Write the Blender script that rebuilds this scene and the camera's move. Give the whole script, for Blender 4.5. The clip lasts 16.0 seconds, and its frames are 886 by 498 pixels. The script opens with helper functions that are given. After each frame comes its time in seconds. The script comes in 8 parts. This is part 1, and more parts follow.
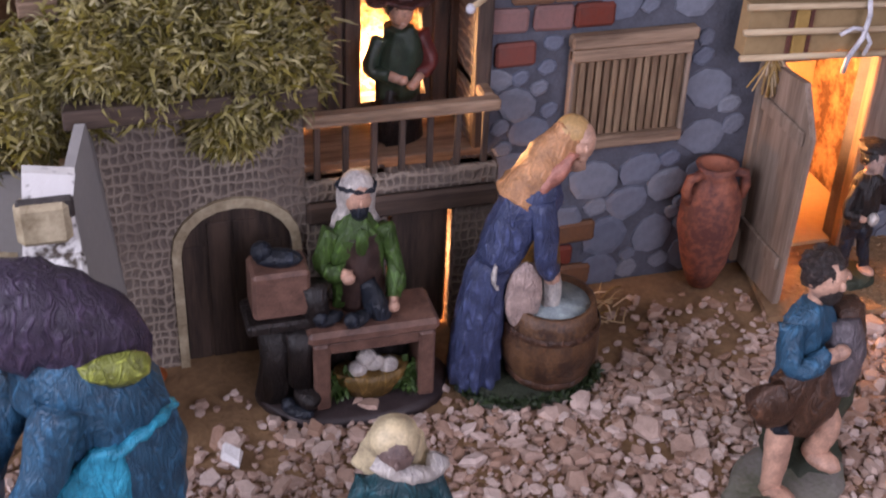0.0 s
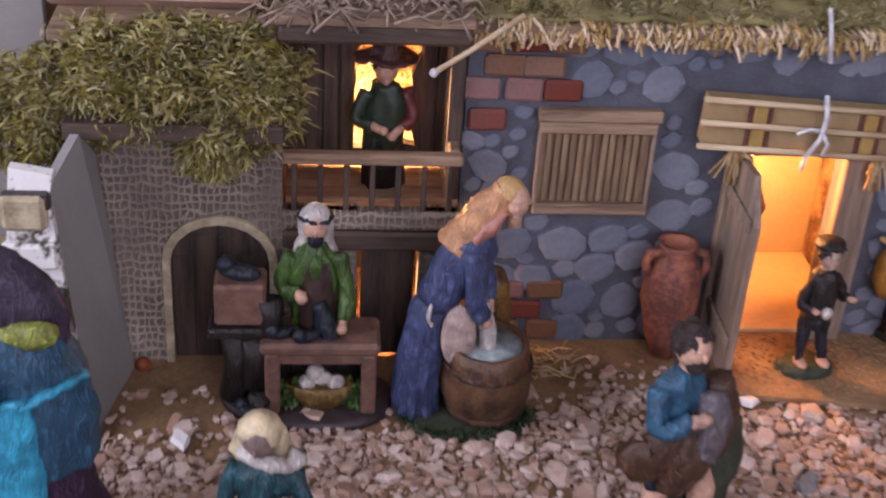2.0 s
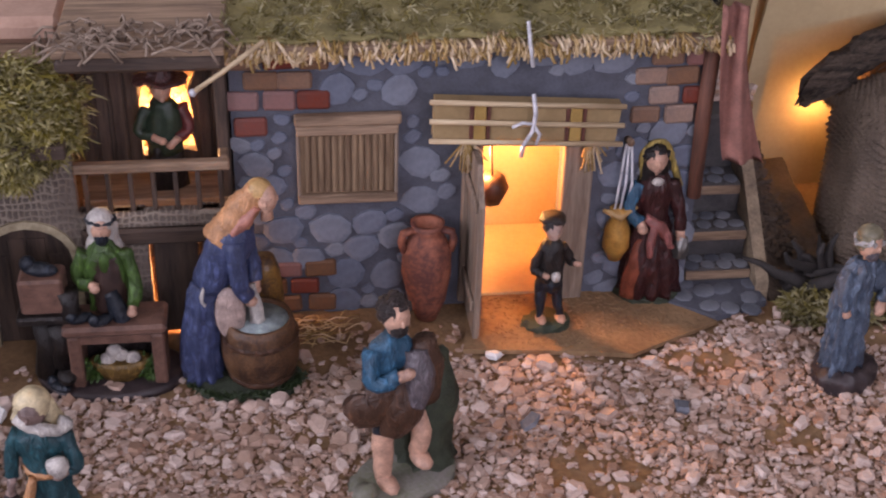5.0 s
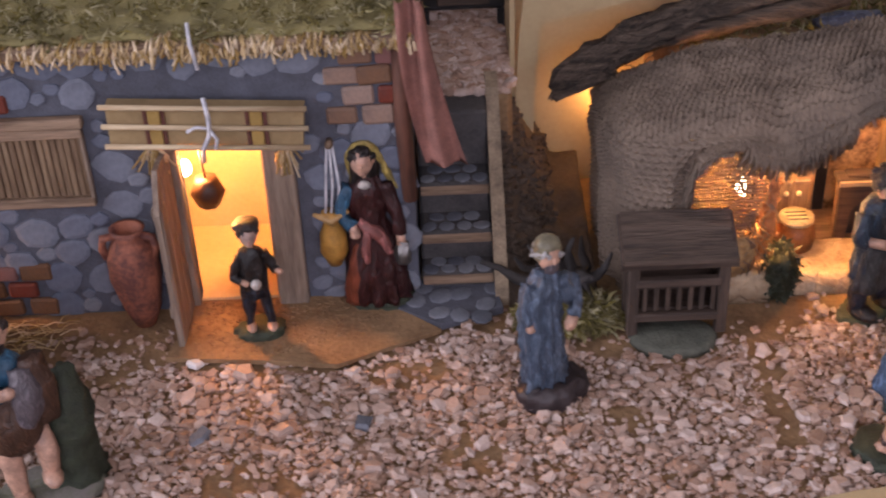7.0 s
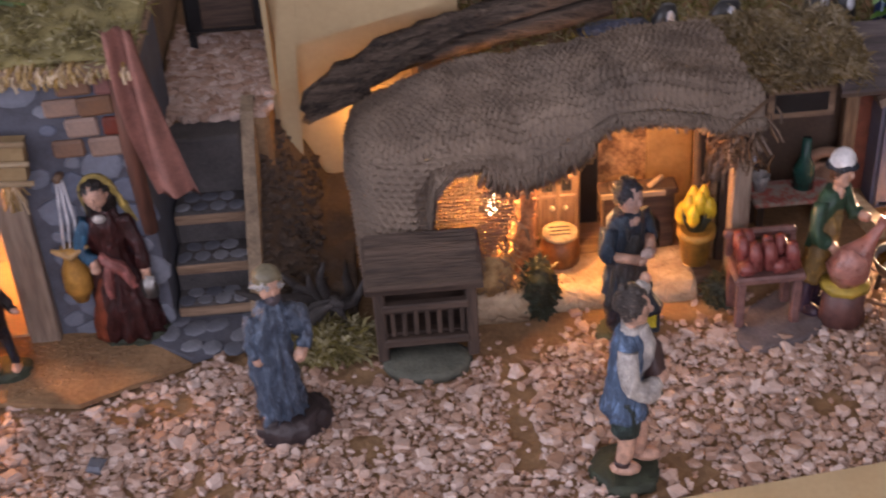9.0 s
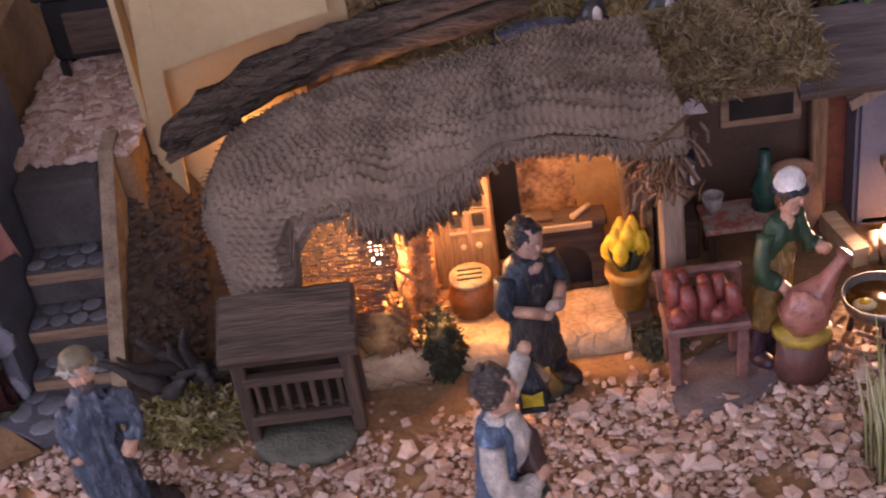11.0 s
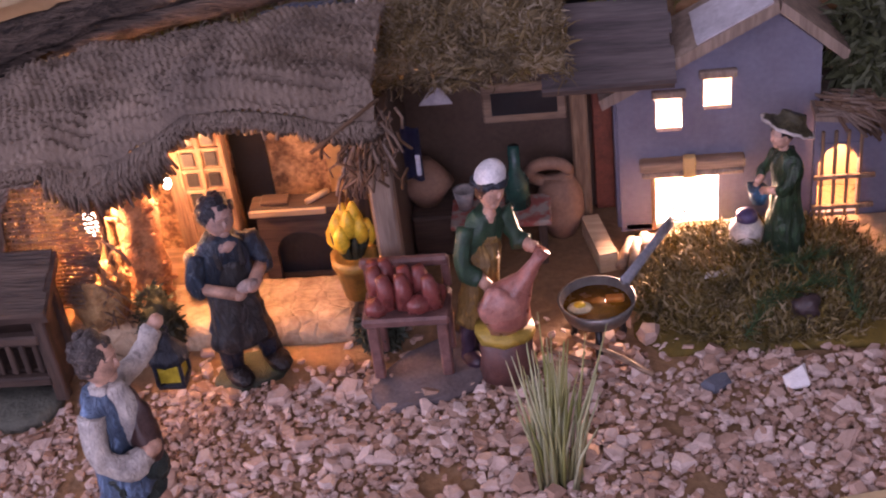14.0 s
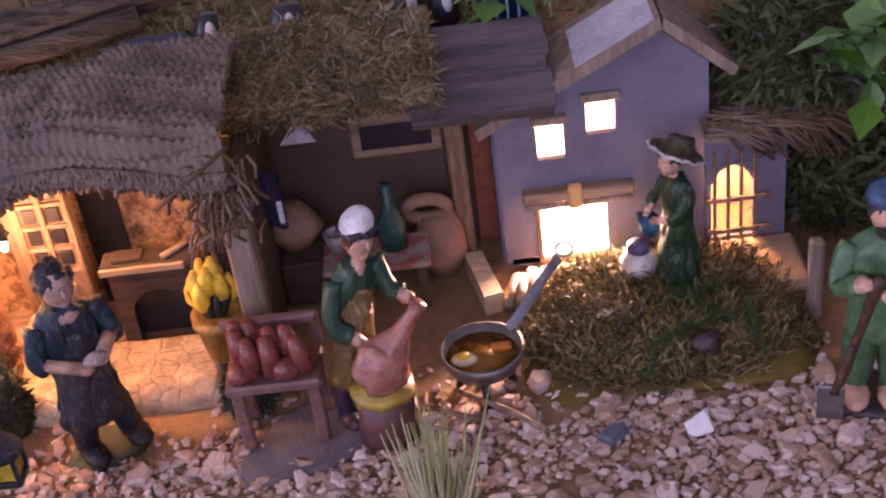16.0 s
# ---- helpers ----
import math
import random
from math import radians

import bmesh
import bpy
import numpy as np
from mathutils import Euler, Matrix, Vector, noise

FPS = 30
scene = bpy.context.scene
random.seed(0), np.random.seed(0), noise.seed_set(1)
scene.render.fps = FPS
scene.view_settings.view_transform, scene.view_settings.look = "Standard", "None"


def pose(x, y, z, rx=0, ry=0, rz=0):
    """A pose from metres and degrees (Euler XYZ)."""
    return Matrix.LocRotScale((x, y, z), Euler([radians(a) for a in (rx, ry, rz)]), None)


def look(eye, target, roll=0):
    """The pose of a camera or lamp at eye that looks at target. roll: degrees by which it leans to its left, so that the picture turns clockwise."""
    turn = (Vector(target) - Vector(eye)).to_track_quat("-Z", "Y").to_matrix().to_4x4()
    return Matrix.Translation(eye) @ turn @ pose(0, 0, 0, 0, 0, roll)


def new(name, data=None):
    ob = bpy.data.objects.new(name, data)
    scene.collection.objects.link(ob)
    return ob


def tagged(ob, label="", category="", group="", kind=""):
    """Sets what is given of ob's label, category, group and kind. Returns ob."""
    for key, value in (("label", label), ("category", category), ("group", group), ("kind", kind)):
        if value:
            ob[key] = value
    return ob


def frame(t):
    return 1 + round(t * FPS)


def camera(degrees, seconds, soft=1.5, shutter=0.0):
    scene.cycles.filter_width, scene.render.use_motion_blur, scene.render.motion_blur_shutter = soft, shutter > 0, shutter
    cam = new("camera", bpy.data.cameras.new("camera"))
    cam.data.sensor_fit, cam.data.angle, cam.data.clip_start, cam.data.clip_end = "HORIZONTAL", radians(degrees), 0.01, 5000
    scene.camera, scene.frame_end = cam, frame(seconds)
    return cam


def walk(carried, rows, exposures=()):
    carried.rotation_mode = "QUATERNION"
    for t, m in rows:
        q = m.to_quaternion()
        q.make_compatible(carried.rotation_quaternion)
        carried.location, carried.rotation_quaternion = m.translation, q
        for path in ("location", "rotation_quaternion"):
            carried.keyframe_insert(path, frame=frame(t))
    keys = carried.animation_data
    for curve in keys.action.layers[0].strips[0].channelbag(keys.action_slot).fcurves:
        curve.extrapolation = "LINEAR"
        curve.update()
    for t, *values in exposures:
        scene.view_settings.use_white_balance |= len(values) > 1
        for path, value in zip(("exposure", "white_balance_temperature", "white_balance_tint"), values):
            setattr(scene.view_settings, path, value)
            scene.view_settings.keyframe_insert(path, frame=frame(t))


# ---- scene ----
cam = camera(36.3, 16.0, soft=2.0, shutter=0.4)
PATH = [
    (0, (-0.1763, -0.6379, 0.4792), (0.0693, 0.1612, -0.0695), 2.36),
    (0.5, (-0.1825, -0.6192, 0.4767), (0.0863, 0.1809, -0.0597), 2.31),
    (1, (-0.1460, -0.6587, 0.4945), (0.0835, 0.1540, -0.0411), 3.01),
    (1.5, (-0.0828, -0.6840, 0.4980), (0.0574, 0.1574, -0.0239), 3.41),
    (2, (-0.0428, -0.7349, 0.5155), (0.0473, 0.1174, 0.0003), 3.79),
    (2.5, (-0.0103, -0.9070, 0.6184), (0.0462, -0.0532, 0.1009), 3.03),
    (3, (0.0362, -0.9351, 0.6176), (0.0557, -0.0804, 0.0987), 3.06),
    (3.2, (0.0516, -0.9429, 0.6169), (0.0643, -0.0886, 0.0974), 3.43),
    (5.3, (0.0902, -0.8498, 0.6098), (0.2109, -0.0202, 0.0646), 1.78),
    (5.5, (0.1326, -0.8460, 0.6117), (0.2301, -0.0164, 0.0619), 1.11),
    (6, (0.2340, -0.8353, 0.6155), (0.2827, -0.0063, 0.0584), -0.23),
    (6.5, (0.3321, -0.8259, 0.6187), (0.3455, -0.0023, 0.0516), -1.63),
    (7, (0.4131, -0.8326, 0.6167), (0.4089, -0.0073, 0.0521), -2.61),
    (7.5, (0.4901, -0.8562, 0.6094), (0.4605, -0.0185, 0.0639), -4.42),
    (8, (0.5470, -0.8657, 0.6124), (0.5140, -0.0233, 0.0746), -3.60),
    (8.5, (0.5648, -0.8523, 0.6069), (0.5486, -0.0162, 0.0586), -3.35),
    (9, (0.5677, -0.8112, 0.6091), (0.5917, 0.0149, 0.0461), -3.83),
    (9.2, (0.5683, -0.7913, 0.6116), (0.6114, 0.0244, 0.0347), -3.94),
    (11.3, (0.7432, -0.6559, 0.5277), (0.6769, 0.1658, -0.0384), -9.48),
    (11.5, (0.7642, -0.6508, 0.5153), (0.6878, 0.1716, -0.0485), -9.22),
    (12, (0.8144, -0.6545, 0.5115), (0.7143, 0.1653, -0.0523), -9.13),
    (12.5, (0.8534, -0.6625, 0.5077), (0.7473, 0.1584, -0.0534), -8.96),
    (13, (0.8899, -0.6696, 0.5068), (0.7747, 0.1561, -0.0454), -8.96),
    (13.5, (0.9248, -0.6770, 0.5024), (0.7996, 0.1512, -0.0438), -8.04),
    (14, (0.9193, -0.6635, 0.5009), (0.8159, 0.1625, -0.0532), -7.54),
    (14.5, (0.9022, -0.6277, 0.4995), (0.8404, 0.1909, -0.0716), -8.50),
    (15, (0.8911, -0.6031, 0.4908), (0.8604, 0.2172, -0.0803), -8.80),
    (15.5, (0.9058, -0.5916, 0.4861), (0.8808, 0.2281, -0.0862), -8.84),
    (16, (0.9377, -0.5933, 0.4861), (0.9002, 0.2319, -0.0774), -8.08),
]
walk(cam, [(t, look(eye, target, roll)) for t, eye, target, roll in PATH],
     [(0, 0.6, 6500, 29), (8.5, 0.5, 6750, 26), (11.5, 0.5, 6650, 41), (16, 0.5, 5980, 49)])

# ---- room, daylight and lamps ----
U = 0.01  # plans below are in centimetres
scene.view_settings.exposure = 0.0
world = bpy.data.worlds.new("sky")
scene.world = world
world.use_nodes = True
wn = world.node_tree.nodes
sky = wn.new("ShaderNodeTexSky")
sky.sky_type = "NISHITA"
sky.sun_disc = False
sky.sun_elevation, sky.sun_rotation = radians(35), radians(240)
world.node_tree.links.new(sky.outputs[0], wn["Background"].inputs[0])
wn["Background"].inputs[1].default_value = 0.1


def lamp(name, kind, at, target, power, colour, size, size_y=0.0):
    data = bpy.data.lights.new(name, kind)
    data.energy, data.color = power, colour
    if kind == "AREA":
        data.shape, data.size, data.size_y = "RECTANGLE", size, size_y or size
    else:
        data.shadow_soft_size = size
    ob = new(name, data)
    ob.matrix_world = look(at, target)
    return ob


# daylight falls in through two windows of the room
lamp("window_light", "AREA", (-1.98, -0.9, 1.0), (0.2, 0.0, 0.1), 34, (0.76, 0.86, 1.0), 1.5, 1.3)
lamp("window_light", "AREA", (0.7, -2.45, 1.15), (0.6, 0.0, 0.1), 25, (0.84, 0.87, 1.0), 1.8, 1.2)
WARM = (1.0, 0.5, 0.16)
BULBS = [  # small bulbs hidden in the houses and one added fill: x, y, z, watts
    (22.1, 3.0, 11.9, 1.8, (1.0, 0.45, 0.13)),
    (-0.5, 6.6, 13.2, 1.1, (1.0, 0.55, 0.2)),
    (0.0, -0.7, 5.0, 0.3, (1.0, 0.5, 0.2)),
    (62.8, 0.1, 9.2, 2.2, (1.0, 0.5, 0.17)),
    (66.9, 3.2, 9.6, 0.5, (1.0, 0.5, 0.17)),
    (54.4, 15.2, 8.6, 0.085, (1.0, 0.53, 0.16)),
    # added fill for the counter side of the hut, without its own bulb
    (74.0, 3.5, 11.5, 0.12, (1.0, 0.5, 0.17)),
    (99.0, 11.3, 3.4, 4.5, (1.0, 0.68, 0.4)),
    (108.0, 11.0, 5.5, 0.7, (1.0, 0.52, 0.2)),
]
for bx, by, bz, watts, tint in BULBS:
    lamp("bulb_light", "POINT", (bx * U, by * U, bz * U), (0, 0, 0), watts, tint, 0.007)

# ---- materials ----
MATS = {}


def mat(name, colour, rough=0.7, colour2=None, scale=60.0, fine=400.0, bump=0.3, metal=0.0, depth=0.002, rand=0.0, spread=0.5, spec=0.4):
    """A surface with stains, grain and fine relief; colour2 is the second tone."""
    if name in MATS:
        return MATS[name]
    m = bpy.data.materials.new(name)
    m.use_nodes = True
    nt = m.node_tree
    n, l = nt.nodes, nt.links
    b = n["Principled BSDF"]
    b.inputs["Metallic"].default_value = metal
    b.inputs["Specular IOR Level"].default_value = spec
    c2 = colour2 or tuple(v * 0.62 for v in colour)
    tc = n.new("ShaderNodeTexCoord")
    big, small = n.new("ShaderNodeTexNoise"), n.new("ShaderNodeTexNoise")
    big.inputs["Scale"].default_value, big.inputs["Detail"].default_value = scale, 4
    small.inputs["Scale"].default_value, small.inputs["Detail"].default_value = fine, 3
    for t in (big, small):
        l.new(tc.outputs["Object"], t.inputs["Vector"])
    add = n.new("ShaderNodeMath")
    add.operation = "MULTIPLY_ADD"
    l.new(small.outputs["Fac"], add.inputs[0])
    add.inputs[1].default_value = 0.5
    l.new(big.outputs["Fac"], add.inputs[2])
    ramp = n.new("ShaderNodeValToRGB")
    ramp.color_ramp.elements[0].position = 0.75 - spread * 0.5
    ramp.color_ramp.elements[1].position = 0.75 + spread * 0.5
    ramp.color_ramp.elements[0].color = (*c2, 1)
    ramp.color_ramp.elements[1].color = (*colour, 1)
    l.new(add.outputs[0], ramp.inputs[0])
    out = ramp.outputs[0]
    if rand:
        src = n.new("ShaderNodeObjectInfo").outputs["Random"] if rand > 0 else n.new("ShaderNodeNewGeometry").outputs["Random Per Island"]
        hsv = n.new("ShaderNodeHueSaturation")
        mr = n.new("ShaderNodeMapRange")
        mr.inputs["To Min"].default_value, mr.inputs["To Max"].default_value = 1 - abs(rand), 1 + abs(rand)
        l.new(src, mr.inputs["Value"])
        l.new(mr.outputs[0], hsv.inputs["Value"])
        mr2 = n.new("ShaderNodeMapRange")
        mr2.inputs["To Min"].default_value, mr2.inputs["To Max"].default_value = 1.25, 0.65
        l.new(src, mr2.inputs["Value"])
        l.new(mr2.outputs[0], hsv.inputs["Saturation"])
        l.new(out, hsv.inputs["Color"])
        out = hsv.outputs[0]
    l.new(out, b.inputs["Base Color"])
    rr = n.new("ShaderNodeMapRange")
    rr.inputs["To Min"].default_value, rr.inputs["To Max"].default_value = max(rough - 0.12, 0.05), min(rough + 0.12, 1)
    l.new(big.outputs["Fac"], rr.inputs["Value"])
    l.new(rr.outputs[0], b.inputs["Roughness"])
    bp = n.new("ShaderNodeBump")
    bp.inputs["Strength"].default_value, bp.inputs["Distance"].default_value = bump, depth
    l.new(add.outputs[0], bp.inputs["Height"])
    l.new(bp.outputs[0], b.inputs["Normal"])
    MATS[name] = m
    return m


def hatched(name, dark, light, sx=235.0, sz=165.0, amount=0.66):
    """Dark stain with dry brush strokes crossing in two directions, as on a rough plaster weave."""
    m = mat(name, dark, 0.85, scale=30, bump=0.5)
    nt = m.node_tree
    n, l = nt.nodes, nt.links
    b = n["Principled BSDF"]
    tc = n.new("ShaderNodeTexCoord")
    outs = []
    for axis, s in (("X", sx), ("Z", sz)):
        w = n.new("ShaderNodeTexWave")
        w.bands_direction = axis
        w.inputs["Scale"].default_value, w.inputs["Distortion"].default_value = s * 0.32, 5.5
        w.inputs["Detail"].default_value, w.inputs["Detail Scale"].default_value = 3, 1.6
        l.new(tc.outputs["Object"], w.inputs["Vector"])
        outs.append(w.outputs["Fac"])
    mx = n.new("ShaderNodeMath")
    mx.operation = "MAXIMUM"
    l.new(outs[0], mx.inputs[0])
    l.new(outs[1], mx.inputs[1])
    no = n.new("ShaderNodeTexNoise")
    no.inputs["Scale"].default_value, no.inputs["Detail"].default_value = 17, 7
    l.new(tc.outputs["Object"], no.inputs["Vector"])
    pr = n.new("ShaderNodeMath")
    pr.operation = "MULTIPLY"
    l.new(mx.outputs[0], pr.inputs[0])
    l.new(no.outputs["Fac"], pr.inputs[1])
    ra = n.new("ShaderNodeValToRGB")
    ra.color_ramp.elements[0].position, ra.color_ramp.elements[1].position = 0.72 - amount * 0.5, 0.86 - amount * 0.35
    l.new(pr.outputs[0], ra.inputs[0])
    mix = n.new("ShaderNodeMix")
    mix.data_type = "RGBA"
    old = b.inputs["Base Color"].links[0].from_socket
    l.new(ra.outputs[0], mix.inputs["Factor"])
    l.new(old, mix.inputs["A"])
    mix.inputs["B"].default_value = (*light, 1)
    l.new(mix.outputs["Result"], b.inputs["Base Color"])
    bp = n.new("ShaderNodeBump")
    bp.inputs["Strength"].default_value, bp.inputs["Distance"].default_value = 0.7, 0.0012
    l.new(mx.outputs[0], bp.inputs["Height"])
    l.new(bp.outputs[0], b.inputs["Normal"])
    return m


def grained(name, colour, dark, axis="X", scale=60.0, rough=0.75, rand=0.0):
    """Wood with streaks along an axis."""
    m = mat(name, colour, rough, dark, scale=1, bump=0.35, depth=0.001, rand=rand, spread=0.35)
    nt = m.node_tree
    n, l = nt.nodes, nt.links
    mp = n.new("ShaderNodeMapping")
    s = [scale * 3] * 3
    s["XYZ".index(axis)] = scale * 0.25
    mp.inputs["Scale"].default_value = s
    tc = [x for x in n if x.type == "TEX_COORD"][0]
    l.new(tc.outputs["Object"], mp.inputs["Vector"])
    for t in [x for x in n if x.type == "TEX_NOISE"]:
        t.inputs["Scale"].default_value = 1.0 if t.inputs["Scale"].default_value < 10 else 5.0
        l.new(mp.outputs[0], t.inputs["Vector"])
    return m


def paint(r, g, b, rough=0.45):
    """Hand-painted resin."""
    return mat("paint_%02d_%02d_%02d" % (r * 99, g * 99, b * 99), (r, g, b), rough, (r * 0.42, g * 0.42, b * 0.45), scale=130, fine=800, bump=0.4, depth=0.0015, spread=0.5)


def crease(m, across=210.0, along=75.0, deep=0.0035, dry=0.35):
    """Modelled folds in painted resin, with paint brushed dry over the ridges."""
    nt = m.node_tree
    n, l = nt.nodes, nt.links
    b = n["Principled BSDF"]
    if "creased" in m:
        return m
    m["creased"] = True
    tc, mp, no = n.new("ShaderNodeTexCoord"), n.new("ShaderNodeMapping"), n.new("ShaderNodeTexNoise")
    mp.inputs["Scale"].default_value = (across, across, along)
    no.inputs["Scale"].default_value, no.inputs["Detail"].default_value = 1.0, 3
    no.inputs["Distortion"].default_value = 0.8
    l.new(tc.outputs["Object"], mp.inputs["Vector"])
    l.new(mp.outputs[0], no.inputs["Vector"])
    sub, ab = n.new("ShaderNodeMath"), n.new("ShaderNodeMath")
    sub.operation, ab.operation = "SUBTRACT", "ABSOLUTE"
    sub.inputs[1].default_value = 0.5
    l.new(no.outputs["Fac"], sub.inputs[0])
    l.new(sub.outputs[0], ab.inputs[0])
    bp = n.new("ShaderNodeBump")
    bp.inputs["Strength"].default_value, bp.inputs["Distance"].default_value = 0.9, deep
    l.new(ab.outputs[0], bp.inputs["Height"])
    l.new(b.inputs["Normal"].links[0].from_socket, bp.inputs["Normal"])
    l.new(bp.outputs[0], b.inputs["Normal"])
    ra = n.new("ShaderNodeMapRange")
    ra.inputs["From Min"].default_value, ra.inputs["From Max"].default_value = 0.06, 0.24
    ra.inputs["To Min"].default_value, ra.inputs["To Max"].default_value = 1 - dry, 1 + dry * 2.2
    l.new(ab.outputs[0], ra.inputs["Value"])
    hs = n.new("ShaderNodeHueSaturation")
    l.new(b.inputs["Base Color"].links[0].from_socket, hs.inputs["Color"])
    l.new(ra.outputs[0], hs.inputs["Value"])
    l.new(hs.outputs[0], b.inputs["Base Color"])
    return m


GRAVEL = mat("gravel_stone", (0.5, 0.345, 0.27), 0.88, (0.34, 0.225, 0.172), 90, 600, 0.5, rand=-0.3, spec=0.3)
SOIL = mat("soil_paper", (0.3, 0.18, 0.09), 0.9, (0.15, 0.085, 0.042), 28, 260, 0.6, depth=0.004)
HATCH = hatched("brushed_plaster", (0.165, 0.128, 0.104), (0.31, 0.255, 0.2), amount=0.7)
DARKWOOD = grained("dark_wood", (0.085, 0.055, 0.04), (0.035, 0.022, 0.016), "X")
DARKWOODZ = grained("dark_wood_upright", (0.085, 0.055, 0.04), (0.03, 0.02, 0.015), "Z")
BROWNWOOD = grained("brown_wood", (0.26, 0.17, 0.1), (0.12, 0.07, 0.04), "Z")
BROWNWOODX = grained("brown_wood_level", (0.3, 0.2, 0.13), (0.13, 0.08, 0.05), "X")
GREYWOOD = grained("grey_board", (0.27, 0.2, 0.15), (0.15, 0.105, 0.075), "Z")
PALEWOOD = grained("pale_wood", (0.5, 0.39, 0.25), (0.34, 0.24, 0.14), "X")
BLUESTONE = mat("blue_grey_stone", (0.165, 0.18, 0.225), 0.8, (0.105, 0.115, 0.147), 45, 400, 0.5, rand=0.13)
MORTAR = mat("dark_mortar", (0.1, 0.105, 0.13), 0.9, (0.06, 0.06, 0.072), 60, 500, 0.5)
BRICK = mat("brick", (0.23, 0.12, 0.07), 0.8, (0.14, 0.085, 0.06), 60, 500, 0.5, rand=0.4)
REDBRICK = mat("red_brick", (0.2, 0.06, 0.045), 0.8, (0.14, 0.06, 0.05), 60, 500, 0.5, rand=0.25)
MOSS = mat("moss", (0.33, 0.265, 0.07), 0.9, (0.09, 0.08, 0.022), 40, 300, 0.2, rand=-0.6)
DRYMOSS = mat("dry_moss", (0.27, 0.22, 0.08), 0.9, (0.12, 0.1, 0.035), 40, 300, 0.2, rand=-0.5)
STRAW = mat("straw", (0.52, 0.36, 0.17), 0.8, (0.36, 0.24, 0.11), 60, 400, 0.3, rand=-0.4)
BURLAP = mat("burlap", (0.205, 0.15, 0.11), 0.95, (0.1, 0.074, 0.056), 22, 380, 1.0, depth=0.003, spread=0.5)
TERRA = mat("terracotta", (0.3, 0.1, 0.055), 0.65, (0.1, 0.034, 0.026), 45, 300, 0.6, depth=0.003, spread=0.28)
CARD = mat("cardboard", (0.48, 0.36, 0.2), 0.85, (0.4, 0.29, 0.155), 18, 260, 0.12)
GREYCARD = mat("grey_board_side", (0.3, 0.285, 0.27), 0.85, (0.25, 0.235, 0.225), 16, 260, 0.12)
BIRCH = mat("white_bark_paint", (0.75, 0.73, 0.7), 0.8, (0.09, 0.07, 0.055), 42, 250, 0.6, spread=0.12)
BLUEWALL = mat("blue_wash", (0.165, 0.16, 0.205), 0.85, (0.11, 0.105, 0.138), 30, 300, 0.25)
PLASTER = mat("room_plaster", (0.72, 0.7, 0.66), 0.9, (0.66, 0.64, 0.6), 2, 60, 0.1)
ROOMFLOOR = mat("room_floor", (0.3, 0.26, 0.22), 0.7, (0.24, 0.2, 0.17), 3, 60, 0.1)
CLAYWALL = mat("clay_wall", (0.4, 0.24, 0.12), 0.9, (0.11, 0.055, 0.026), 55, 300, 0.9, depth=0.006, spread=0.28)
LOG = grained("rough_bark", (0.16, 0.115, 0.085), (0.035, 0.025, 0.019), "X", 60, 0.9)
for node in LOG.node_tree.nodes:
    if node.type == "BUMP":
        node.inputs["Strength"].default_value, node.inputs["Distance"].default_value = 1.0, 0.006
PAVING = mat("paving_stone", (0.16, 0.17, 0.2), 0.8, (0.1, 0.105, 0.125), 60, 400, 0.5, rand=0.35)
# also colours the plates that paint shade into openings of the hut
BLACK = mat("black_iron_and_shade", (0.02, 0.02, 0.022), 0.4, (0.012, 0.012, 0.013), 60, 400, 0.3)
STEEL = mat("old_steel", (0.28, 0.27, 0.26), 0.45, (0.16, 0.15, 0.14), 60, 400, 0.3, metal=0.9)
CREAM = mat("cream_paint", (0.5, 0.42, 0.28), 0.8, (0.22, 0.17, 0.1), 80, 400, 0.5)
WHITESTONE = mat("white_stone", (0.75, 0.72, 0.7), 0.8, (0.6, 0.57, 0.55), 80, 500, 0.4)
SKIN = paint(0.62, 0.36, 0.25)
GREENBASE = mat("painted_grass", (0.042, 0.052, 0.03), 0.65, (0.02, 0.024, 0.015), 120, 700, 0.6, depth=0.003)


def glowing(name, colour, strength):
    m = mat(name, colour)
    b = m.node_tree.nodes["Principled BSDF"]
    b.inputs["Emission Color"].default_value = (*colour, 1)
    b.inputs["Emission Strength"].default_value = strength
    return m


BULB = glowing("bulb_glass", (1.0, 0.75, 0.45), 22.0)


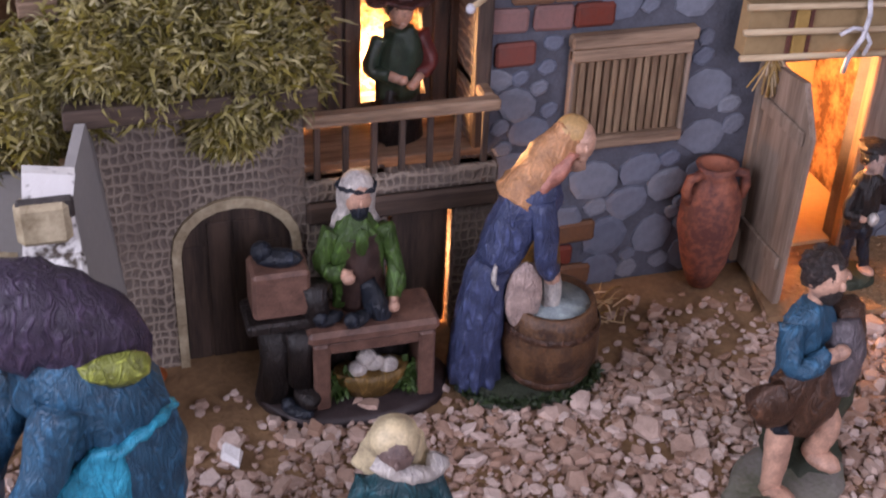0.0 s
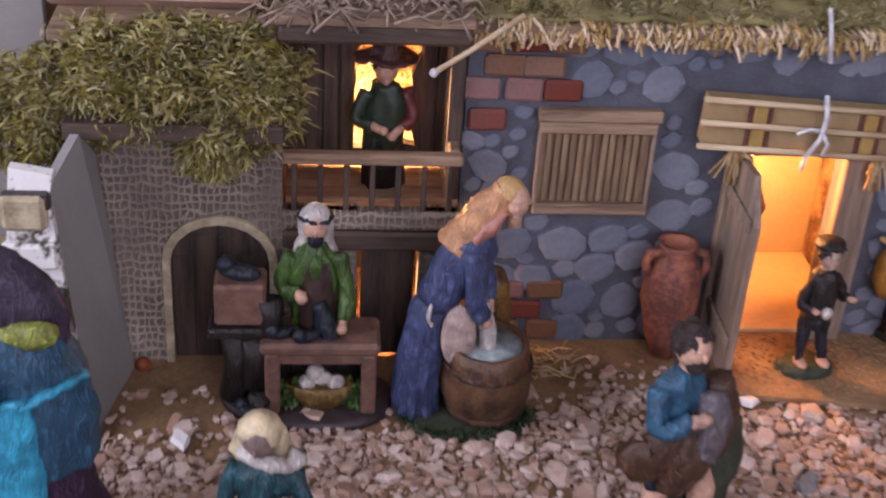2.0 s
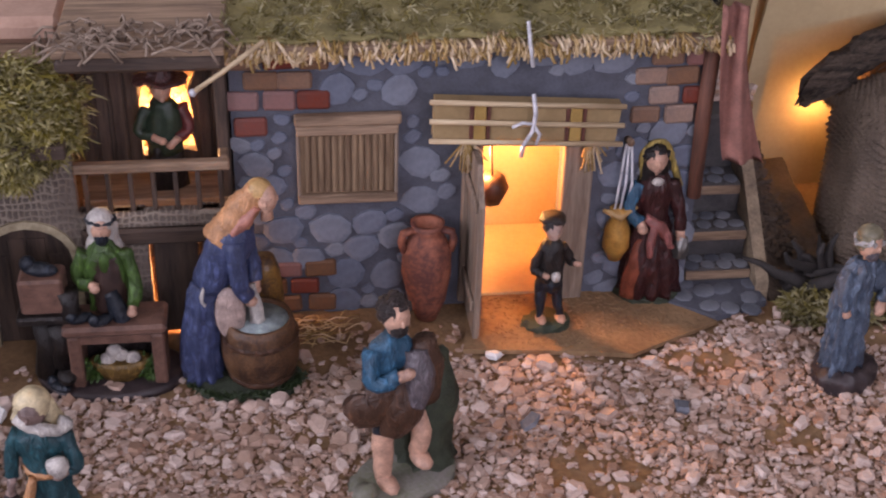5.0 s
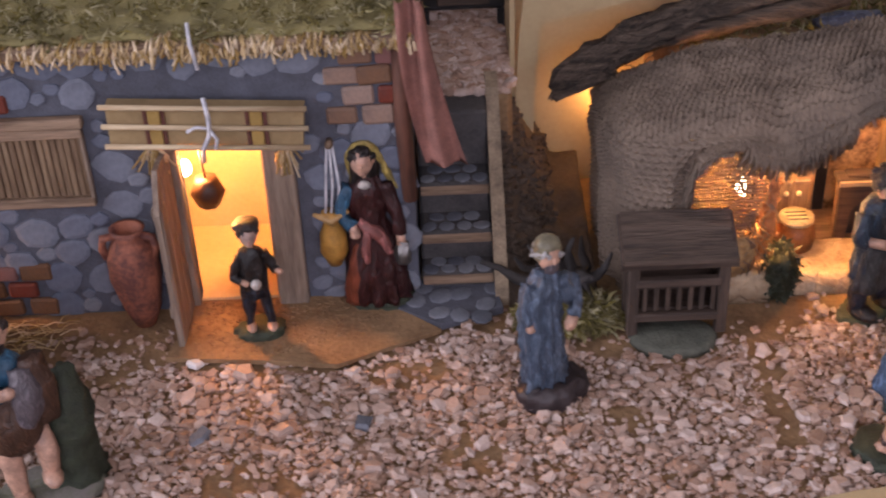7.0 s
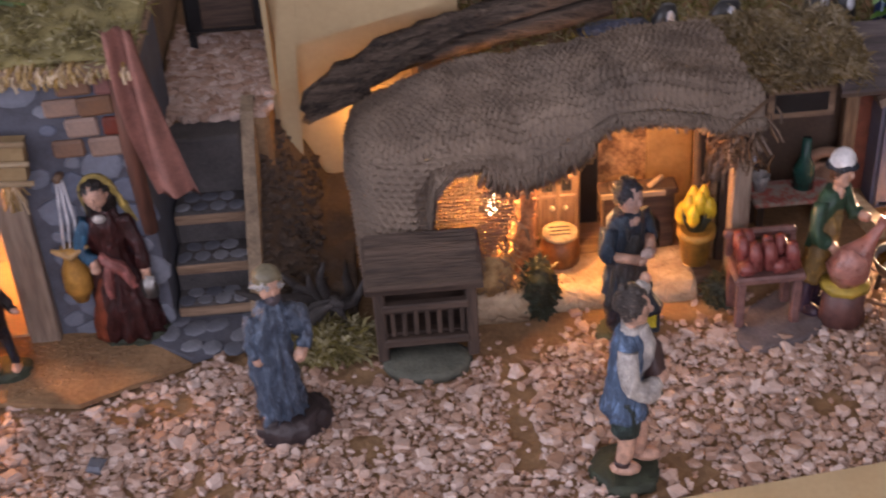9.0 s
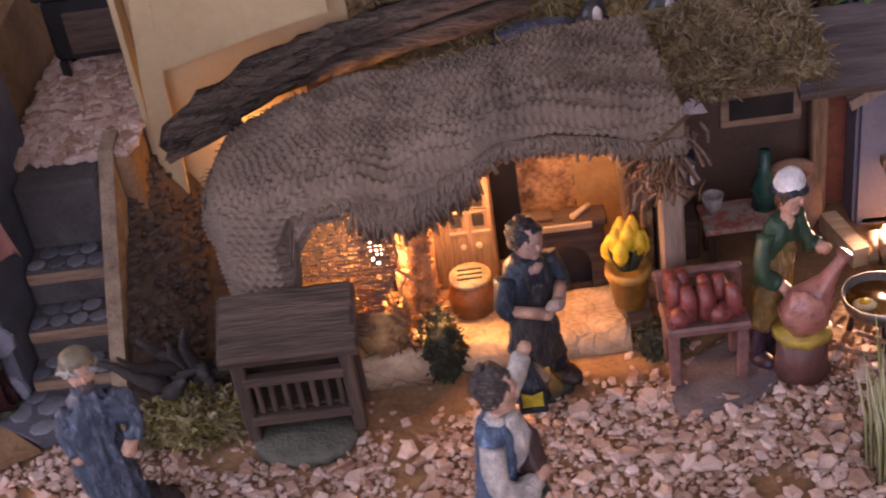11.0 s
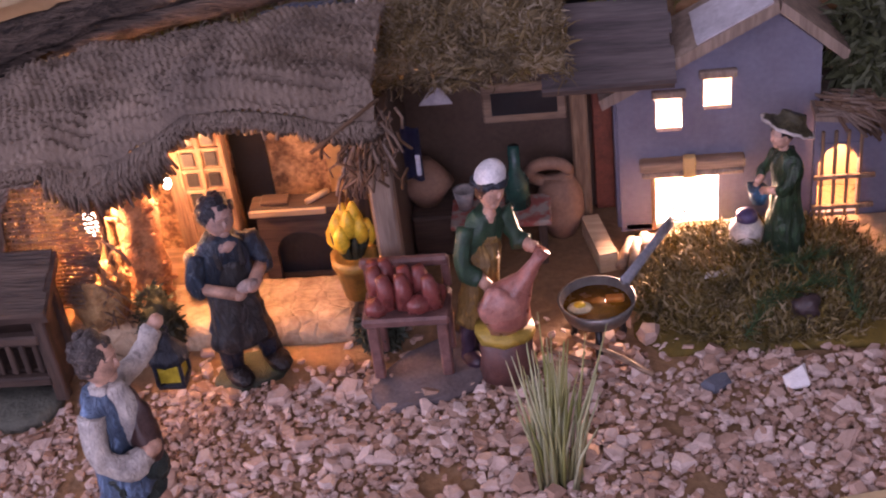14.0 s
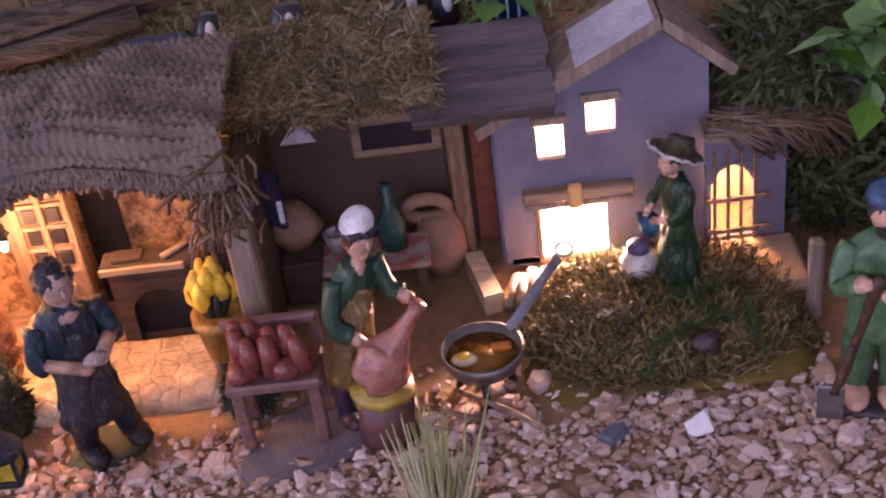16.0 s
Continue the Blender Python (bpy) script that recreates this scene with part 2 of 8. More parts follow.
# ---- mesh tools ----
class Build:
    """Collects simple shapes, in centimetres, into one mesh."""

    def __init__(self):
        self.v, self.f, self.m, self.s, self.mats, self.cur, self.t, self.cloth = [], [], [], [], [], 0, Matrix(), 0.0

    def drape(self, verts):
        """Small irregular folds, as in a modelled garment."""
        if not self.cloth:
            return verts
        out = []
        for p in verts:
            p = Vector(p)
            q = Vector((p.x, p.y, p.z * 0.4))
            ridge = 0.35 - abs(noise.noise(q * 1.25 + Vector((7, 3, 1)))) * 2.2
            out.append(p + self.cloth * (noise.noise_vector(q * 1.1) * 0.9 + noise.noise_vector(q * 2.4) * 0.6 + noise.noise_vector(p * 3.4) * 0.35 + Vector((p.x, p.y, 0)).normalized() * ridge))
        return out

    def finer(self, rows):
        """Rows of numbers with smooth steps put between them."""
        if not self.cloth or len(rows) < 3:
            return rows
        out = []
        n = len(rows)
        for i in range(n - 1):
            a, b, c, d = (np.array(rows[min(max(k, 0), n - 1)], float) for k in (i - 1, i, i + 1, i + 2))
            for k in range(5):
                t = k / 5
                out.append(tuple(0.5 * (2 * b + (c - a) * t + (2 * a - 5 * b + 4 * c - d) * t * t + (3 * b - a - 3 * c + d) * t ** 3)))
        return out + [tuple(rows[-1])]

    def use(self, material):
        if material not in self.mats:
            self.mats.append(material)
        self.cur = self.mats.index(material)
        return self

    def put(self, verts, faces, smooth=False):
        k = len(self.v)
        self.v += [tuple(self.t @ Vector(p)) for p in verts]
        self.f += [tuple(i + k for i in f) for f in faces]
        self.m += [self.cur] * len(faces)
        self.s += [smooth] * len(faces)
        return self

    def box(self, x0, x1, y0, y1, z0, z1, bevel=0.08):
        """A block with chamfered edges."""
        c = ((x0 + x1) / 2, (y0 + y1) / 2, (z0 + z1) / 2)
        h = (abs(x1 - x0) / 2, abs(y1 - y0) / 2, abs(z1 - z0) / 2)
        w = min(bevel, min(h) * 0.6)
        verts, idx = [], {}
        for sx in (-1, 1):
            for sy in (-1, 1):
                for sz in (-1, 1):
                    for a in range(3):
                        sg = (sx, sy, sz)
                        idx[sg, a] = len(verts)
                        verts.append(tuple(c[i] + sg[i] * (h[i] - (0 if i == a else w)) for i in range(3)))
        faces = []
        for a in range(3):
            p, q = [i for i in range(3) if i != a]
            for s in (-1, 1):
                ring = []
                for u, w2 in ((-1, -1), (1, -1), (1, 1), (-1, 1)):
                    sg = [0, 0, 0]
                    sg[a], sg[p], sg[q] = s, u, w2
                    ring.append(idx[tuple(sg), a])
                flip = (s > 0) == (a == 1)
                faces.append(tuple(ring[::-1] if flip else ring))
            for u in (-1, 1):
                for w2 in (-1, 1):
                    lo, hi = [0, 0, 0], [0, 0, 0]
                    lo[a], hi[a] = -1, 1
                    lo[p] = hi[p] = u
                    lo[q] = hi[q] = w2
                    faces.append((idx[tuple(lo), p], idx[tuple(hi), p], idx[tuple(hi), q], idx[tuple(lo), q]))
        for sx in (-1, 1):
            for sy in (-1, 1):
                for sz in (-1, 1):
                    faces.append(tuple(idx[(sx, sy, sz), a] for a in range(3)))
        return self.put(verts, faces)

    def sweep(self, pts, radii, seg=8, flat=1.0, cap=True, wob=0.0, smooth=True):
        """A round bar along points; flat squeezes it across, wob roughens it."""
        pts = [Vector(p) for p in pts]
        if not hasattr(radii, "__len__"):
            radii = [radii] * len(pts)
        if self.cloth and len(pts) > 2:
            both = self.finer([(*p, r) for p, r in zip(pts, radii)])
            pts, radii, seg = [Vector(b[:3]) for b in both], [max(b[3], 0.02) for b in both], seg + 6
        verts, faces = [], []
        side = None
        for i, p in enumerate(pts):
            d = (pts[min(i + 1, len(pts) - 1)] - pts[max(i - 1, 0)]).normalized()
            if side is None:
                side = d.cross(Vector((0, 1, 0)))
                if side.length < 0.2:
                    side = d.cross(Vector((1, 0, 0)))
            side = (side - d * side.dot(d)).normalized()
            up = d.cross(side)
            for k in range(seg):
                a = 2 * math.pi * k / seg
                r = radii[i] * (1 + (wob * noise.noise((p.x * 0.9 + k * 2.1, p.y + k * 1.3, p.z * 0.9 + i)) if wob else 0))
                verts.append(p + side * (math.cos(a) * r) + up * (math.sin(a) * r * flat))
        n = len(pts)
        for i in range(n - 1):
            for k in range(seg):
                faces.append((i * seg + k, i * seg + (k + 1) % seg, (i + 1) * seg + (k + 1) % seg, (i + 1) * seg + k))
        if cap:
            faces += [tuple(range(seg))[::-1], tuple(range((n - 1) * seg, n * seg))]
        return self.put(self.drape(verts), faces, smooth)

    def loft(self, rings, seg=16, folds=0, amp=0.0, cap=True, turn=0.0):
        """Level ellipses (x, y, z, rx, ry) joined into a body; folds run down it."""
        verts, faces = [], []
        rings = self.finer(rings)
        seg = seg + 20 if self.cloth else seg
        n = len(rings)
        for i, (x, y, z, rx, ry) in enumerate(rings):
            w = amp * (1 - i / max(n - 1, 1))
            for k in range(seg):
                a = 2 * math.pi * k / seg + turn
                r = 1 + w * math.sin(folds * a + 0.6 * math.sin(3 * a + i)) if folds else 1
                verts.append((x + math.cos(a) * rx * r, y + math.sin(a) * ry * r, z))
        for i in range(n - 1):
            for k in range(seg):
                faces.append((i * seg + k, i * seg + (k + 1) % seg, (i + 1) * seg + (k + 1) % seg, (i + 1) * seg + k))
        if cap:
            faces += [tuple(range(seg))[::-1], tuple(range((n - 1) * seg, n * seg))]
        return self.put(self.drape(verts), faces, True)

    def blob(self, x, y, z, rx, ry=None, rz=None, seg=12, wob=0.0, seed=0.0, low=-1.0):
        """A rounded lump; low cuts it off below that share of its height."""
        ry, rz = ry or rx, rz or rx
        rows = max(seg * 2 // 3, 4)
        verts, faces = [], []
        for i in range(rows + 1):
            b = math.pi * (i / rows) - math.pi / 2
            sb = max(math.sin(b), low)
            for k in range(seg):
                a = 2 * math.pi * k / seg
                d = Vector((math.cos(a) * math.cos(b), math.sin(a) * math.cos(b), sb))
                r = 1 + (wob * noise.noise(d * 1.7 + Vector((seed, seed * 2, 0))) if wob else 0)
                verts.append((x + d.x * rx * r, y + d.y * ry * r, z + d.z * rz * r))
        for i in range(rows):
            for k in range(seg):
                faces.append((i * seg + k, i * seg + (k + 1) % seg, (i + 1) * seg + (k + 1) % seg, (i + 1) * seg + k))
        return self.put(verts, faces, True)

    def slab(self, outline, y0, y1, axis="y"):
        """A flat plate: an outline of (x, z), (y, z) or (x, y) pairs, given thickness."""
        n = len(outline)
        put = {"y": lambda p, q: (p[0], q, p[1]), "x": lambda p, q: (q, p[0], p[1]), "z": lambda p, q: (p[0], p[1], q)}[axis]
        verts = [put(p, y0) for p in outline] + [put(p, y1) for p in outline]
        faces = [tuple(range(n)), tuple(range(n, 2 * n))[::-1]] + [(i, i + n, (i + 1) % n + n, (i + 1) % n) for i in range(n)]
        return self.put(verts, faces)

    def sheet(self, f, nu, nv, thick=0.15):
        """A cloth or ground sheet from f(u, v) with u, v in 0..1, closed underneath."""
        verts, faces = [], []
        for o in (0.0, -thick):
            for j in range(nv + 1):
                for i in range(nu + 1):
                    p = f(i / nu, j / nv)
                    verts.append((p[0], p[1], p[2] + o))
        w, tot = nu + 1, (nu + 1) * (nv + 1)
        for j in range(nv):
            for i in range(nu):
                a = j * w + i
                faces += [(a, a + 1, a + w + 1, a + w), (a + tot, a + w + tot, a + w + 1 + tot, a + 1 + tot)]
        edge = [i for i in range(nu)] + [j * w + nu for j in range(nv)] + [nv * w + i for i in range(nu, 0, -1)] + [j * w for j in range(nv, 0, -1)]
        for a, b in zip(edge, edge[1:] + edge[:1]):
            faces.append((a, a + tot, b + tot, b))
        return self.put(verts, faces, True)

    def mesh(self, name):
        me = bpy.data.meshes.new(name)
        me.from_pydata([(x * U, y * U, z * U) for x, y, z in self.v], [], self.f)
        for m in self.mats:
            me.materials.append(m)
        me.polygons.foreach_set("material_index", self.m)
        me.polygons.foreach_set("use_smooth", self.s)
        me.update()
        bm = bmesh.new()
        bm.from_mesh(me)
        bmesh.ops.recalc_face_normals(bm, faces=bm.faces)
        bm.to_mesh(me)
        bm.free()
        return me


PLANNED = set()


def thing(name, build=None, label="", category="", group="", kind="", at=None, base=None):
    """A top-level thing, from a mesh or as an empty. at: its pose, with parts in its own axes; base: its foot, with parts in the plan's axes."""
    ob = new(name, build.mesh(name) if build else None)
    if at:
        ob.matrix_basis = at
    if base:
        ob.matrix_basis = cm(*base)
        PLANNED.add(ob)
    return tagged(ob, label, category, group, kind)


def part(name, build, parent, label=""):
    ob = new(name, build.mesh(name) if isinstance(build, Build) else build)
    ob.parent = parent
    if parent in PLANNED:
        ob.matrix_parent_inverse = parent.matrix_basis.inverted()
    return tagged(ob, label)


def cm(x, y, z, rz=0, rx=0, ry=0):
    return pose(x * U, y * U, z * U, rx, ry, rz)


def B(material):
    return Build().use(material)


R = random.Random(7)
AWNING = mat("awning_card", (0.3, 0.205, 0.1), 0.85, (0.2, 0.13, 0.06), 40, 260, 0.2)

# ---- the room ----
thing("floor", B(ROOMFLOOR).box(-200, 320, -250, 200, -85, -80), "plain brown room floor under the display", "floor", kind="structure")
thing("ceiling", B(PLASTER).box(-200, 320, -250, 200, 170, 175), "plain white room ceiling", "ceiling", kind="structure")
thing("wall_north", B(PLASTER).box(-200, 320, 90, 95, -80, 170), "plain pale plaster wall behind the display", "wall", kind="structure")
thing("wall_east", B(PLASTER).box(320, 325, -250, 95, -80, 170), "plain pale plaster room wall", "wall", kind="structure")
w = B(PLASTER)
for x0, x1, z0, z1 in ((-200, -25, -80, 170), (165, 320, -80, 170), (-25, 165, -80, 50), (-25, 165, 168, 170)):
    w.box(x0, x1, -255, -250, z0, z1)
thing("wall_south", w, "plain pale plaster wall with a wide window opening", "wall", kind="structure")
w = B(PLASTER)
for y0, y1, z0, z1 in ((-250, -170, -80, 170), (-10, 95, -80, 170), (-170, -10, -80, 30), (-170, -10, 168, 170)):
    w.box(-205, -200, y0, y1, z0, z1)
thing("wall_west", w, "plain pale plaster wall with a window opening", "wall", kind="structure")


# ---- ground of the display ----
def ground_z(x, y):
    return 0.12 * noise.noise((x * 0.16, y * 0.16, 3.0)) + 0.06 * noise.noise((x * 0.6, y * 0.6, 0.0)) + 0.1


thing("ground", B(SOIL).sheet(lambda u, v: (-60 + 215 * u, -30 + 100 * v, ground_z(-60 + 215 * u, -30 + 100 * v)), 215, 100, 1.5), "brown earth-coloured paper sheet under the gravel", "ground", kind="structure")
table = thing("display_table", None, "broad brown wooden table carrying the display", "table", base=(47, 17, -80))
part("tabletop", B(BROWNWOODX).box(-60, 155, -36, 70, -6, -1.8), table)
for tx in (-55, 150):
    for ty in (-32, 66):
        part("leg", B(BROWNWOOD).box(tx - 3, tx + 3, ty - 3, ty + 3, -80, -6), table)
fb = B(CARD)
fb.slab([(60, -36), (155, -36), (155, -14.5), (118, -14.2), (106, -16.6), (84.6, -20.6), (71, -22.2), (66, -22.8), (60, -24)], 0.2, 0.75, "z")
thing("front_board", fb, "pale tan cardboard strip edging the gravel", "board", kind="structure")


def pebble(b, x, y, z, r, squash=0.55):
    """A broken chip of stone with flat facets."""
    tw = R.uniform(0, 6.28)
    n = R.choice((4, 5, 5, 6))
    stretch = R.uniform(0.55, 1.0)
    tx, ty = R.gauss(0, 0.22), R.gauss(0, 0.22)
    top, mid, low = [], [], []
    ca, sa = math.cos(tw), math.sin(tw)
    for k in range(n):
        a = 2 * math.pi * (k + R.uniform(-0.25, 0.25)) / n
        q = r * R.uniform(0.8, 1.12)
        px, py = math.cos(a) * q, math.sin(a) * q * stretch
        px, py = px * ca - py * sa, px * sa + py * ca
        tilt = px * tx + py * ty
        mid.append((x + px, y + py, z + tilt + r * squash * R.uniform(0.3, 0.7)))
        sh = R.uniform(0.55, 0.85)
        top.append((x + px * sh + R.uniform(-0.1, 0.1) * r, y + py * sh, z + tilt * sh + r * squash * R.uniform(0.9, 1.1)))
        low.append((x + px * 0.8, y + py * 0.8, z - r * 0.2))
    v = low + mid + top
    f = [(i, (i + 1) % n, n + (i + 1) % n, n + i) for i in range(n)]
    f += [(n + i, n + (i + 1) % n, 2 * n + (i + 1) % n, 2 * n + i) for i in range(n)]
    f += [tuple(range(2 * n, 3 * n))]
    b.put(v, f)


def back_edge(x):
    """How far back the gravel lies thick."""
    pts = [(-26, -9), (-18, -10), (-12, -9), (1, -10), (9, -9), (14, -5), (20, -6), (22, -8), (34, -8.2), (42, -4.5), (47, -5), (52, -8), (62, -8), (66, -5.5), (78, -4.8), (88, -4.8), (93, -3), (97, -4.5), (108, -5), (120, -4)]
    return np.interp(x, [p[0] for p in pts], [p[1] for p in pts]) + 1.6 * noise.noise((x * 0.3, 1.0, 0))


def front_edge(x):
    return np.interp(x, [-60, 58, 66, 71, 84.6, 106, 118, 130], [-29, -29, -22.9, -22.1, -20.4, -16.4, -14.2, -14])


def TRACK(px, py):
    """A bare strip of soil running forward beside the crib."""
    return -18 < py < -2 and abs(px - 63.4 - 0.7 * noise.noise((py * 0.25, 2, 2))) < 0.9 + 0.5 * noise.noise((py * 0.4, 5, 1))


gr = B(GRAVEL)
x = -27.0
while x < 122:
    y = -29.0
    while y < 1.0:
        px, py = x + R.uniform(-0.4, 0.4), y + R.uniform(-0.4, 0.4)
        edge = back_edge(px)
        keep = 1.0 if py < edge else max(0.0, 0.33 - (py - edge) * 0.07)
        bare = noise.noise((px * 0.13, py * 0.17, 5.0))
        if bare > 0.38:
            keep *= 0.35
        if TRACK(px, py):
            keep *= 0.16
        if py > front_edge(px) and R.random() < keep:
            r = min(0.2 + R.expovariate(8.0), 0.8)
            pebble(gr, px, py, ground_z(px, py) + R.uniform(0, 0.25), r, R.uniform(0.35, 0.7))
        y += 0.44
    x += 0.44
for _ in range(26000):
    px = R.uniform(-27, 122)
    py = R.uniform(-29, back_edge(px))
    if py > front_edge(px) and noise.noise((px * 0.13, py * 0.17, 5.0)) < 0.38 and not TRACK(px, py):
        pebble(gr, px, py, ground_z(px, py) + 0.02, R.uniform(0.1, 0.2), 0.6)
thing("gravel", gr, "loose pinkish beige stone chips covering the ground", "gravel", kind="stuff")
for sx, sy, r, m in ((26.4, -8.6, 1.05, GRAVEL), (22.7, -7.2, 0.75, WHITESTONE), (103.2, -7.5, 0.95, WHITESTONE), (9.5, -14, 1.0, GRAVEL), (35.1, -14.3, 0.85, PAVING), (24, -15.1, 0.9, PAVING), (98.8, -7.6, 0.9, PAVING), (73.9, -6.8, 0.9, GRAVEL), (95.4, -2.8, 1.1, GRAVEL), (78, -6.5, 0.95, GRAVEL), (29.5, -14.8, 1.0, GRAVEL), (-12.3, -11, 0.9, WHITESTONE)):
    b = B(m)
    pebble(b, 0, 0, 0, r, 0.55)
    thing("stone", b, "larger broken stone lying among the gravel", "stone", "stones in the gravel", at=cm(sx, sy, 0.4))

# added board: its pale colour paints the bright haze past the white house
thing("backdrop", B(GREYCARD).box(-60, -23, 14, 15, 0, 60), "added pale board standing in for bright haze at the left", "board", kind="structure")
# sloping entrance board before the stone house
b = B(SOIL).slab([(20.5, -6.6), (27, -7.3), (33, -8.2), (40.5, -4.6), (37, -1.5), (34, 0.2), (22, 0.2)], 0.35, 0.75, "z")
cb = B(SOIL)
for _ in range(900):
    x, y = R.uniform(22, 37), R.uniform(-7, 0.0)
    if y > -6.6 - (x - 22) * 0.09 and y > -4 - (37 - x) * 0.35:
        pebble(cb, x, y, 0.72, R.uniform(0.08, 0.22), 0.6)
thing("soil_crumbs", cb, "brown soil crumbs strewn on the forecourt", "soil", kind="stuff")
thing("entrance_board", b, "brown soil-covered cardboard forecourt of the stone house", "board")


def tufts(b, count, place, length=1.4, width=0.1, droop=0.4, lift=0.5):
    """Curled strands of moss; place() gives a point and an outward direction."""
    for _ in range(count):
        p, d = place()
        p, d = Vector(p), Vector(d)
        d = (d * lift + Vector((R.gauss(0, 1), R.gauss(0, 1), R.gauss(0, 0.7))) * 0.6).normalized()
        side = d.cross(Vector((R.gauss(0, 1), R.gauss(0, 1), R.gauss(0, 1)))).normalized() * width * R.uniform(0.6, 1.5)
        ln = length * R.uniform(0.5, 1.4)
        q = p + d * ln * 0.55 + Vector((R.gauss(0, 0.12), R.gauss(0, 0.12), R.gauss(0, 0.12))) * ln
        e = q + (d + Vector((R.gauss(0, 0.5), R.gauss(0, 0.5), -droop))).normalized() * ln * 0.5
        b.put([p - side, p + side, q + side, q - side, e], [(0, 1, 2, 3), (3, 2, 4)])


def clumped(place, count, size=0.9):
    """Strands gathered in clumps: each clump sits at a point that place() gives."""
    seats = [place() for _ in range(count)]

    def one():
        p, d = R.choice(seats)
        o = Vector((R.gauss(0, 1), R.gauss(0, 1), R.gauss(0, 1))).normalized() * size * R.random() ** 0.5
        return tuple(Vector(p) + o * 0.8), tuple((Vector(d) * 0.5 + o / size).normalized())

    return one


# ---- brown two-storey house ----
brown = thing("brown_house", None, "brown plastered toy house with balcony and mossy roof", "house", base=(-6, 0, 0))
FY = -2.4


def arch(x0, x1, z1, n=10, z0=0.0):
    """The outline of an arched opening from its left foot to its right."""
    c, r = (x0 + x1) / 2, (x1 - x0) / 2
    return [(x0, z0)] + [(c - r * math.cos(math.pi * i / n), z1 - r * 0.9 + r * 0.9 * math.sin(math.pi * i / n)) for i in range(n + 1)] + [(x1, z0)]


b = B(HATCH)
door_arch = arch(-13.4, -7.4, 10.2)
b.slab([(-17.2, 0), (-13.4, 0)] + door_arch[1:] + [(-6.6, 0), (-6.6, 20), (-17.2, 20)], FY, FY + 1.0)
b.box(-6.6, -2.05, FY, FY + 1, 0, 11.2)
b.box(1.75, 4.2, FY, FY + 1, 0, 11.2)
part("front_wall", b, brown)
part("side_wall", B(HATCH).box(-17.2, -16.4, FY + 1, 9, 0, 20), brown)
part("side_wall", B(HATCH).box(3.3, 4.1, 0.2, 9, 0, 23.1), brown)
part("back_wall", B(DARKWOOD).box(-17.2, 4.1, 9, 9.8, 0, 20.5), brown)
part("back_wall", B(DARKWOOD).box(-6.9, 4.1, 9, 9.8, 20.5, 23.1), brown)
part("arch_door", B(DARKWOODZ).slab(door_arch, FY + 0.55, FY + 0.9), brown, "dark brown arched wooden door with a small knob")
b = B(CREAM)
oa = arch(-13.9, -6.9, 10.8)
b.slab(oa + door_arch[::-1], FY - 0.25, FY + 0.3)
part("door_trim", b, brown, "cream painted arch round the door")
part("door_knob", B(BLACK).blob(-9.6, FY + 0.4, 4.8, 0.22, seg=8), brown)
for i, px in enumerate((-12.7, -11.3, -9.9, -8.5)):
    part("plank", B(DARKWOODZ).box(px - 0.62, px + 0.62, FY + 0.42, FY + 0.56, 0.1, 7.6 if i in (0, 3) else 9.0, 0.06), brown)
b = B(DARKWOOD).box(-6.6, 4.2, FY - 0.5, FY + 0.9, 8.6, 9.9, 0.2)
part("lintel_beam", b, brown, "weathered dark lintel beam")
b = B(HATCH).box(-6.6, 4.2, FY - 0.35, FY + 0.8, 9.95, 11.2, 0.2)
part("balcony_edge", b, brown, "rough painted edge of the balcony floor")
b = B(DARKWOODZ).box(-1.75, 1.5, FY + 0.3, FY + 0.7, 0.45, 8.4, 0.1)
part("cellar_door", b, brown, "dark wooden door with light showing round it")
part("balcony_floor", B(BROWNWOODX).box(-6.5, 4.2, FY + 2.0, 8.8, 10.2, 11.0), brown)
part("handrail", B(BROWNWOODX).box(-6.6, 4.1, FY - 0.3, FY + 0.5, 14.4, 15.1, 0.12), brown, "brown wooden balcony rail")
for i in range(7):
    px = -5.9 + i * 1.55
    part("baluster", B(DARKWOODZ).box(px - 0.17, px + 0.17, FY, FY + 0.34, 11.0, 14.4, 0.05), brown)
part("rail_return", B(BROWNWOODX).box(3.3, 4.0, FY + 0.5, 3.0, 14.4, 15.1, 0.12), brown)
b = B(DARKWOODZ).box(3.25, 4.15, -0.6, 0.19, 11, 23.1, 0.12)
part("balcony_post", b, brown, "dark wooden balcony post")
b = B(DARKWOODZ)
b.slab([(-6.6, 11.35), (-2.4, 11.35), (-2.3, 12.5), (-2.6, 15.2), (-2.2, 17.1), (-2.4, 18.8), (-1.4, 20.5), (-1.4, 23.1), (-6.6, 23.1)], 3.4, 4.2)
b.slab([(4.0, 11.35), (4.0, 23.1), (1.6, 23.1), (1.6, 20.5), (1.8, 19.0), (1.2, 17.6), (1.45, 15.6), (1.2, 14.4), (1.6, 12.7), (1.7, 11.35)], 3.4, 4.2)
b.slab([(-2.4, 11.35), (1.7, 11.35), (1.6, 12.7), (0.3, 13.0), (-0.6, 12.6), (-2.3, 12.5)], 3.4, 4.2)
b.slab([(-1.4, 23.1), (-1.4, 20.6), (0.2, 20.2), (1.6, 20.6), (1.6, 23.1)], 3.4, 4.2)
part("loggia_wall", b, brown, "dark planked wall with a lit opening")
for px in (-6.0, -4.9, -3.8, -2.75, 2.3, 3.3):
    part("plank", B(DARKWOODZ).box(px - 0.45, px + 0.45, 3.1, 3.42, 11.4, 22.8, 0.08), brown)
part("loft_wall", B(CLAYWALL).box(-6.6, 4.0, 7.6, 8.2, 11, 23.1), brown, "plaster wall glowing in lamp light")
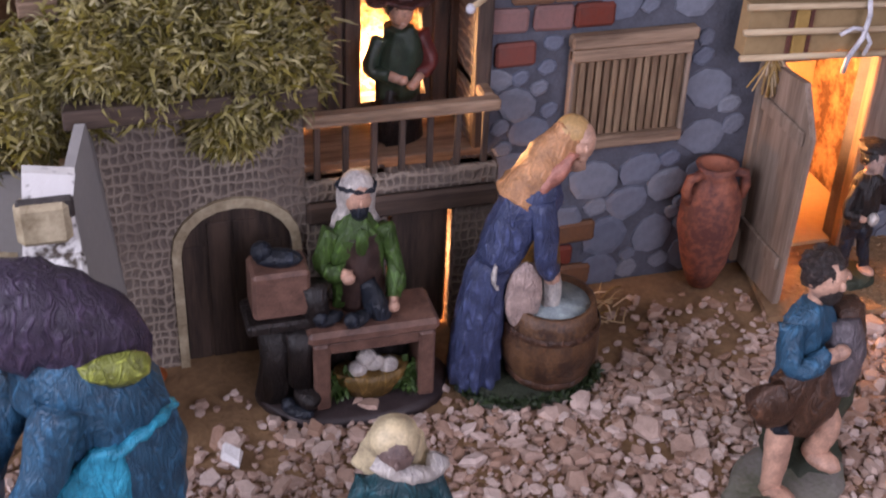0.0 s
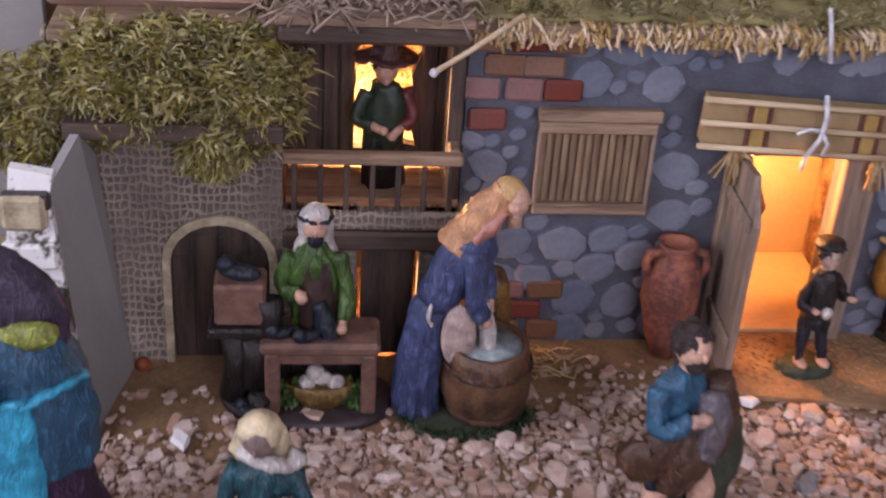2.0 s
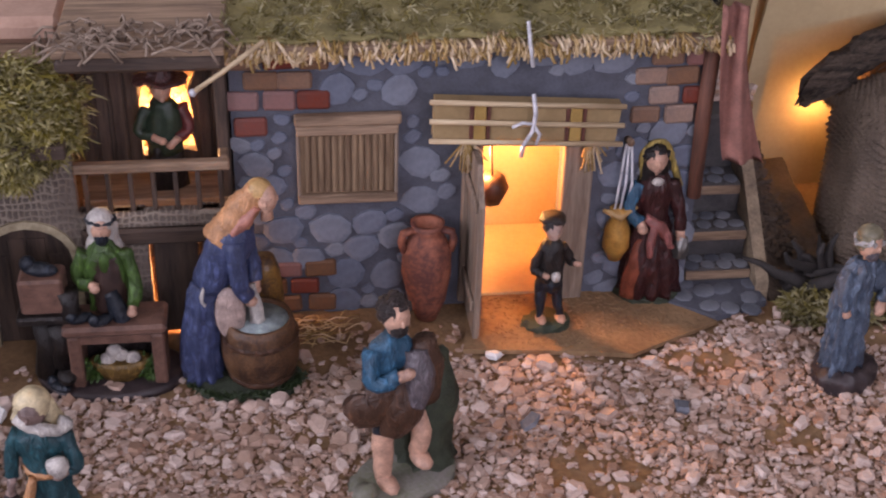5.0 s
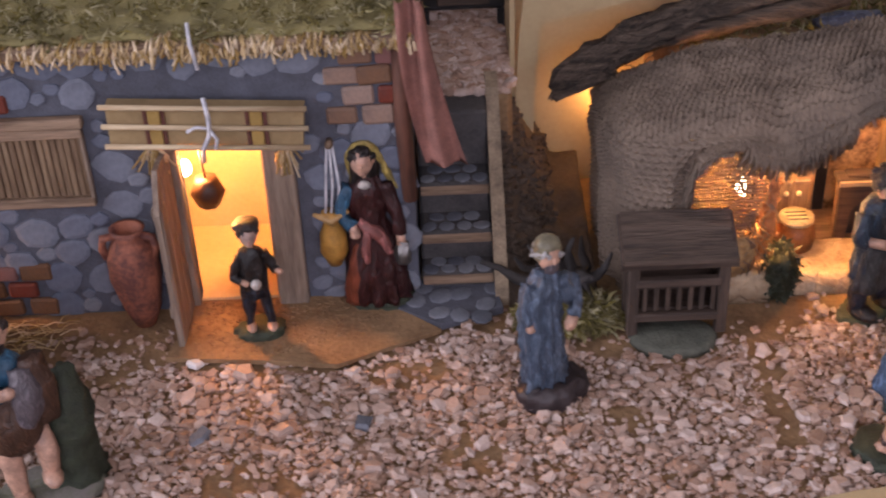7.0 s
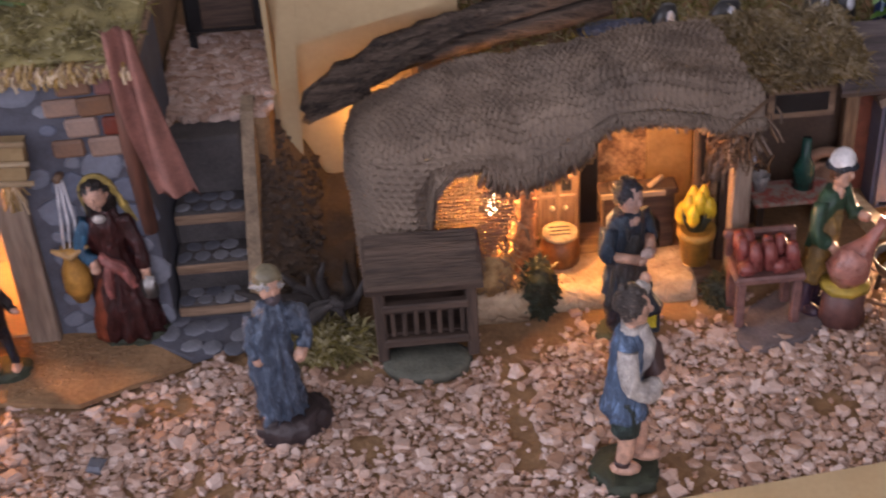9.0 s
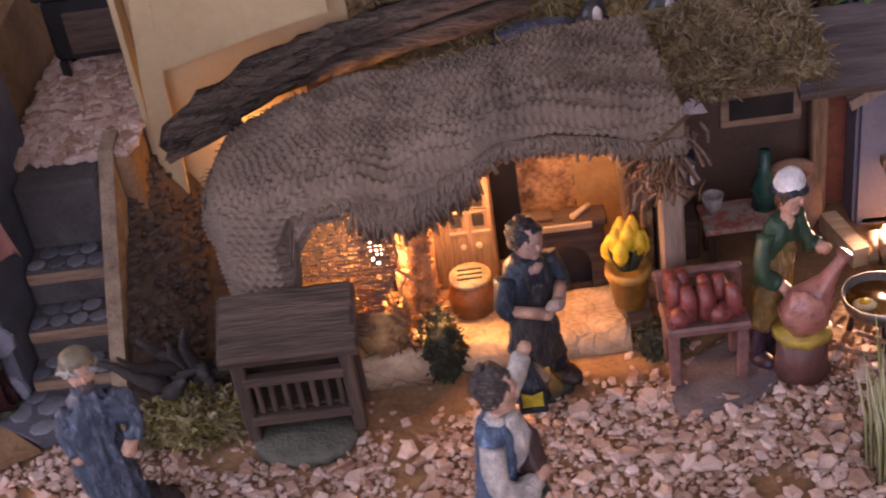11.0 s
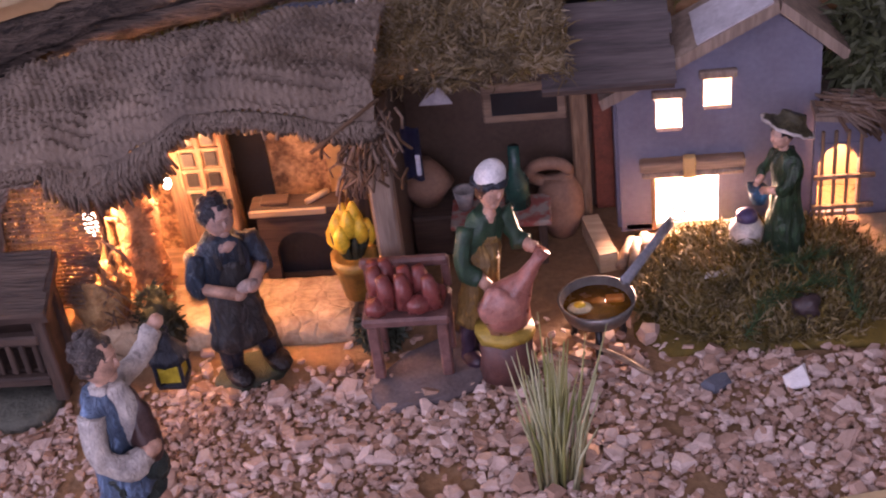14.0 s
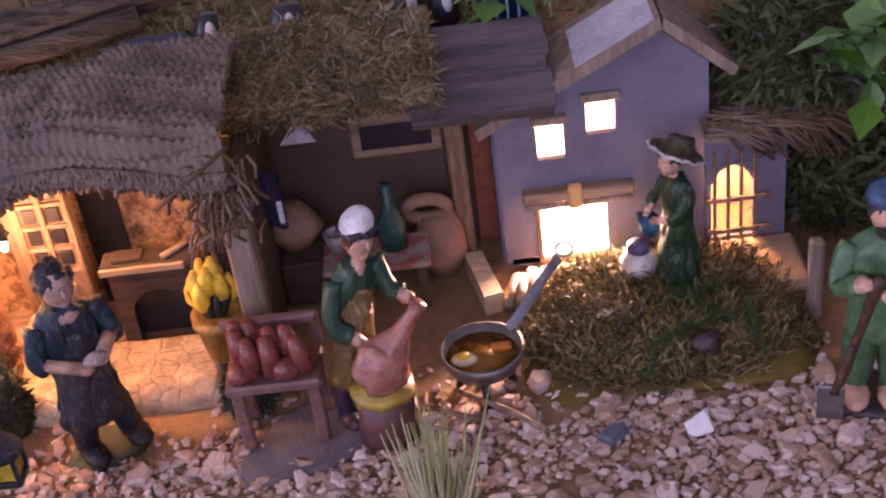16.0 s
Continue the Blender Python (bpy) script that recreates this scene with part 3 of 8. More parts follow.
part("loggia_beam", B(DARKWOOD).box(-6.8, 4.2, FY - 0.6, FY + 0.6, 22.1, 23.1, 0.25), brown)
b = B(DARKWOOD).box(-18.5, -6.4, -5.6, 10, 17.2, 18.2)
part("roof", b, brown)
part("roof", B(BROWNWOODX).box(-20, -7.0, 0, 10, 20.6, 21.4), brown, "rough brown upper roof board")
part("roof", B(BROWNWOODX).box(-6.95, 4.25, -2.9, 10, 23.15, 23.7), brown, "rough brown board over the balcony")
part("eave_stone", B(mat("pink_plaster", (0.42, 0.27, 0.2), 0.85, (0.3, 0.18, 0.13), 40, 300, 0.4)).box(-21, -7, 3.4, 9, 21.4, 23.4, 0.6), brown, "pale reddish roof ledge")
ms = B(MOSS)
ms.blob(-13, -1.6, 19.3, 6.0, 3.2, 2.0, 18, 0.2, 1.0)
ms.blob(-20.5, -1.0, 17.0, 4.0, 2.9, 1.9, 14, 0.2, 2.0)
ms.blob(-9, -2.6, 18.2, 2.5, 1.8, 1.6, 14, 0.2, 3.0)


def left_moss():
    c = R.choice(((-13, -1.6, 19.6, 7.4, 4.2, 3.1), (-13, -1.6, 19.6, 7.4, 4.2, 3.1), (-20.6, -1.2, 17.2, 5.0, 3.7, 2.9), (-9, -2.9, 18.2, 3.4, 2.5, 2.6), (-10.4, -3.3, 16.0, 1.5, 1.0, 1.5)))
    d = Vector((R.gauss(0, 1), R.gauss(0, 1) - 0.5, R.gauss(0, 1))).normalized()
    k = 0.9 + 0.4 * noise.noise(d * 2.3 + Vector((c[0], 0, 0)))
    return (c[0] + d.x * c[3] * k, c[1] + d.y * c[4] * k, c[2] + d.z * c[5] * k), d


tufts(ms, 27000, clumped(left_moss, 1100, 0.8), 0.85, 0.075, 0.5, 0.3)
tagged(part("moss", ms, brown, "olive yellow dried moss heaped on the roof"), kind="stuff")
tw = B(GREYWOOD)
for _ in range(130):
    px, py = R.uniform(-8, 4), R.uniform(-3.4, 1)
    a = R.uniform(0, 3.1)
    ln = R.uniform(1, 3)
    tw.sweep([(px, py, 23.3 + R.random()), (px + math.cos(a) * ln / 2, py + math.sin(a) * ln / 2 - 0.3, 23.8 + R.random() * 0.6), (px + math.cos(a) * ln, py + math.sin(a) * ln - 0.8, 22.7 + R.random())], 0.1, 5)
tagged(part("brushwood", tw, brown, "grey dry twigs over the balcony"), kind="stuff")

# grey-sided white house at the far end
white = thing("white_house", None, "toy house with white bark-painted front and grey side", "house", base=(-22, -4, 0))
part("front_wall", B(BIRCH).slab([(-20.6, 0), (-17.3, 0), (-18.5, 16), (-18.2, 17.6), (-20.4, 18.0), (-21.0, 13)], -10.4, -9.7), white, "white and black peeling bark-like front")
sw = B(GREYCARD)
inner, outer = [(-17.3, -9.8, 0), (-15.9, -3.3, 0), (-17.2, -3.3, 15.3), (-17.5, -6.0, 17.8), (-18.5, -9.8, 16.6)], 0.5
sw.put([*inner, *[(x - outer, y, z) for x, y, z in inner]], [(0, 1, 2, 3, 4), (5, 6, 7, 8, 9), *[(k, (k + 1) % 5, (k + 1) % 5 + 5, k + 5) for k in range(5)]])
part("side_wall", sw, white, "smooth grey cardboard side wall")
part("back_wall", B(GREYCARD).box(-24, -17.6, -3.4, -2.9, 0, 14), white)
part("corner_block", B(BIRCH).box(-21.2, -18.2, -10.9, -10.2, 12.0, 13.6, 0.3), white)
part("corner_block", B(CREAM).box(-21.0, -18.6, -11.0, -9.9, 14.4, 16.6, 0.3), white)
part("ledge", B(CREAM).slab([(-24.5, 10.5), (-20.9, 10.5), (-21.2, 13.2), (-23.0, 13.6)], -9.8, -9.2), white, "pale cream gable stub")
BARK = paint(0.06, 0.05, 0.045)
for z, x in ((15.6, -19.6), (9.6, -19.2), (6.0, -18.8)):
    part("bark_band", B(BARK).box(x - 1.3, x + 1.2, -10.75, -10.3, z, z + 1.1, 0.3), white)

# ---- blue-grey stone house ----
stone_house = thing("stone_house", None, "toy house faced with blue-grey stones and thatch eaves", "house", base=(21, 4, 0))
b = B(MORTAR)
b.slab([(4.3, 0), (22.3, 0), (22.3, 14.4), (28.4, 14.4), (28.4, 0), (39.0, 0), (39.0, 23), (4.3, 23)], 0.15, 1.2)
front_wall = part("front_wall", b, stone_house, "dark mortar wall set with stones")
part("side_wall", B(MORTAR).box(38.2, 39.0, 1.2, 14, 0, 23), stone_house)
part("side_wall", B(MORTAR).box(4.3, 5.1, 1.2, 14, 0, 23), stone_house)
part("back_wall", B(CLAYWALL).box(5.1, 38.2, 13.2, 14, 0, 23), stone_house)
part("inner_wall", B(CLAYWALL).box(19, 19.6, 1.2, 13.2, 0, 18), stone_house)
part("inner_wall", B(CLAYWALL).box(31.5, 32.1, 1.2, 13.2, 0, 18), stone_house)
part("inner_wall", B(CARD).box(19.6, 31.5, 10.4, 11, 0, 18), stone_house, "cardboard partition in warm light")
part("inner_floor", B(CARD).box(19.6, 31.5, 0.2, 10.4, 0.4, 0.95), stone_house)
part("roof", B(BROWNWOODX).box(3.6, 40, -1.4, 15, 22.2, 22.9), stone_house)
part("jamb", B(GREYWOOD).box(28.35, 30.6, -0.75, 0.2, 0.7, 14.4, 0.12), stone_house, "grey-brown board beside the doorway")
part("jamb", B(GREYWOOD).box(20.9, 22.35, -0.5, 0.2, 0.7, 14.4, 0.12), stone_house)
part("lintel", B(GREYWOOD).box(20.9, 30.6, -0.5, 0.3, 14.4, 15.6, 0.12), stone_house)

# shutter
sh = part("shutter", B(BROWNWOOD).box(9.0, 15.9, -0.25, 0.2, 10.4, 16.4, 0.1), stone_house, "closed brown slatted wooden shutter")
for i in range(13):
    px = 9.55 + i * 0.485
    part("slat", B(BROWNWOOD).box(px - 0.17, px + 0.17, -0.5, -0.2, 11.0, 15.7, 0.06), sh)
for z0 in (10.15, 15.75):
    part("rail", B(BROWNWOODX).box(8.8, 16.1, -0.7, -0.15, z0, z0 + 0.75, 0.1), sh)
part("top_board", B(BROWNWOODX).box(8.7, 16.3, -0.8, 0, 16.55, 17.35, 0.12), sh)
for x0 in (8.8, 15.85):
    part("stile", B(GREYWOOD).box(x0, x0 + 0.25, -0.6, 0, 10.2, 16.5, 0.08), sh)

# door leaf standing open
leaf = part("door_leaf", B(GREYWOOD).slab([(0.0, 0.8), (-5.4, 0.6), (-5.8, 12.3), (-4.2, 15.0), (0.0, 14.5)], 21.35, 21.75, "x"), stone_house, "grey wooden door leaf standing wide open")
for z0 in (3.2, 11.6):
    part("batten", B(GREYWOOD).box(21.1, 21.36, -5.3, -0.3, z0, z0 + 0.9, 0.08), leaf)
for i in range(3):
    part("plank", B(GREYWOOD).box(21.74, 21.86, -1.9 - i * 1.75, -0.3 - i * 1.75, 0.9, 14.0 - (1.6 if i == 2 else 0), 0.05), leaf)

# rolled mat awning
aw = part("awning", B(AWNING).slab([(18.5, 19.0), (18.4, 16.0), (31.6, 15.2), (31.9, 18.2)], -2.1, -1.0), stone_house, "cardboard awning bound with pale sticks and cord")
for k, (za, zb) in enumerate(((19.05, 18.25), (17.55, 16.75), (16.0, 15.25))):
    part("stick", B(PALEWOOD).sweep([(18.1, -2.35, za), (25, -2.4, (za + zb) / 2), (32.1, -2.35, zb)], 0.2, 7), aw)
for px in (21.7, 28.6):
    dz = -(px - 18.5) * 0.06
    b = B(paint(0.14, 0.05, 0.035))
    b.box(px - 0.75, px - 0.45, -2.22, -2.08, 15.9 + dz, 19.0 + dz)
    b.box(px + 0.45, px + 0.75, -2.22, -2.08, 15.9 + dz, 19.0 + dz)
    b.use(STRAW).box(px - 0.42, px + 0.42, -2.3, -2.1, 15.9 + dz, 19.1 + dz)
    part("binding", b, aw)
WHITECORD = paint(0.7, 0.68, 0.7)
b = B(WHITECORD)
b.sweep([(25.3, -2.7, 19.6), (25.5, -2.9, 18.2), (25.4, -2.8, 16.8), (24.8, -2.7, 15.6), (24.7, -2.6, 14.6)], 0.16, 6)
b.sweep([(25.4, -2.8, 17.3), (24.6, -2.9, 17.5), (23.9, -2.8, 17.1)], 0.13, 6)
b.sweep([(25.4, -2.8, 17.3), (25.9, -2.9, 16.5), (25.7, -2.8, 15.7)], 0.13, 6)
part("cord", b, aw, "white cord tied in a bow")


def stud(seg, rx, rz, depth, seed):
    """One rounded flat stone, proud of a wall that faces the front."""
    rr = random.Random(seed)
    b = B(BLUESTONE)
    n = seg
    wob = [rr.uniform(0.82, 1.12) for _ in range(n)]
    rings = []
    for s, y in ((1.0, 0.1), (0.95, -depth * 0.7), (0.72, -depth)):
        rings.append([(math.cos(2 * math.pi * k / n) * rx * wob[k] * s, y, math.sin(2 * math.pi * k / n) * rz * wob[k] * s) for k in range(n)])
    v = rings[0] + rings[1] + rings[2]
    f = []
    for j in range(2):
        f += [(j * n + k, j * n + (k + 1) % n, (j + 1) * n + (k + 1) % n, (j + 1) * n + k) for k in range(n)]
    f.append(tuple(range(2 * n, 3 * n)))
    b.put(v, f, False)
    return b.mesh("stone")


STUDS = [stud(10, 1.0, R.uniform(0.72, 0.95), 0.16, i) for i in range(8)]
BRICKZONES = [(4.5, 10.4, 17.6, 22.0), (33.6, 38.6, 15.6, 22.0), (4.6, 11.0, 0.3, 4.2), (5.0, 7.0, 15.6, 17.6)]
HOLES = [(8.5, 16.5, 9.8, 17.6), (20.4, 30.9, 0, 19.5), (17.8, 32.5, 15, 19.6)]


def inside(x, z, zones, pad):
    return any(a - pad < x < c + pad and lo - pad < z < hi + pad for a, c, lo, hi in zones)


placed = []
for tries in range(9000):
    r = R.choice((1.5, 1.35, 1.2, 1.0, 0.8, 0.6)) if tries > 1500 else R.uniform(1.3, 1.75)
    x, z = R.uniform(4.8, 38.4), R.uniform(0.8, 21.6)
    if inside(x, z, BRICKZONES, r * 0.5) or inside(x, z, HOLES, r * 0.75):
        continue
    if all((x - a) ** 2 + ((z - c) * 1.12) ** 2 > ((r + q) * 0.8) ** 2 for a, c, q in placed):
        placed.append((x, z, r))
for x, z, r in placed:
    ob = new("stone", R.choice(STUDS))
    ob.parent = front_wall
    ob.matrix_basis = cm(x, 0.15, z, 0, 0, R.uniform(-25, 25)) @ Matrix.Diagonal((r, R.uniform(0.8, 1.5), r, 1))


def brick_mesh(material):
    return B(material).box(-0.95, 0.95, -0.28, 0.2, -0.48, 0.48, 0.13).mesh("brick")


BM = [brick_mesh(BRICK), brick_mesh(REDBRICK), brick_mesh(BROWNWOODX)]
for x0, x1, z0, z1 in BRICKZONES:
    z, row = z0 + 0.75, 0
    while z < z1:
        x = x0 + (1.9 if row % 2 else 0.7)
        while x < x1:
            if R.random() < 0.9:
                ob = new("brick", BM[0] if R.random() < 0.6 else BM[1])
                ob.parent = front_wall
                ob.matrix_basis = cm(x + R.uniform(-0.1, 0.1), 0.1 - R.uniform(0, 0.12), z, 0, 0, R.uniform(-3, 3)) @ Matrix.Diagonal((R.uniform(1.1, 1.3), 1, R.uniform(1.3, 1.55), 1))
            x += 2.5
        z += 1.55
        row += 1

# straw eaves and moss of the roof
st = B(STRAW)
for _ in range(1700):
    x = R.uniform(3.8, 39.6)
    ln = R.uniform(0.4, 0.85) * (1.5 if R.random() < 0.08 else 1)
    y = -0.8 + R.uniform(-0.6, 0.6)
    z = 22.7 + R.uniform(-0.35, 0.5) + 0.3 * noise.noise((x * 0.5, 0, 0))
    dx = R.gauss(0, 0.55)
    st.sweep([(x, y + 0.6, z), (x + dx * ln * 0.6, y - ln * 0.5, z - ln * 0.35), (x + dx * ln, y - ln * 0.62, z - ln * 0.95)], R.uniform(0.06, 0.13), 5, 0.6)
tagged(part("straw_fringe", st, stone_house, "yellow straw fringe along the eaves"), kind="stuff")
ms = B(DRYMOSS)
ms.sheet(lambda u, v: (3.8 + 36 * u, -0.8 + 15 * v, 23.3 + 0.5 * noise.noise((u * 18, v * 7, 1))), 60, 24, 0.3)
tufts(ms, 10000, clumped(lambda: ((R.uniform(3.6, 40), R.uniform(-1.3, 14), 23.1 + R.random() * 0.4), (0, -0.3, 1)), 600, 0.7), 0.7, 0.055, 0.2, 0.35)
tagged(part("roof_moss", ms, stone_house, "dry green-brown moss on the flat roof"), kind="stuff")
b = B(STRAW)
for _ in range(34):
    for cx, cz in ((20.9, 14.9), (30.2, 14.6)):
        b.sweep([(cx + R.gauss(0, 0.2), -1.0, cz + 0.6), (cx + R.gauss(0, 0.6), -1.2 - R.random() * 0.4, cz - R.uniform(0.3, 2.2))], 0.07, 4)
tagged(part("straw_tuft", b, stone_house), kind="stuff")
b = B(WHITECORD).sweep([(24.8, -1.6, 24.6), (24.9, -2.2, 23.4), (25.2, -2.3, 21.5)], 0.14, 6)
part("cord", b, stone_house)

# ---- stairs beside the stone house ----
STEPS = mat("step_stone", (0.085, 0.078, 0.076), 0.85, (0.04, 0.037, 0.038), 45, 350, 0.6, depth=0.004)
stairs = thing("staircase", None, "dark stone toy staircase with tan step edges", "staircase", base=(42, 4, 0))
zs = [2.1, 4.5, 7.1, 11.8]
ys = [0.6, 2.6, 5.4, 8.2]
TREADS = []
for i, (z, y) in enumerate(zip(zs, ys)):
    y2 = ys[i + 1] if i < 3 else 11
    st = part("step", B(STEPS).box(39.2, 44.7, y, y2 + 0.3, 0, z, 0.2), stairs)
    if i < 3:
        part("riser_band", B(BROWNWOODX).box(39.3, 44.65, y - 0.14, y + 0.1, z - 1.0, z - 0.2, 0.1), st, "tan plaster step edge")
        TREADS.append((st, y, y2, z))
part("side_wall", B(mat("cork", (0.36, 0.27, 0.18), 0.9, (0.14, 0.1, 0.07), 90, 500, 0.6)).slab([(-1.2, 0), (-1.0, 1.6), (3.5, 6.0), (10.6, 12.5), (13, 12.7), (13, 0)], 44.7, 45.7, "x"), stairs, "mottled cork-coloured side wall")
FLAG = B(PAVING).loft([(0, 0, -0.1, 1, 0.8), (0, 0, 0.25, 1, 0.8), (0, 0, 0.36, 0.8, 0.62)], 8).mesh("flagstone")
fl = thing("stair_landing", B(MORTAR).slab([(36.8, -1.6), (38.8, 0.7), (44.7, 0.7), (45.2, -2.4), (40.5, -4.2)], 0.3, 0.9, "z"), "blue-grey stone paved landing below the stairs", "landing")
pts = []
for _ in range(900):
    x, y = R.uniform(37.2, 44.8), R.uniform(-3.6, 0.5)
    if y > -4.1 + (45 - x) * 0.02 + max(0, 40.0 - x) * 0.95 and all((x - a) ** 2 + (y - c) ** 2 > 2.3 for a, c in pts):
        pts.append((x, y))
for x, y in pts:
    ob = new("flagstone", FLAG)
    ob.parent = fl
    ob.matrix_basis = cm(x, y, 0.86, R.uniform(0, 180)) @ Matrix.Diagonal((R.uniform(0.75, 1.05), R.uniform(0.85, 1.15), 0.45, 1))
for st, y, y2, z in TREADS:
    for k in range(7):
        ob = new("flagstone", FLAG)
        ob.parent = st
        ob.matrix_basis = cm(39.9 + (k % 4) * 1.35 + (0.6 if k > 3 else 0), y + (0.55 if k < 4 else 1.5) * (y2 - y) * 0.5, z - 0.02, R.uniform(0, 180)) @ Matrix.Diagonal((R.uniform(0.6, 0.75), R.uniform(0.65, 0.85), 0.3, 1))
cl = B(mat("brick_pink_cloth", (0.3, 0.13, 0.1), 0.9, (0.16, 0.07, 0.055), 60, 500, 0.4))
cl.sheet(lambda u, v: (38.4 + (1.9 + 1.0 * v) * u + 1.6 * v * v, -1.5 - 0.45 * math.sin(u * 9 + v * 4) - 0.6 * v, 25.5 - 12.2 * v), 16, 24, 0.05)
thing("hanging_cloth", cl, "reddish brown cloth strip hanging beside the stairs", "cloth")
thing("corner_post", B(grained("red_wood", (0.16, 0.06, 0.035), (0.07, 0.03, 0.02), "Z")).sweep([(38.7, -0.4, 9.5), (38.5, -0.5, 16), (38.6, -0.4, 23)], [0.55, 0.6, 0.6], 8), "reddish brown corner post of the house", "post")

# raised gravel terrace behind the stairs
terrace = thing("terrace", B(SOIL).box(37.5, 46.8, 10.6, 60, 0, 11.8, 0.4), "earth terrace behind the stairs", "terrace", kind="structure")
gr = B(GRAVEL)
for _ in range(1500):
    pebble(gr, R.uniform(38.4, 46.7), R.uniform(10.9, 28), 11.8 + R.uniform(0, 0.2), R.uniform(0.3, 0.75), 0.6)
thing("terrace_gravel", gr, "pinkish gravel on the raised terrace", "gravel", kind="stuff")

# ---- cardboard house ----
card = thing("cardboard_house", None, "plain tan cardboard box house lit from inside", "house", base=(53, 9, 0))
part("front_wall", B(CARD).slab([(46.8, 1), (48.5, 1), (49.2, 14.7), (49.9, 23), (48.6, 23), (47.6, 14.8)], 14.8, 15.2), card, "narrow tan cardboard front edge")
part("return_wall", B(CARD).slab([(15.2, 0), (22, 0), (22, 23), (15.2, 23)], 46.9, 47.3, "x"), card)
part("back_wall", B(CARD).box(47.4, 62, 16.8, 17.2, 0, 22), card, "cardboard wall glowing in lamp light")
part("roof_flap", B(CARD).slab([(47.2, 14.6), (61, 14.6), (61, 22), (47.2, 22)], 23.0, 23.4, "z"), card, "folded tan cardboard flap")
part("upper_wall", B(CARD).slab([(49.25, 15.6), (57, 17.5), (61, 18.3), (61, 22.9), (49.95, 22.9)], 14.8, 15.2), card)

# earth and stones falling away beside the stairs
def slope(x, y):
    s = min(1.0, max(0.0, (x - 45.7) / 4.5))
    return 0.3 + max(0.0, (y + 1.5) / 16.5) * (11.2 * (1 - s) + 2.6 * s) + 0.5 * noise.noise((x * 0.6, y * 0.5, 6))


DARKSOIL = mat("dark_earth", (0.1, 0.07, 0.05), 0.92, (0.045, 0.032, 0.024), 40, 300, 0.7, depth=0.005)
thing("earth_slope", B(DARKSOIL).sheet(lambda u, v: (45.72 + 6.8 * u, -1.5 + 18 * v, slope(45.72 + 6.8 * u, -1.5 + 18 * v)), 24, 50, 0.3), "dark earth slope beside the stair wall", "slope", kind="structure")
gr = B(DARKSOIL)
for _ in range(420):
    x, y = 45.8 + 4.2 * R.random() ** 1.5, R.uniform(2, 16)
    pebble(gr, x, y, slope(x, y) + 0.1, R.uniform(0.2, 0.6), 0.6)
thing("slope_gravel", gr, "dark brown stones on the earth slope", "gravel", kind="stuff")

# ---- log over the hut ----
lg = B(LOG)
lp = [(49.7, 8.4, 13.2), (50.4, 8.8, 13.8), (51.6, 9.4, 14.3), (52.9, 9.9, 14.7), (54.2, 10.5, 15.1), (55.9, 11.5, 15.5), (57.7, 12.5, 15.8), (59.4, 13.3, 16.0), (61.2, 14, 16.2), (63, 14.8, 16.3), (64.8, 15.5, 16.4), (69.2, 17, 16.5), (76, 19, 17.5)]
lg.sweep(lp, [0.35, 0.75, 1.0, 1.15, 1.15, 1.2, 1.25, 1.15, 1.15, 1.1, 1.1, 1.15, 1.2], 36, 0.9, wob=0.85)
lg.sweep([(49.9, 8.3, 12.5), (51.8, 9.0, 13.2), (54.6, 10.2, 13.9)], [0.25, 0.6, 0.5], 9, wob=0.6)
lg.sweep([(58.5, 12.0, 14.9), (63, 13.8, 15.3), (69, 15.6, 15.6), (74, 17, 16)], [0.3, 0.7, 0.8, 0.8], 12, wob=0.5)
for _ in range(60):
    k = R.uniform(0.3, 9.5)
    p = Vector(lp[int(k)]).lerp(Vector(lp[int(k) + 1]), k % 1)
    a = R.uniform(0, 6.28)
    o = Vector((-0.2 * math.cos(a), math.cos(a), math.sin(a))) * 1.05
    d = (Vector(lp[int(k) + 1]) - Vector(lp[int(k)])).normalized() * R.uniform(0.6, 1.8)
    lg.sweep([p + o - d * 0.5, p + o * 1.06, p + o + d * 0.5], [0.05, R.uniform(0.12, 0.28), 0.05], 5, 0.7, wob=0.4)
thing("log", lg, "weathered dark brown tree log lying across the roofs", "log")

# ---- burlap hut ----
hut = thing("burlap_hut", None, "open toy hut with a grey-brown burlap roof", "hut", base=(67, 4, 0))
# its left end is added to catch lamp light behind the netting
part("back_wall", B(CLAYWALL).box(53.4, 80, 9.2, 10, 0, 12.6), hut, "rough clay wall in warm lamp light")
part("side_wall", B(CLAYWALL).box(79.4, 80.0, 3.5, 9.2, 0, 13), hut)
part("inner_floor", B(BROWNWOODX).box(62, 79.4, 0.5, 9.2, 0.1, 0.9), hut)
pl = B(mat("pillar_clay", (0.42, 0.2, 0.09), 0.85, (0.18, 0.08, 0.035), 120, 500, 0.8, depth=0.004, spread=0.3))
pl.sweep([(64.8, 2.0, 0.2), (64.7, 1.9, 2), (64.9, 2.0, 4), (64.7, 1.9, 6), (64.9, 2.0, 8), (64.7, 2.0, 10), (64.8, 2.0, 13.5)], [1.4, 1.3, 1.35, 1.22, 1.28, 1.2, 1.1], 18, wob=0.35)
for k in range(40):
    a, z = R.uniform(3.0, 6.4), R.uniform(2.5, 12.5)
    pl.blob(64.8 + 1.25 * math.cos(a), 2.0 + 1.25 * math.sin(a), z, R.uniform(0.25, 0.6), 0.22, R.uniform(0.12, 0.25), 7, 0.5, k)
part("pillar", pl, hut, "rough orange-brown clay pillar")
part("post", B(GREYWOOD).box(79.9, 81.3, -0.9, 0.4, 0.2, 13.0, 0.15), hut, "grey-brown wooden corner post")
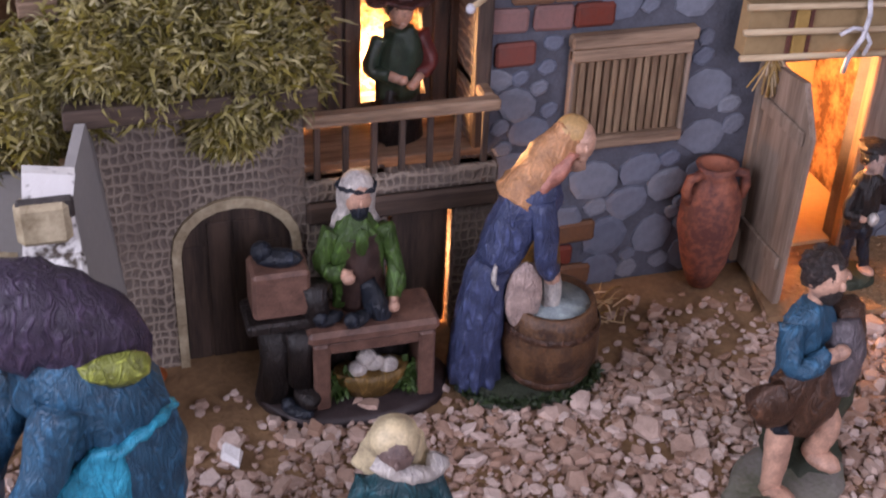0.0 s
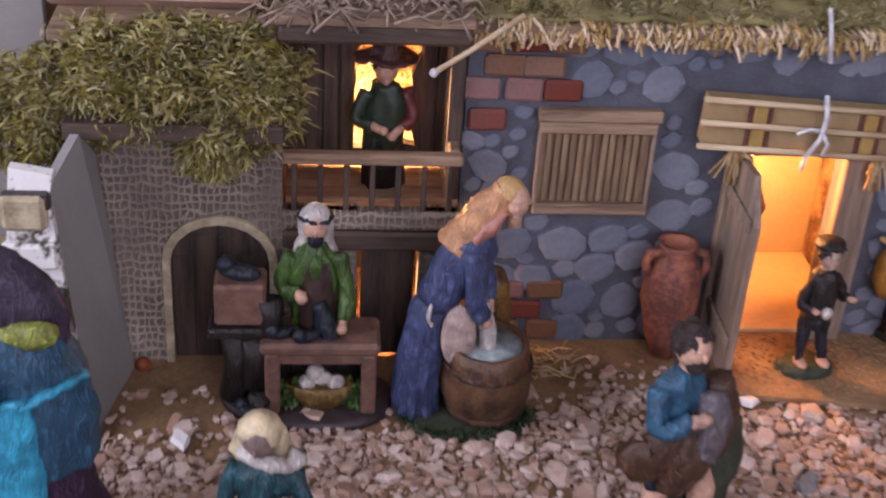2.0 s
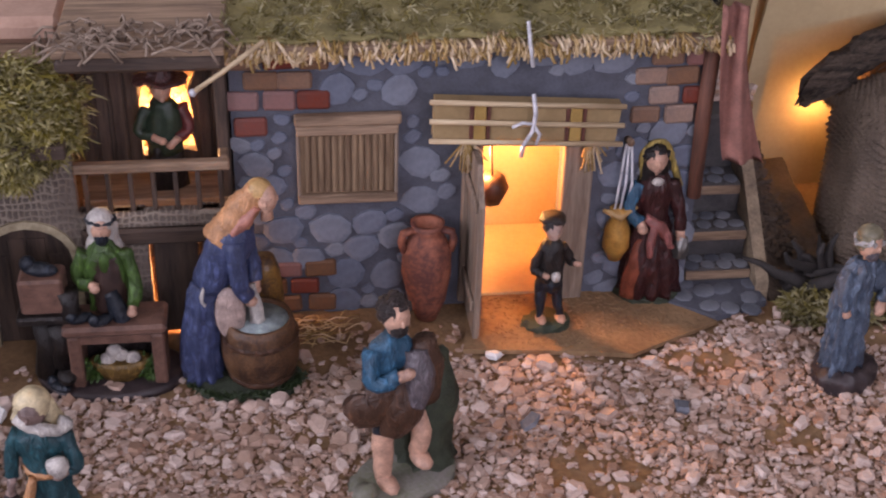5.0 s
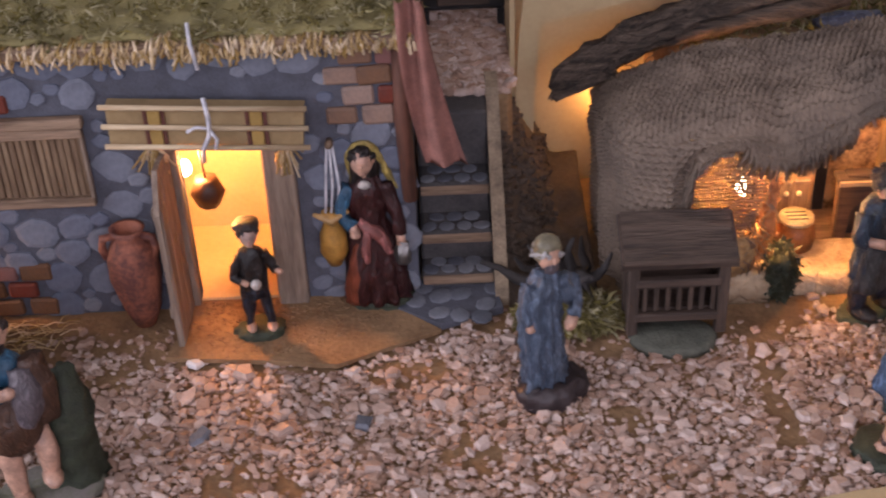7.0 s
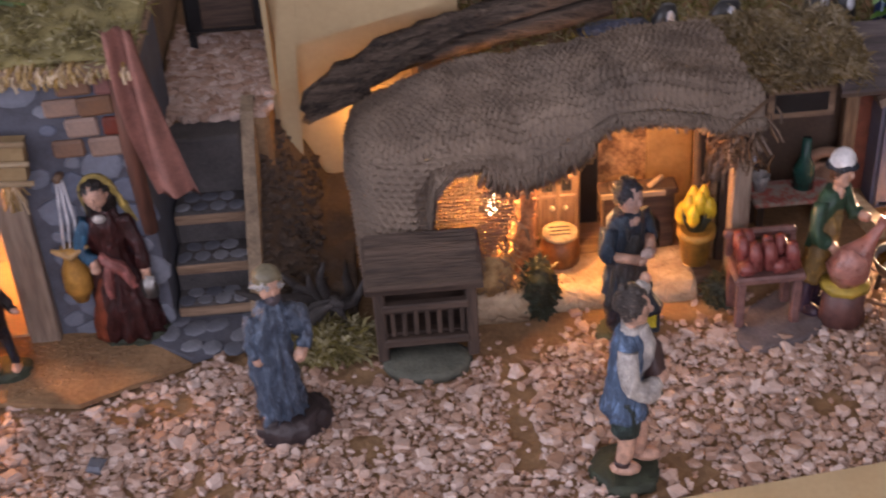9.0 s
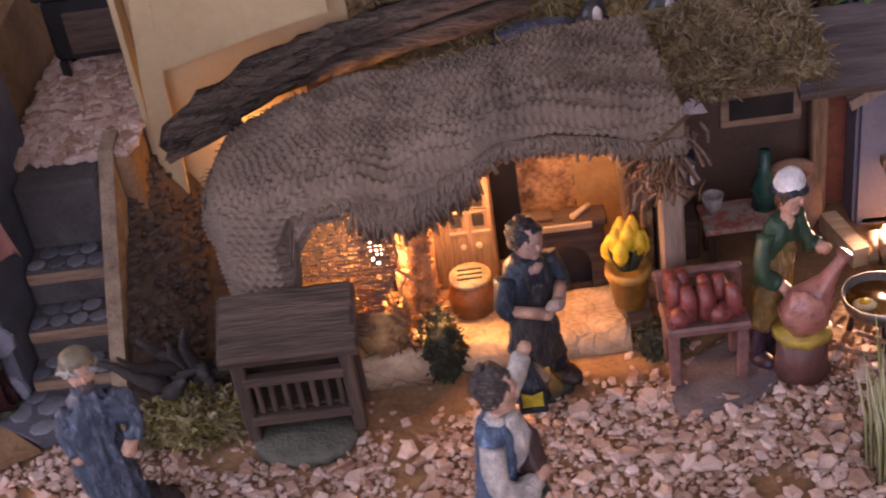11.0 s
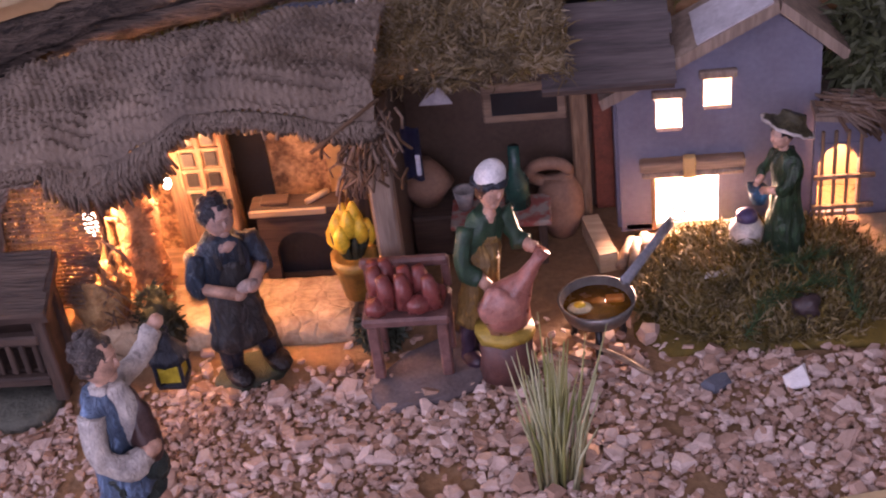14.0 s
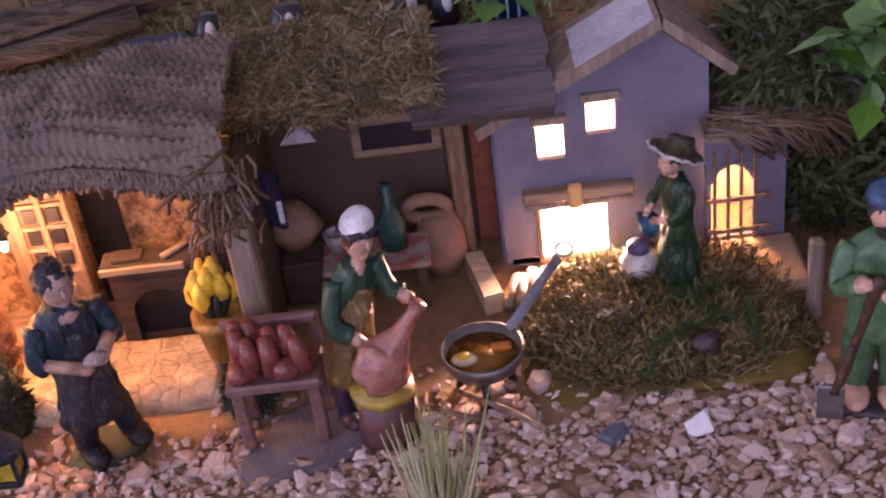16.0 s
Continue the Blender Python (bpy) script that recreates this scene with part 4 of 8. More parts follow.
part("post", B(DARKWOODZ).sweep([(78.6, 3.2, 1), (78.5, 3.2, 7), (78.3, 3.2, 14)], 0.5, 7, wob=0.3), hut)
b = B(mat("stone_slab", (0.55, 0.42, 0.28), 0.85, (0.3, 0.2, 0.12), 60, 300, 0.7, depth=0.003))
b.sheet(lambda u, v: (60.2 + 5.0 * u, -2.2 + 3.4 * v, 2.5 + 0.18 * noise.noise((u * 4, v * 4, 5)) - 0.5 * max(0, 0.1 - v) / 0.1), 20, 14, 2.5)
sm = MATS["stone_slab"]
sn, sl = sm.node_tree.nodes, sm.node_tree.links
vo, vb, vt = sn.new("ShaderNodeTexVoronoi"), sn.new("ShaderNodeBump"), sn.new("ShaderNodeTexCoord")
vo.feature = "DISTANCE_TO_EDGE"
vo.inputs["Scale"].default_value = 90
vr = sn.new("ShaderNodeMapRange")
vr.inputs["From Max"].default_value = 0.12
vb.inputs["Strength"].default_value, vb.inputs["Distance"].default_value = 0.6, 0.0012
sl.new(vt.outputs["Object"], vo.inputs["Vector"])
sl.new(vo.outputs["Distance"], vr.inputs["Value"])
sl.new(vr.outputs[0], vb.inputs["Height"])
sp = sn["Principled BSDF"]
sl.new(sp.inputs["Normal"].links[0].from_socket, vb.inputs["Normal"])
sl.new(vb.outputs[0], sp.inputs["Normal"])
part("plinth_block", b, hut, "pale cracked stone block")
b = B(MATS["stone_slab"])
b.sheet(lambda u, v: (65.3 + 12.4 * u, -1.4 + 5.1 * v, 1.6 + 0.12 * noise.noise((u * 9, v * 5, 2)) - 0.8 * max(0, 0.12 - v) / 0.12), 40, 20, 1.6)
part("threshold", b, hut, "pale cracked stone threshold slab")
dp = part("lattice_panel", B(BROWNWOOD).box(65.9, 70.1, 6.2, 6.7, 1.0, 11.9, 0.1), hut, "pale wooden panel with black squares for shaded openings")
# black squares paint the shade of openings; the panel behind is solid
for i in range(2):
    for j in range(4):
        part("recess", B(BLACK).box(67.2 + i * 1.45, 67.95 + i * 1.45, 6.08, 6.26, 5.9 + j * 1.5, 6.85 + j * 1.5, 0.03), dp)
for z in (5.3, 6.95, 8.45, 9.95, 11.4):
    part("lattice_bar", B(BROWNWOODX).box(66.8, 70.0, 5.98, 6.19, z, z + 0.3, 0.06), dp)
for x0 in (66.75, 68.2, 69.7):
    part("lattice_bar", B(BROWNWOOD).box(x0, x0 + 0.3, 5.95, 6.19, 1.6, 11.7, 0.06), dp)
for kx in (67.9, 68.9):
    part("knob", B(CREAM).blob(kx, 5.9, 4.5, 0.22, 0.22, 0.22, 8), dp)
# black plate on the back wall paints an unlit doorway, nothing is open
part("dark_doorway", B(BLACK).box(69.6, 71.9, 8.95, 9.19, 0.9, 12.2, 0.05), hut, "black panel standing for the shade of an inner doorway")
part("wall_panel", B(mat("ochre_wall", (0.33, 0.21, 0.09), 0.9, (0.2, 0.12, 0.05), 40, 300, 0.4)).box(75.7, 79.3, 8.85, 9.19, 0.9, 12.4, 0.08), hut, "smooth ochre wall panel")
tb = thing("hut_table", None, "heavy dark brown counter with a yellow front edge", "counter", base=(74.2, 5.4, 0.9))
top = part("tabletop", B(DARKWOOD).box(71.3, 77.2, 4.0, 5.7, 6.1, 6.7, 0.12), tb)
part("edge_strip", B(PALEWOOD).box(71.3, 76.2, 3.78, 3.99, 6.2, 6.65, 0.05), top, "pale yellow front edge")
body = B(DARKWOOD)
hole = arch(72.5, 76.0, 4.7, 10, 0.9)
body.slab([(71.6, 0.9)] + hole + [(77.0, 0.9), (77.0, 6.08), (71.6, 6.08)], 4.3, 4.8)
part("front", body, tb, "brown front with an arched opening")
for sx in (71.6, 76.6):
    part("side", B(BROWNWOODX).box(sx, sx + 0.4, 4.81, 5.6, 0.9, 6.08), tb)
# black back paints the shade seen through the arch
part("back", B(BLACK).box(72.0, 76.6, 5.3, 5.6, 0.9, 6.08), tb)
thing("book", B(DARKWOOD).box(72.0, 73.8, 4.3, 5.4, 6.71, 6.95), "small dark flat box on the hut counter", "box")
thing("rolling_pin", B(PALEWOOD).sweep([(75.0, 4.2, 6.92), (75.6, 4.8, 6.92), (76.2, 5.4, 6.92)], 0.2, 7), "pale wooden stick lying on the hut counter", "stick")
kt = thing("lidded_pot", None, "round orange-brown pot with a slatted pale lid", "pot", base=(68.1, 3.2, 1.0))
part("body", B(paint(0.3, 0.12, 0.035)).loft([(68.1, 3.2, 0.9, 0.9, 0.9), (68.1, 3.2, 1.6, 1.45, 1.45), (68.1, 3.2, 2.6, 1.6, 1.6), (68.1, 3.2, 3.9, 1.3, 1.3)], 18), kt)
part("lid", B(CREAM).loft([(68.1, 3.2, 3.9, 1.35, 1.35), (68.1, 3.2, 4.2, 1.35, 1.35)], 18), kt, "pale lid with dark slots")
for i in range(3):
    part("slot", B(BLACK).box(67.3, 68.9, 2.65 + i * 0.5, 2.82 + i * 0.5, 4.18, 4.25, 0.02), kt)
thing("bulb", B(BULB).blob(62.8, 0.1, 9.0, 0.42, 0.42, 0.95, 10), "small glowing bulb hanging in the hut", "bulb")
thing("bulb", B(BULB).blob(66.9, 3.2, 9.6, 0.26, 0.26, 0.5, 10), "small glowing bulb beside the hut pillar", "bulb")
thing("bulb_cable", B(BLACK).sweep([(66.9, 3.2, 10.1), (66.9, 3.3, 13), (66.9, 3.6, 16.4)], 0.1, 5), "thin black cable holding the bulb", "cable")
b = B(BLACK).sweep([(62.8, 0.1, 9.6), (62.8, 0.2, 11), (63.0, 0.7, 14.6)], 0.12, 6)
thing("bulb_cable", b, "thin black cable holding the bulb", "cable")


LIPX = [52.5, 55, 57.5, 60, 62.5, 64.5, 67, 69, 71, 74, 77, 79, 82]
LIPZ = [13.0, 14.0, 14.6, 14.9, 14.9, 14.0, 14.9, 16.0, 17.2, 17.2, 16.6, 16.0, 16.0]


def front_y(x):
    return float(np.interp(x, [52.9, 53.4, 54.6, 57, 60, 81], [2.2, 0.4, -1.5, -2.5, -2.8, -2.6]))


def roof_z(x, y):
    lip = float(np.interp(x, LIPX, LIPZ))
    crest = float(np.interp(x, [52.9, 54.2, 57, 60, 65, 72, 79, 82], [12.9, 13.7, 15.2, 16.4, 16.9, 17.5, 17.5, 17.3]))
    back = float(np.interp(x, [53, 58, 62, 68, 74, 82], [12.2, 13.6, 14.7, 15.3, 16.3, 16.5]))
    high = float(np.interp(x, [53, 58, 63, 80], [0.5, 1.3, 2.1, 1.9]))
    y0 = front_y(x)
    z = float(np.interp(y, [y0, y0 + 0.5, y0 + 1.3, y0 + 3.2, 8, 11.4], [lip, lip + high * 0.55, lip + high * 0.9, 0.45 * (lip + high) + 0.55 * max(crest, lip + high * 0.6), crest, back]))
    side = min(1.0, max(0.0, (x - 52.9) / 1.2))
    return z - 0.9 * (1 - side) ** 2


def knit(a, c):
    """Rows of coarse knitted stitches running along a, one above another along c."""
    row = math.floor(c / 0.56)
    return 0.3 * math.sin(c / 0.56 * 2 * math.pi) * (0.6 + 0.4 * math.sin(a * 13.5 + (row % 2) * 3.14))


def burlap(u, v):
    x1 = 81.2 - 0.6 * v
    x = 52.9 + (x1 - 52.9) * u
    y0 = front_y(x)
    y = y0 + (11.4 - y0) * (v ** 1.25)
    lump = 0.7 * noise.noise((x * 0.3, y * 0.3, 2)) + 0.3 * noise.noise((x * 0.9, y * 0.9, 5))
    edge = min(1.0, v * 8, u * 14)
    return (x + 0.3 * noise.noise((y * 1.2, 9, u * 3)) * u, y + 0.5 * noise.noise((x * 0.35, 0, 7)) * (1 - v) * edge,
            roof_z(x, y) + lump * edge + knit(x + 0.4 * noise.noise((x * 0.2, y * 0.2, 1)), y + 1.3 * noise.noise((x * 0.12, y * 0.15, 4))))


part("roof_cloth", B(BURLAP).sheet(burlap, 400, 210, 0.18), hut, "coarse grey-brown burlap roof cloth, sagging")
HEM = [(53.0, 9.0), (52.95, 6.0), (52.95, 3.6), (53.0, 1.8), (53.5, 0.3), (54.6, -1.4), (57, -2.5), (60, -2.8), (62.2, -2.75), (64.6, -2.7)]
HEMS = [i / 9 for i in range(10)]


def drape(u, v):
    x, y = float(np.interp(u, HEMS, [p[0] for p in HEM])), float(np.interp(u, HEMS, [p[1] for p in HEM]))
    top = roof_z(x, max(y, front_y(x))) + 0.05
    low = float(np.interp(x, [57.2, 57.9, 58.7, 60, 62, 65], [0.2, 5.0, 11.5, 13.4, 13.6, 12.9])) if y < -1 else 0.2
    z = top + (low - top) * v
    hang = min(1.0, v * 3)
    fold = 0.35 * math.sin(u * 26 + 0.8 * v) * hang * (0.4 + 0.6 * v) + 0.35 * noise.noise((u * 9, v * 3, 3)) * hang
    out = fold + knit(u * 17, z + 0.8 * noise.noise((u * 6, v * 3, 8))) + 0.3 * math.sin(min(1, v * 4) * math.pi)
    back = 0.75 * v if x < 58 else 0.2 * v
    side = max(0.0, min(1.0, (u - 0.35) / 0.25))
    return (x - (1 - side) * out + back * 0.8, y - side * out + back * 0.5, z)


part("side_curtain", B(BURLAP).sheet(drape, 210, 220, 0.04), hut, "burlap cloth hanging down the side and corner")
NET = BURLAP.copy()
NET.name = "thin_burlap_yarn"
nn, nl = NET.node_tree.nodes, NET.node_tree.links
pb = next(n for n in nn if n.type == "BSDF_PRINCIPLED")
tl, mx = nn.new("ShaderNodeBsdfTranslucent"), nn.new("ShaderNodeMixShader")
tl.inputs["Color"].default_value = (0.6, 0.42, 0.27, 1)
mx.inputs[0].default_value = 0.3
nl.new(pb.outputs[0], mx.inputs[1])
nl.new(tl.outputs[0], mx.inputs[2])
nl.new(mx.outputs[0], next(n for n in nn if n.type == "OUTPUT_MATERIAL").inputs[0])
ne = B(NET)
for i in range(24):
    x = 57.2 + i * 0.31
    low = 3.9 if x < 62.6 else 3.9 + (x - 62.6) * 2.6
    n = int((14.0 - low) / 0.5)
    ne.sweep([(x + 0.06 * math.sin(k * 3.1 + i * 3.1) + 0.1 * noise.noise((k * 0.4, i * 0.4, 1)) - 0.015 * k, -2.35 + 0.05 * math.cos(k * 3.14 + i * 3.14) + 0.04 * k, 14.0 - k * 0.5) for k in range(n)], R.uniform(0.085, 0.125), 4, wob=0.5)
for i in range(32):
    z = 13.9 - i * 0.31
    end = 64.6 if z > 9.1 else 64.6 - (9.1 - z) * 0.38
    n = int((end - 57.0) / 0.42)
    ne.sweep([(57.0 + k * 0.42, -2.3 + 0.06 * math.cos(k * 3.14 + i * 3.14) + 0.08 * (14 - z) * 0.5, z + 0.09 * noise.noise((k * 0.5, i * 0.6, 4))) for k in range(n)], R.uniform(0.085, 0.125), 4, wob=0.5)
for i in range(40):
    x, z = R.uniform(61.5, 64.8), R.uniform(4, 9.5)
    ne.sweep([(x, -2.1, z), (x + R.gauss(0.4, 0.4), -2.0, z - 0.8), (x + R.gauss(0.3, 0.6), -1.8, z - R.uniform(1.2, 2.2))], 0.06, 4)
tagged(part("netting", ne, hut, "loose open burlap weave with lamp light behind"), kind="stuff")
fz = B(BURLAP)
for _ in range(800):
    u, v = R.random(), R.random()
    p = burlap(u, v)
    d = Vector((R.gauss(0, 1), R.gauss(0, 0.5), R.uniform(0, 0.3))).normalized() * R.uniform(0.3, 0.9)
    q = Vector(p) + Vector((0, 0, 0.05))
    fz.sweep([q, q + d * 0.5 + Vector((0, 0, 0.1)), q + d], R.uniform(0.025, 0.045), 3)
tagged(part("loose_threads", fz, hut, "loose threads standing off the cloth"), kind="stuff")
fr = B(BURLAP)
for _ in range(1500):
    x = R.uniform(59.5, 81.3)
    z = float(np.interp(x, LIPX, LIPZ)) - 0.1
    ln = R.uniform(0.5, 1.4) * (2.1 if 62.5 < x < 69.5 else 1.0)
    dx = R.gauss(0, 0.35)
    fr.sweep([(x, -2.7, z), (x + dx * 0.5, -2.95 - R.random() * 0.3, z - ln * 0.5), (x + dx, -2.4 + R.gauss(0, 0.3), z - ln)], R.uniform(0.06, 0.15), 4)
tagged(part("fringe", fr, hut, "frayed threads along the roof edge"), kind="stuff")
fr = B(STRAW)
for _ in range(300):
    x = R.uniform(67, 79)
    z = float(np.interp(x, LIPX, LIPZ)) + 0.2
    fr.sweep([(x, -1.0, z), (x + R.gauss(0, 0.7), -1.6, z - R.uniform(0.4, 1.5))], R.uniform(0.05, 0.11), 4)
tagged(part("straw_lining", fr, hut), kind="stuff")
tw = B(mat("dry_twig", (0.17, 0.1, 0.06), 0.9, (0.08, 0.05, 0.03), 90, 500, 0.3, rand=-0.4))
for _ in range(110):
    x, y, z = 80.4 + R.gauss(0, 0.8), -1.3 + R.gauss(0, 0.5), R.uniform(12.2, 16.2)
    ln = R.uniform(0.8, 2.2)
    d = Vector((R.gauss(-0.2, 0.6), R.gauss(-0.3, 0.5), -1.0)).normalized() * ln
    tw.sweep([(x, y, z), (x + d.x * 0.5 + R.gauss(0, 0.3), y + d.y * 0.5, z + d.z * 0.5), (x + d.x, y + d.y, z + d.z)], R.uniform(0.05, 0.12), 4)
for _ in range(40):
    x = 78.7 + R.gauss(0, 0.4)
    tw.sweep([(x + 0.6, 1.0, 12.6), (x + 0.3, 0.8, 10.5), (x + R.gauss(0, 0.5), 1.0, 8.7 + R.random())], 0.07, 4)
tw.sweep([(77.5, -3.0, 14.4), (79, -3.2, 15.6), (81.5, -2.2, 17)], 0.12, 5)
thing("dry_branch", tw, "tangle of brown dry twigs tied at the hut corner", "twigs", kind="stuff")
for bx, by, h in ((65.9, -1.5, 5.0), (79.4, -1.9, 2.6)):
    ms = B(GREENBASE)
    ms.blob(bx, by, h * 0.4, 1.2, 0.9, h * 0.55, 10, 0.5, bx)
    tufts(ms, 500, lambda: ((lambda d: ((bx + d.x * 1.3, by + d.y, h * 0.45 + d.z * h * 0.55), d))(Vector((R.gauss(0, 1), R.gauss(0, 1), R.gauss(0, 1))).normalized())), 0.5, 0.09)
    thing("bush", ms, "dark green mossy bush beside the hut", "bush", "bushes by the hut")
tr = B(DARKWOODZ)
tr.sweep([(63.8, -0.9, 0.3), (63.6, -0.5, 4), (63.5, -0.2, 8), (63.6, 0.2, 11.5), (63.9, 0.5, 13)], [0.26, 0.24, 0.2, 0.22, 0.2], 8, wob=0.5)
for k in range(7):
    tr.blob(64.4 + R.uniform(-0.6, 1.5), 0.3 + R.uniform(-0.3, 0.3), 12.0 + R.uniform(-0.7, 0.6), 0.5, 0.4, 0.4, 8, 0.5, k)
thing("dead_tree", tr, "thin dark bare trunk beside the hut pillar", "tree trunk")
# sheet by the bulb, widened leftward as a reflector behind the netting
pw = B(mat("crumpled_paper", (0.34, 0.24, 0.12), 0.9, (0.14, 0.085, 0.04), 60, 300, 0.5))
pw.sheet(lambda u, v: (56.4 + 6.2 * u, 3.2 + 0.9 * noise.noise((u * 3, v * 3, 2)), 2.6 + 9.6 * v + 0.6 * noise.noise((u * 4, v * 2, 7))), 30, 26, 0.06)
thing("crumpled_paper", pw, "crumpled pale paper behind the bulb, widened as a reflector", "paper")
fp = thing("flower_pot", None, "ochre pot of bright yellow tulips", "flower pot", base=(78.0, 1.2, 1.9))
part("pot", B(paint(0.42, 0.24, 0.05)).loft([(78, 1.2, 1.9, 0.95, 0.95), (78, 1.2, 4.2, 1.3, 1.3), (78, 1.2, 4.25, 1.45, 1.45), (78, 1.2, 4.9, 1.45, 1.45), (78, 1.2, 4.7, 1.1, 1.1)], 16), fp)
YEL = paint(0.85, 0.55, 0.03)
for i in range(10):
    a, rr = i * 2.4, 0.35 + 0.09 * i
    x, y = 78 + math.cos(a) * rr, 1.2 + math.sin(a) * rr * 0.8
    z = 8.3 - rr * 1.9
    part("tulip", B(YEL).loft([(x, y, z - 1.0, 0.2, 0.2), (x, y, z - 0.5, 0.5, 0.45), (x, y, z + 0.2, 0.48, 0.42), (x + 0.05, y, z + 0.85, 0.16, 0.15)], 8), fp)
b = B(GREENBASE)
for i in range(12):
    a = i * 1.7
    b.sweep([(78 + 0.4 * math.cos(a), 1.2 + 0.4 * math.sin(a), 4.6), (78 + 0.9 * math.cos(a), 1.2 + 0.9 * math.sin(a), 5.8), (78 + 1.2 * math.cos(a), 1.2 + 1.0 * math.sin(a), 6.6)], [0.2, 0.25, 0.05], 5, 0.3)
part("leaves", b, fp)

# ---- dark shop beside the hut ----
shop = thing("market_stall", None, "dark brown market stall with a hay roof", "stall", base=(86, 9, 0))
DIM = mat("dark_card", (0.1, 0.065, 0.045), 0.9, (0.06, 0.038, 0.026), 25, 300, 0.2)
part("back_wall", B(DIM).box(80, 94.2, 12.4, 13.0, 0, 14), shop)
part("side_wall", B(DIM).box(80.2, 80.8, 3.5, 12.4, 0, 13), shop)
pf = part("picture_frame", B(BROWNWOODX).box(85.9, 91.4, 12.0, 12.4, 7.2, 10.0, 0.1), shop, "brown frame with a dark pane on the stall wall")
part("dark_pane", B(BLACK).box(86.5, 90.8, 11.9, 12.02, 7.8, 9.4, 0.02), pf)
part("post", B(BROWNWOOD).box(91.6, 92.7, 10.2, 11.2, 0, 11.5, 0.15), shop, "brown wooden stall post")
part("red_panel", B(paint(0.2, 0.06, 0.035)).box(93.0, 94.3, 11.6, 11.9, 0.3, 9.5), shop)
hr = B(mat("hay", (0.27, 0.19, 0.085), 0.9, (0.1, 0.072, 0.033), 40, 300, 0.2, rand=-0.5))
hr.sheet(lambda u, v: (79.6 + 11.9 * u, 6.6 + 7 * v, 14.3 + 1.7 * v + 0.35 * noise.noise((u * 9, v * 5, 3))), 40, 24, 1.0)
tufts(hr, 9000, clumped(lambda: (lambda u, v: ((79.6 + 11.9 * u, 6.4 + 7 * v, 14.2 + 1.7 * v - (R.random() * 1.0 if v < 0.08 else 0)), (0, -0.5, 0.8)))(R.random(), R.random() ** 1.6), 520, 0.7), 0.75, 0.05, 0.2, 0.4)
tagged(part("hay_roof", hr, shop, "rough brown hay roof"), kind="stuff")
sr = part("plank_roof", B(DARKWOOD).slab([(7.2, 11.4), (12.2, 14.6), (12.2, 15.0), (7.2, 11.8)], 90.0, 98.0, "x"), shop, "dark grey-brown plank lean-to roof")
PL = grained("slate_plank", (0.13, 0.105, 0.1), (0.055, 0.045, 0.045), "X", 50)
for i in range(5):
    t0 = i / 5
    y, z = 7.1 + 5.0 * t0, 11.75 + 3.2 * t0
    part("plank", B(PL).slab([(y, z), (y + 1.15, z + 0.62), (y + 1.15, z + 0.86), (y - 0.05, z + 0.3)], 89.9 + R.uniform(-0.2, 0.2), 98.1 + R.uniform(-0.2, 0.2), "x"), sr)
mt = thing("stall_table", None, "small table covered with a red checked cloth", "table", base=(86.8, 7, 0))
part("tabletop", B(mat("red_checks", (0.32, 0.09, 0.07), 0.85, (0.3, 0.26, 0.22), 110, 300, 0.2, spread=0.2)).box(83.6, 90.0, 5.4, 8.8, 3.2, 3.6, 0.1), mt, "red and pale checked cloth top")
for lx in (84.2, 89.4):
    for ly in (5.9, 8.3):
        part("leg", B(DARKWOODZ).box(lx - 0.25, lx + 0.25, ly - 0.25, ly + 0.25, 0.1, 3.2), mt)
thing("cup", B(paint(0.34, 0.31, 0.29)).loft([(84.5, 7.6, 3.6, 0.45, 0.45), (84.5, 7.6, 5.0, 0.75, 0.75), (84.5, 7.6, 4.9, 0.6, 0.6), (84.5, 7.6, 3.9, 0.4, 0.4)], 14), "small whitish cup on the stall table", "cup")
thing("bottle", B(paint(0.02, 0.09, 0.07, 0.25)).loft([(87.9, 7.6, 3.6, 0.85, 0.85), (87.9, 7.6, 5.4, 0.85, 0.85), (87.9, 7.6, 6.3, 0.4, 0.4), (87.9, 7.6, 7.9, 0.38, 0.38)], 14), "dark green glass bottle on the stall table", "bottle")
jr = thing("ring_handled_jar", None, "tan clay jar with a broad ring handle", "jar", base=(90.2, 8, 0))
JARC = mat("tan_clay", (0.29, 0.17, 0.11), 0.75, (0.18, 0.1, 0.065), 50, 400, 0.3)
part("body", B(JARC).loft([(90.6, 9.4, 0.1, 0.9, 0.9), (90.6, 9.4, 1.6, 1.6, 1.5), (90.6, 9.4, 3.2, 1.5, 1.4), (90.6, 9.4, 4.3, 1.0, 1.0)], 16), jr)
part("handle", B(JARC).sweep([(90.0 + 1.25 * math.cos(a), 9.2 - 0.3 * math.sin(a), 4.9 + 0.85 * math.sin(a)) for a in [i * math.pi / 8 for i in range(17)]], 0.42, 8), jr)
thing("clay_pot", B(JARC).loft([(81.9, 9.4, 3.1, 0.8, 0.8), (81.9, 9.4, 4.6, 1.9, 1.6), (81.9, 9.4, 5.6, 1.2, 1.1), (81.9, 9.4, 6.3, 0.6, 0.6)], 14), "brown clay pot on a block in the stall", "pot")
thing("stall_block", B(DARKWOOD).box(80.9, 83.6, 7.4, 11.2, 0, 3.1, 0.15), "dark wooden block in the stall", "block")
thing("paper_triangle", B(paint(0.5, 0.48, 0.5)).slab([(82.3, 11.0), (84.4, 11.0), (83.5, 12.6)], 8.0, 8.12), "torn pale paper triangle under the hay roof", "paper")
# sheet made in place of an unclear hanging blue and white object
hc = B(paint(0.025, 0.03, 0.08))
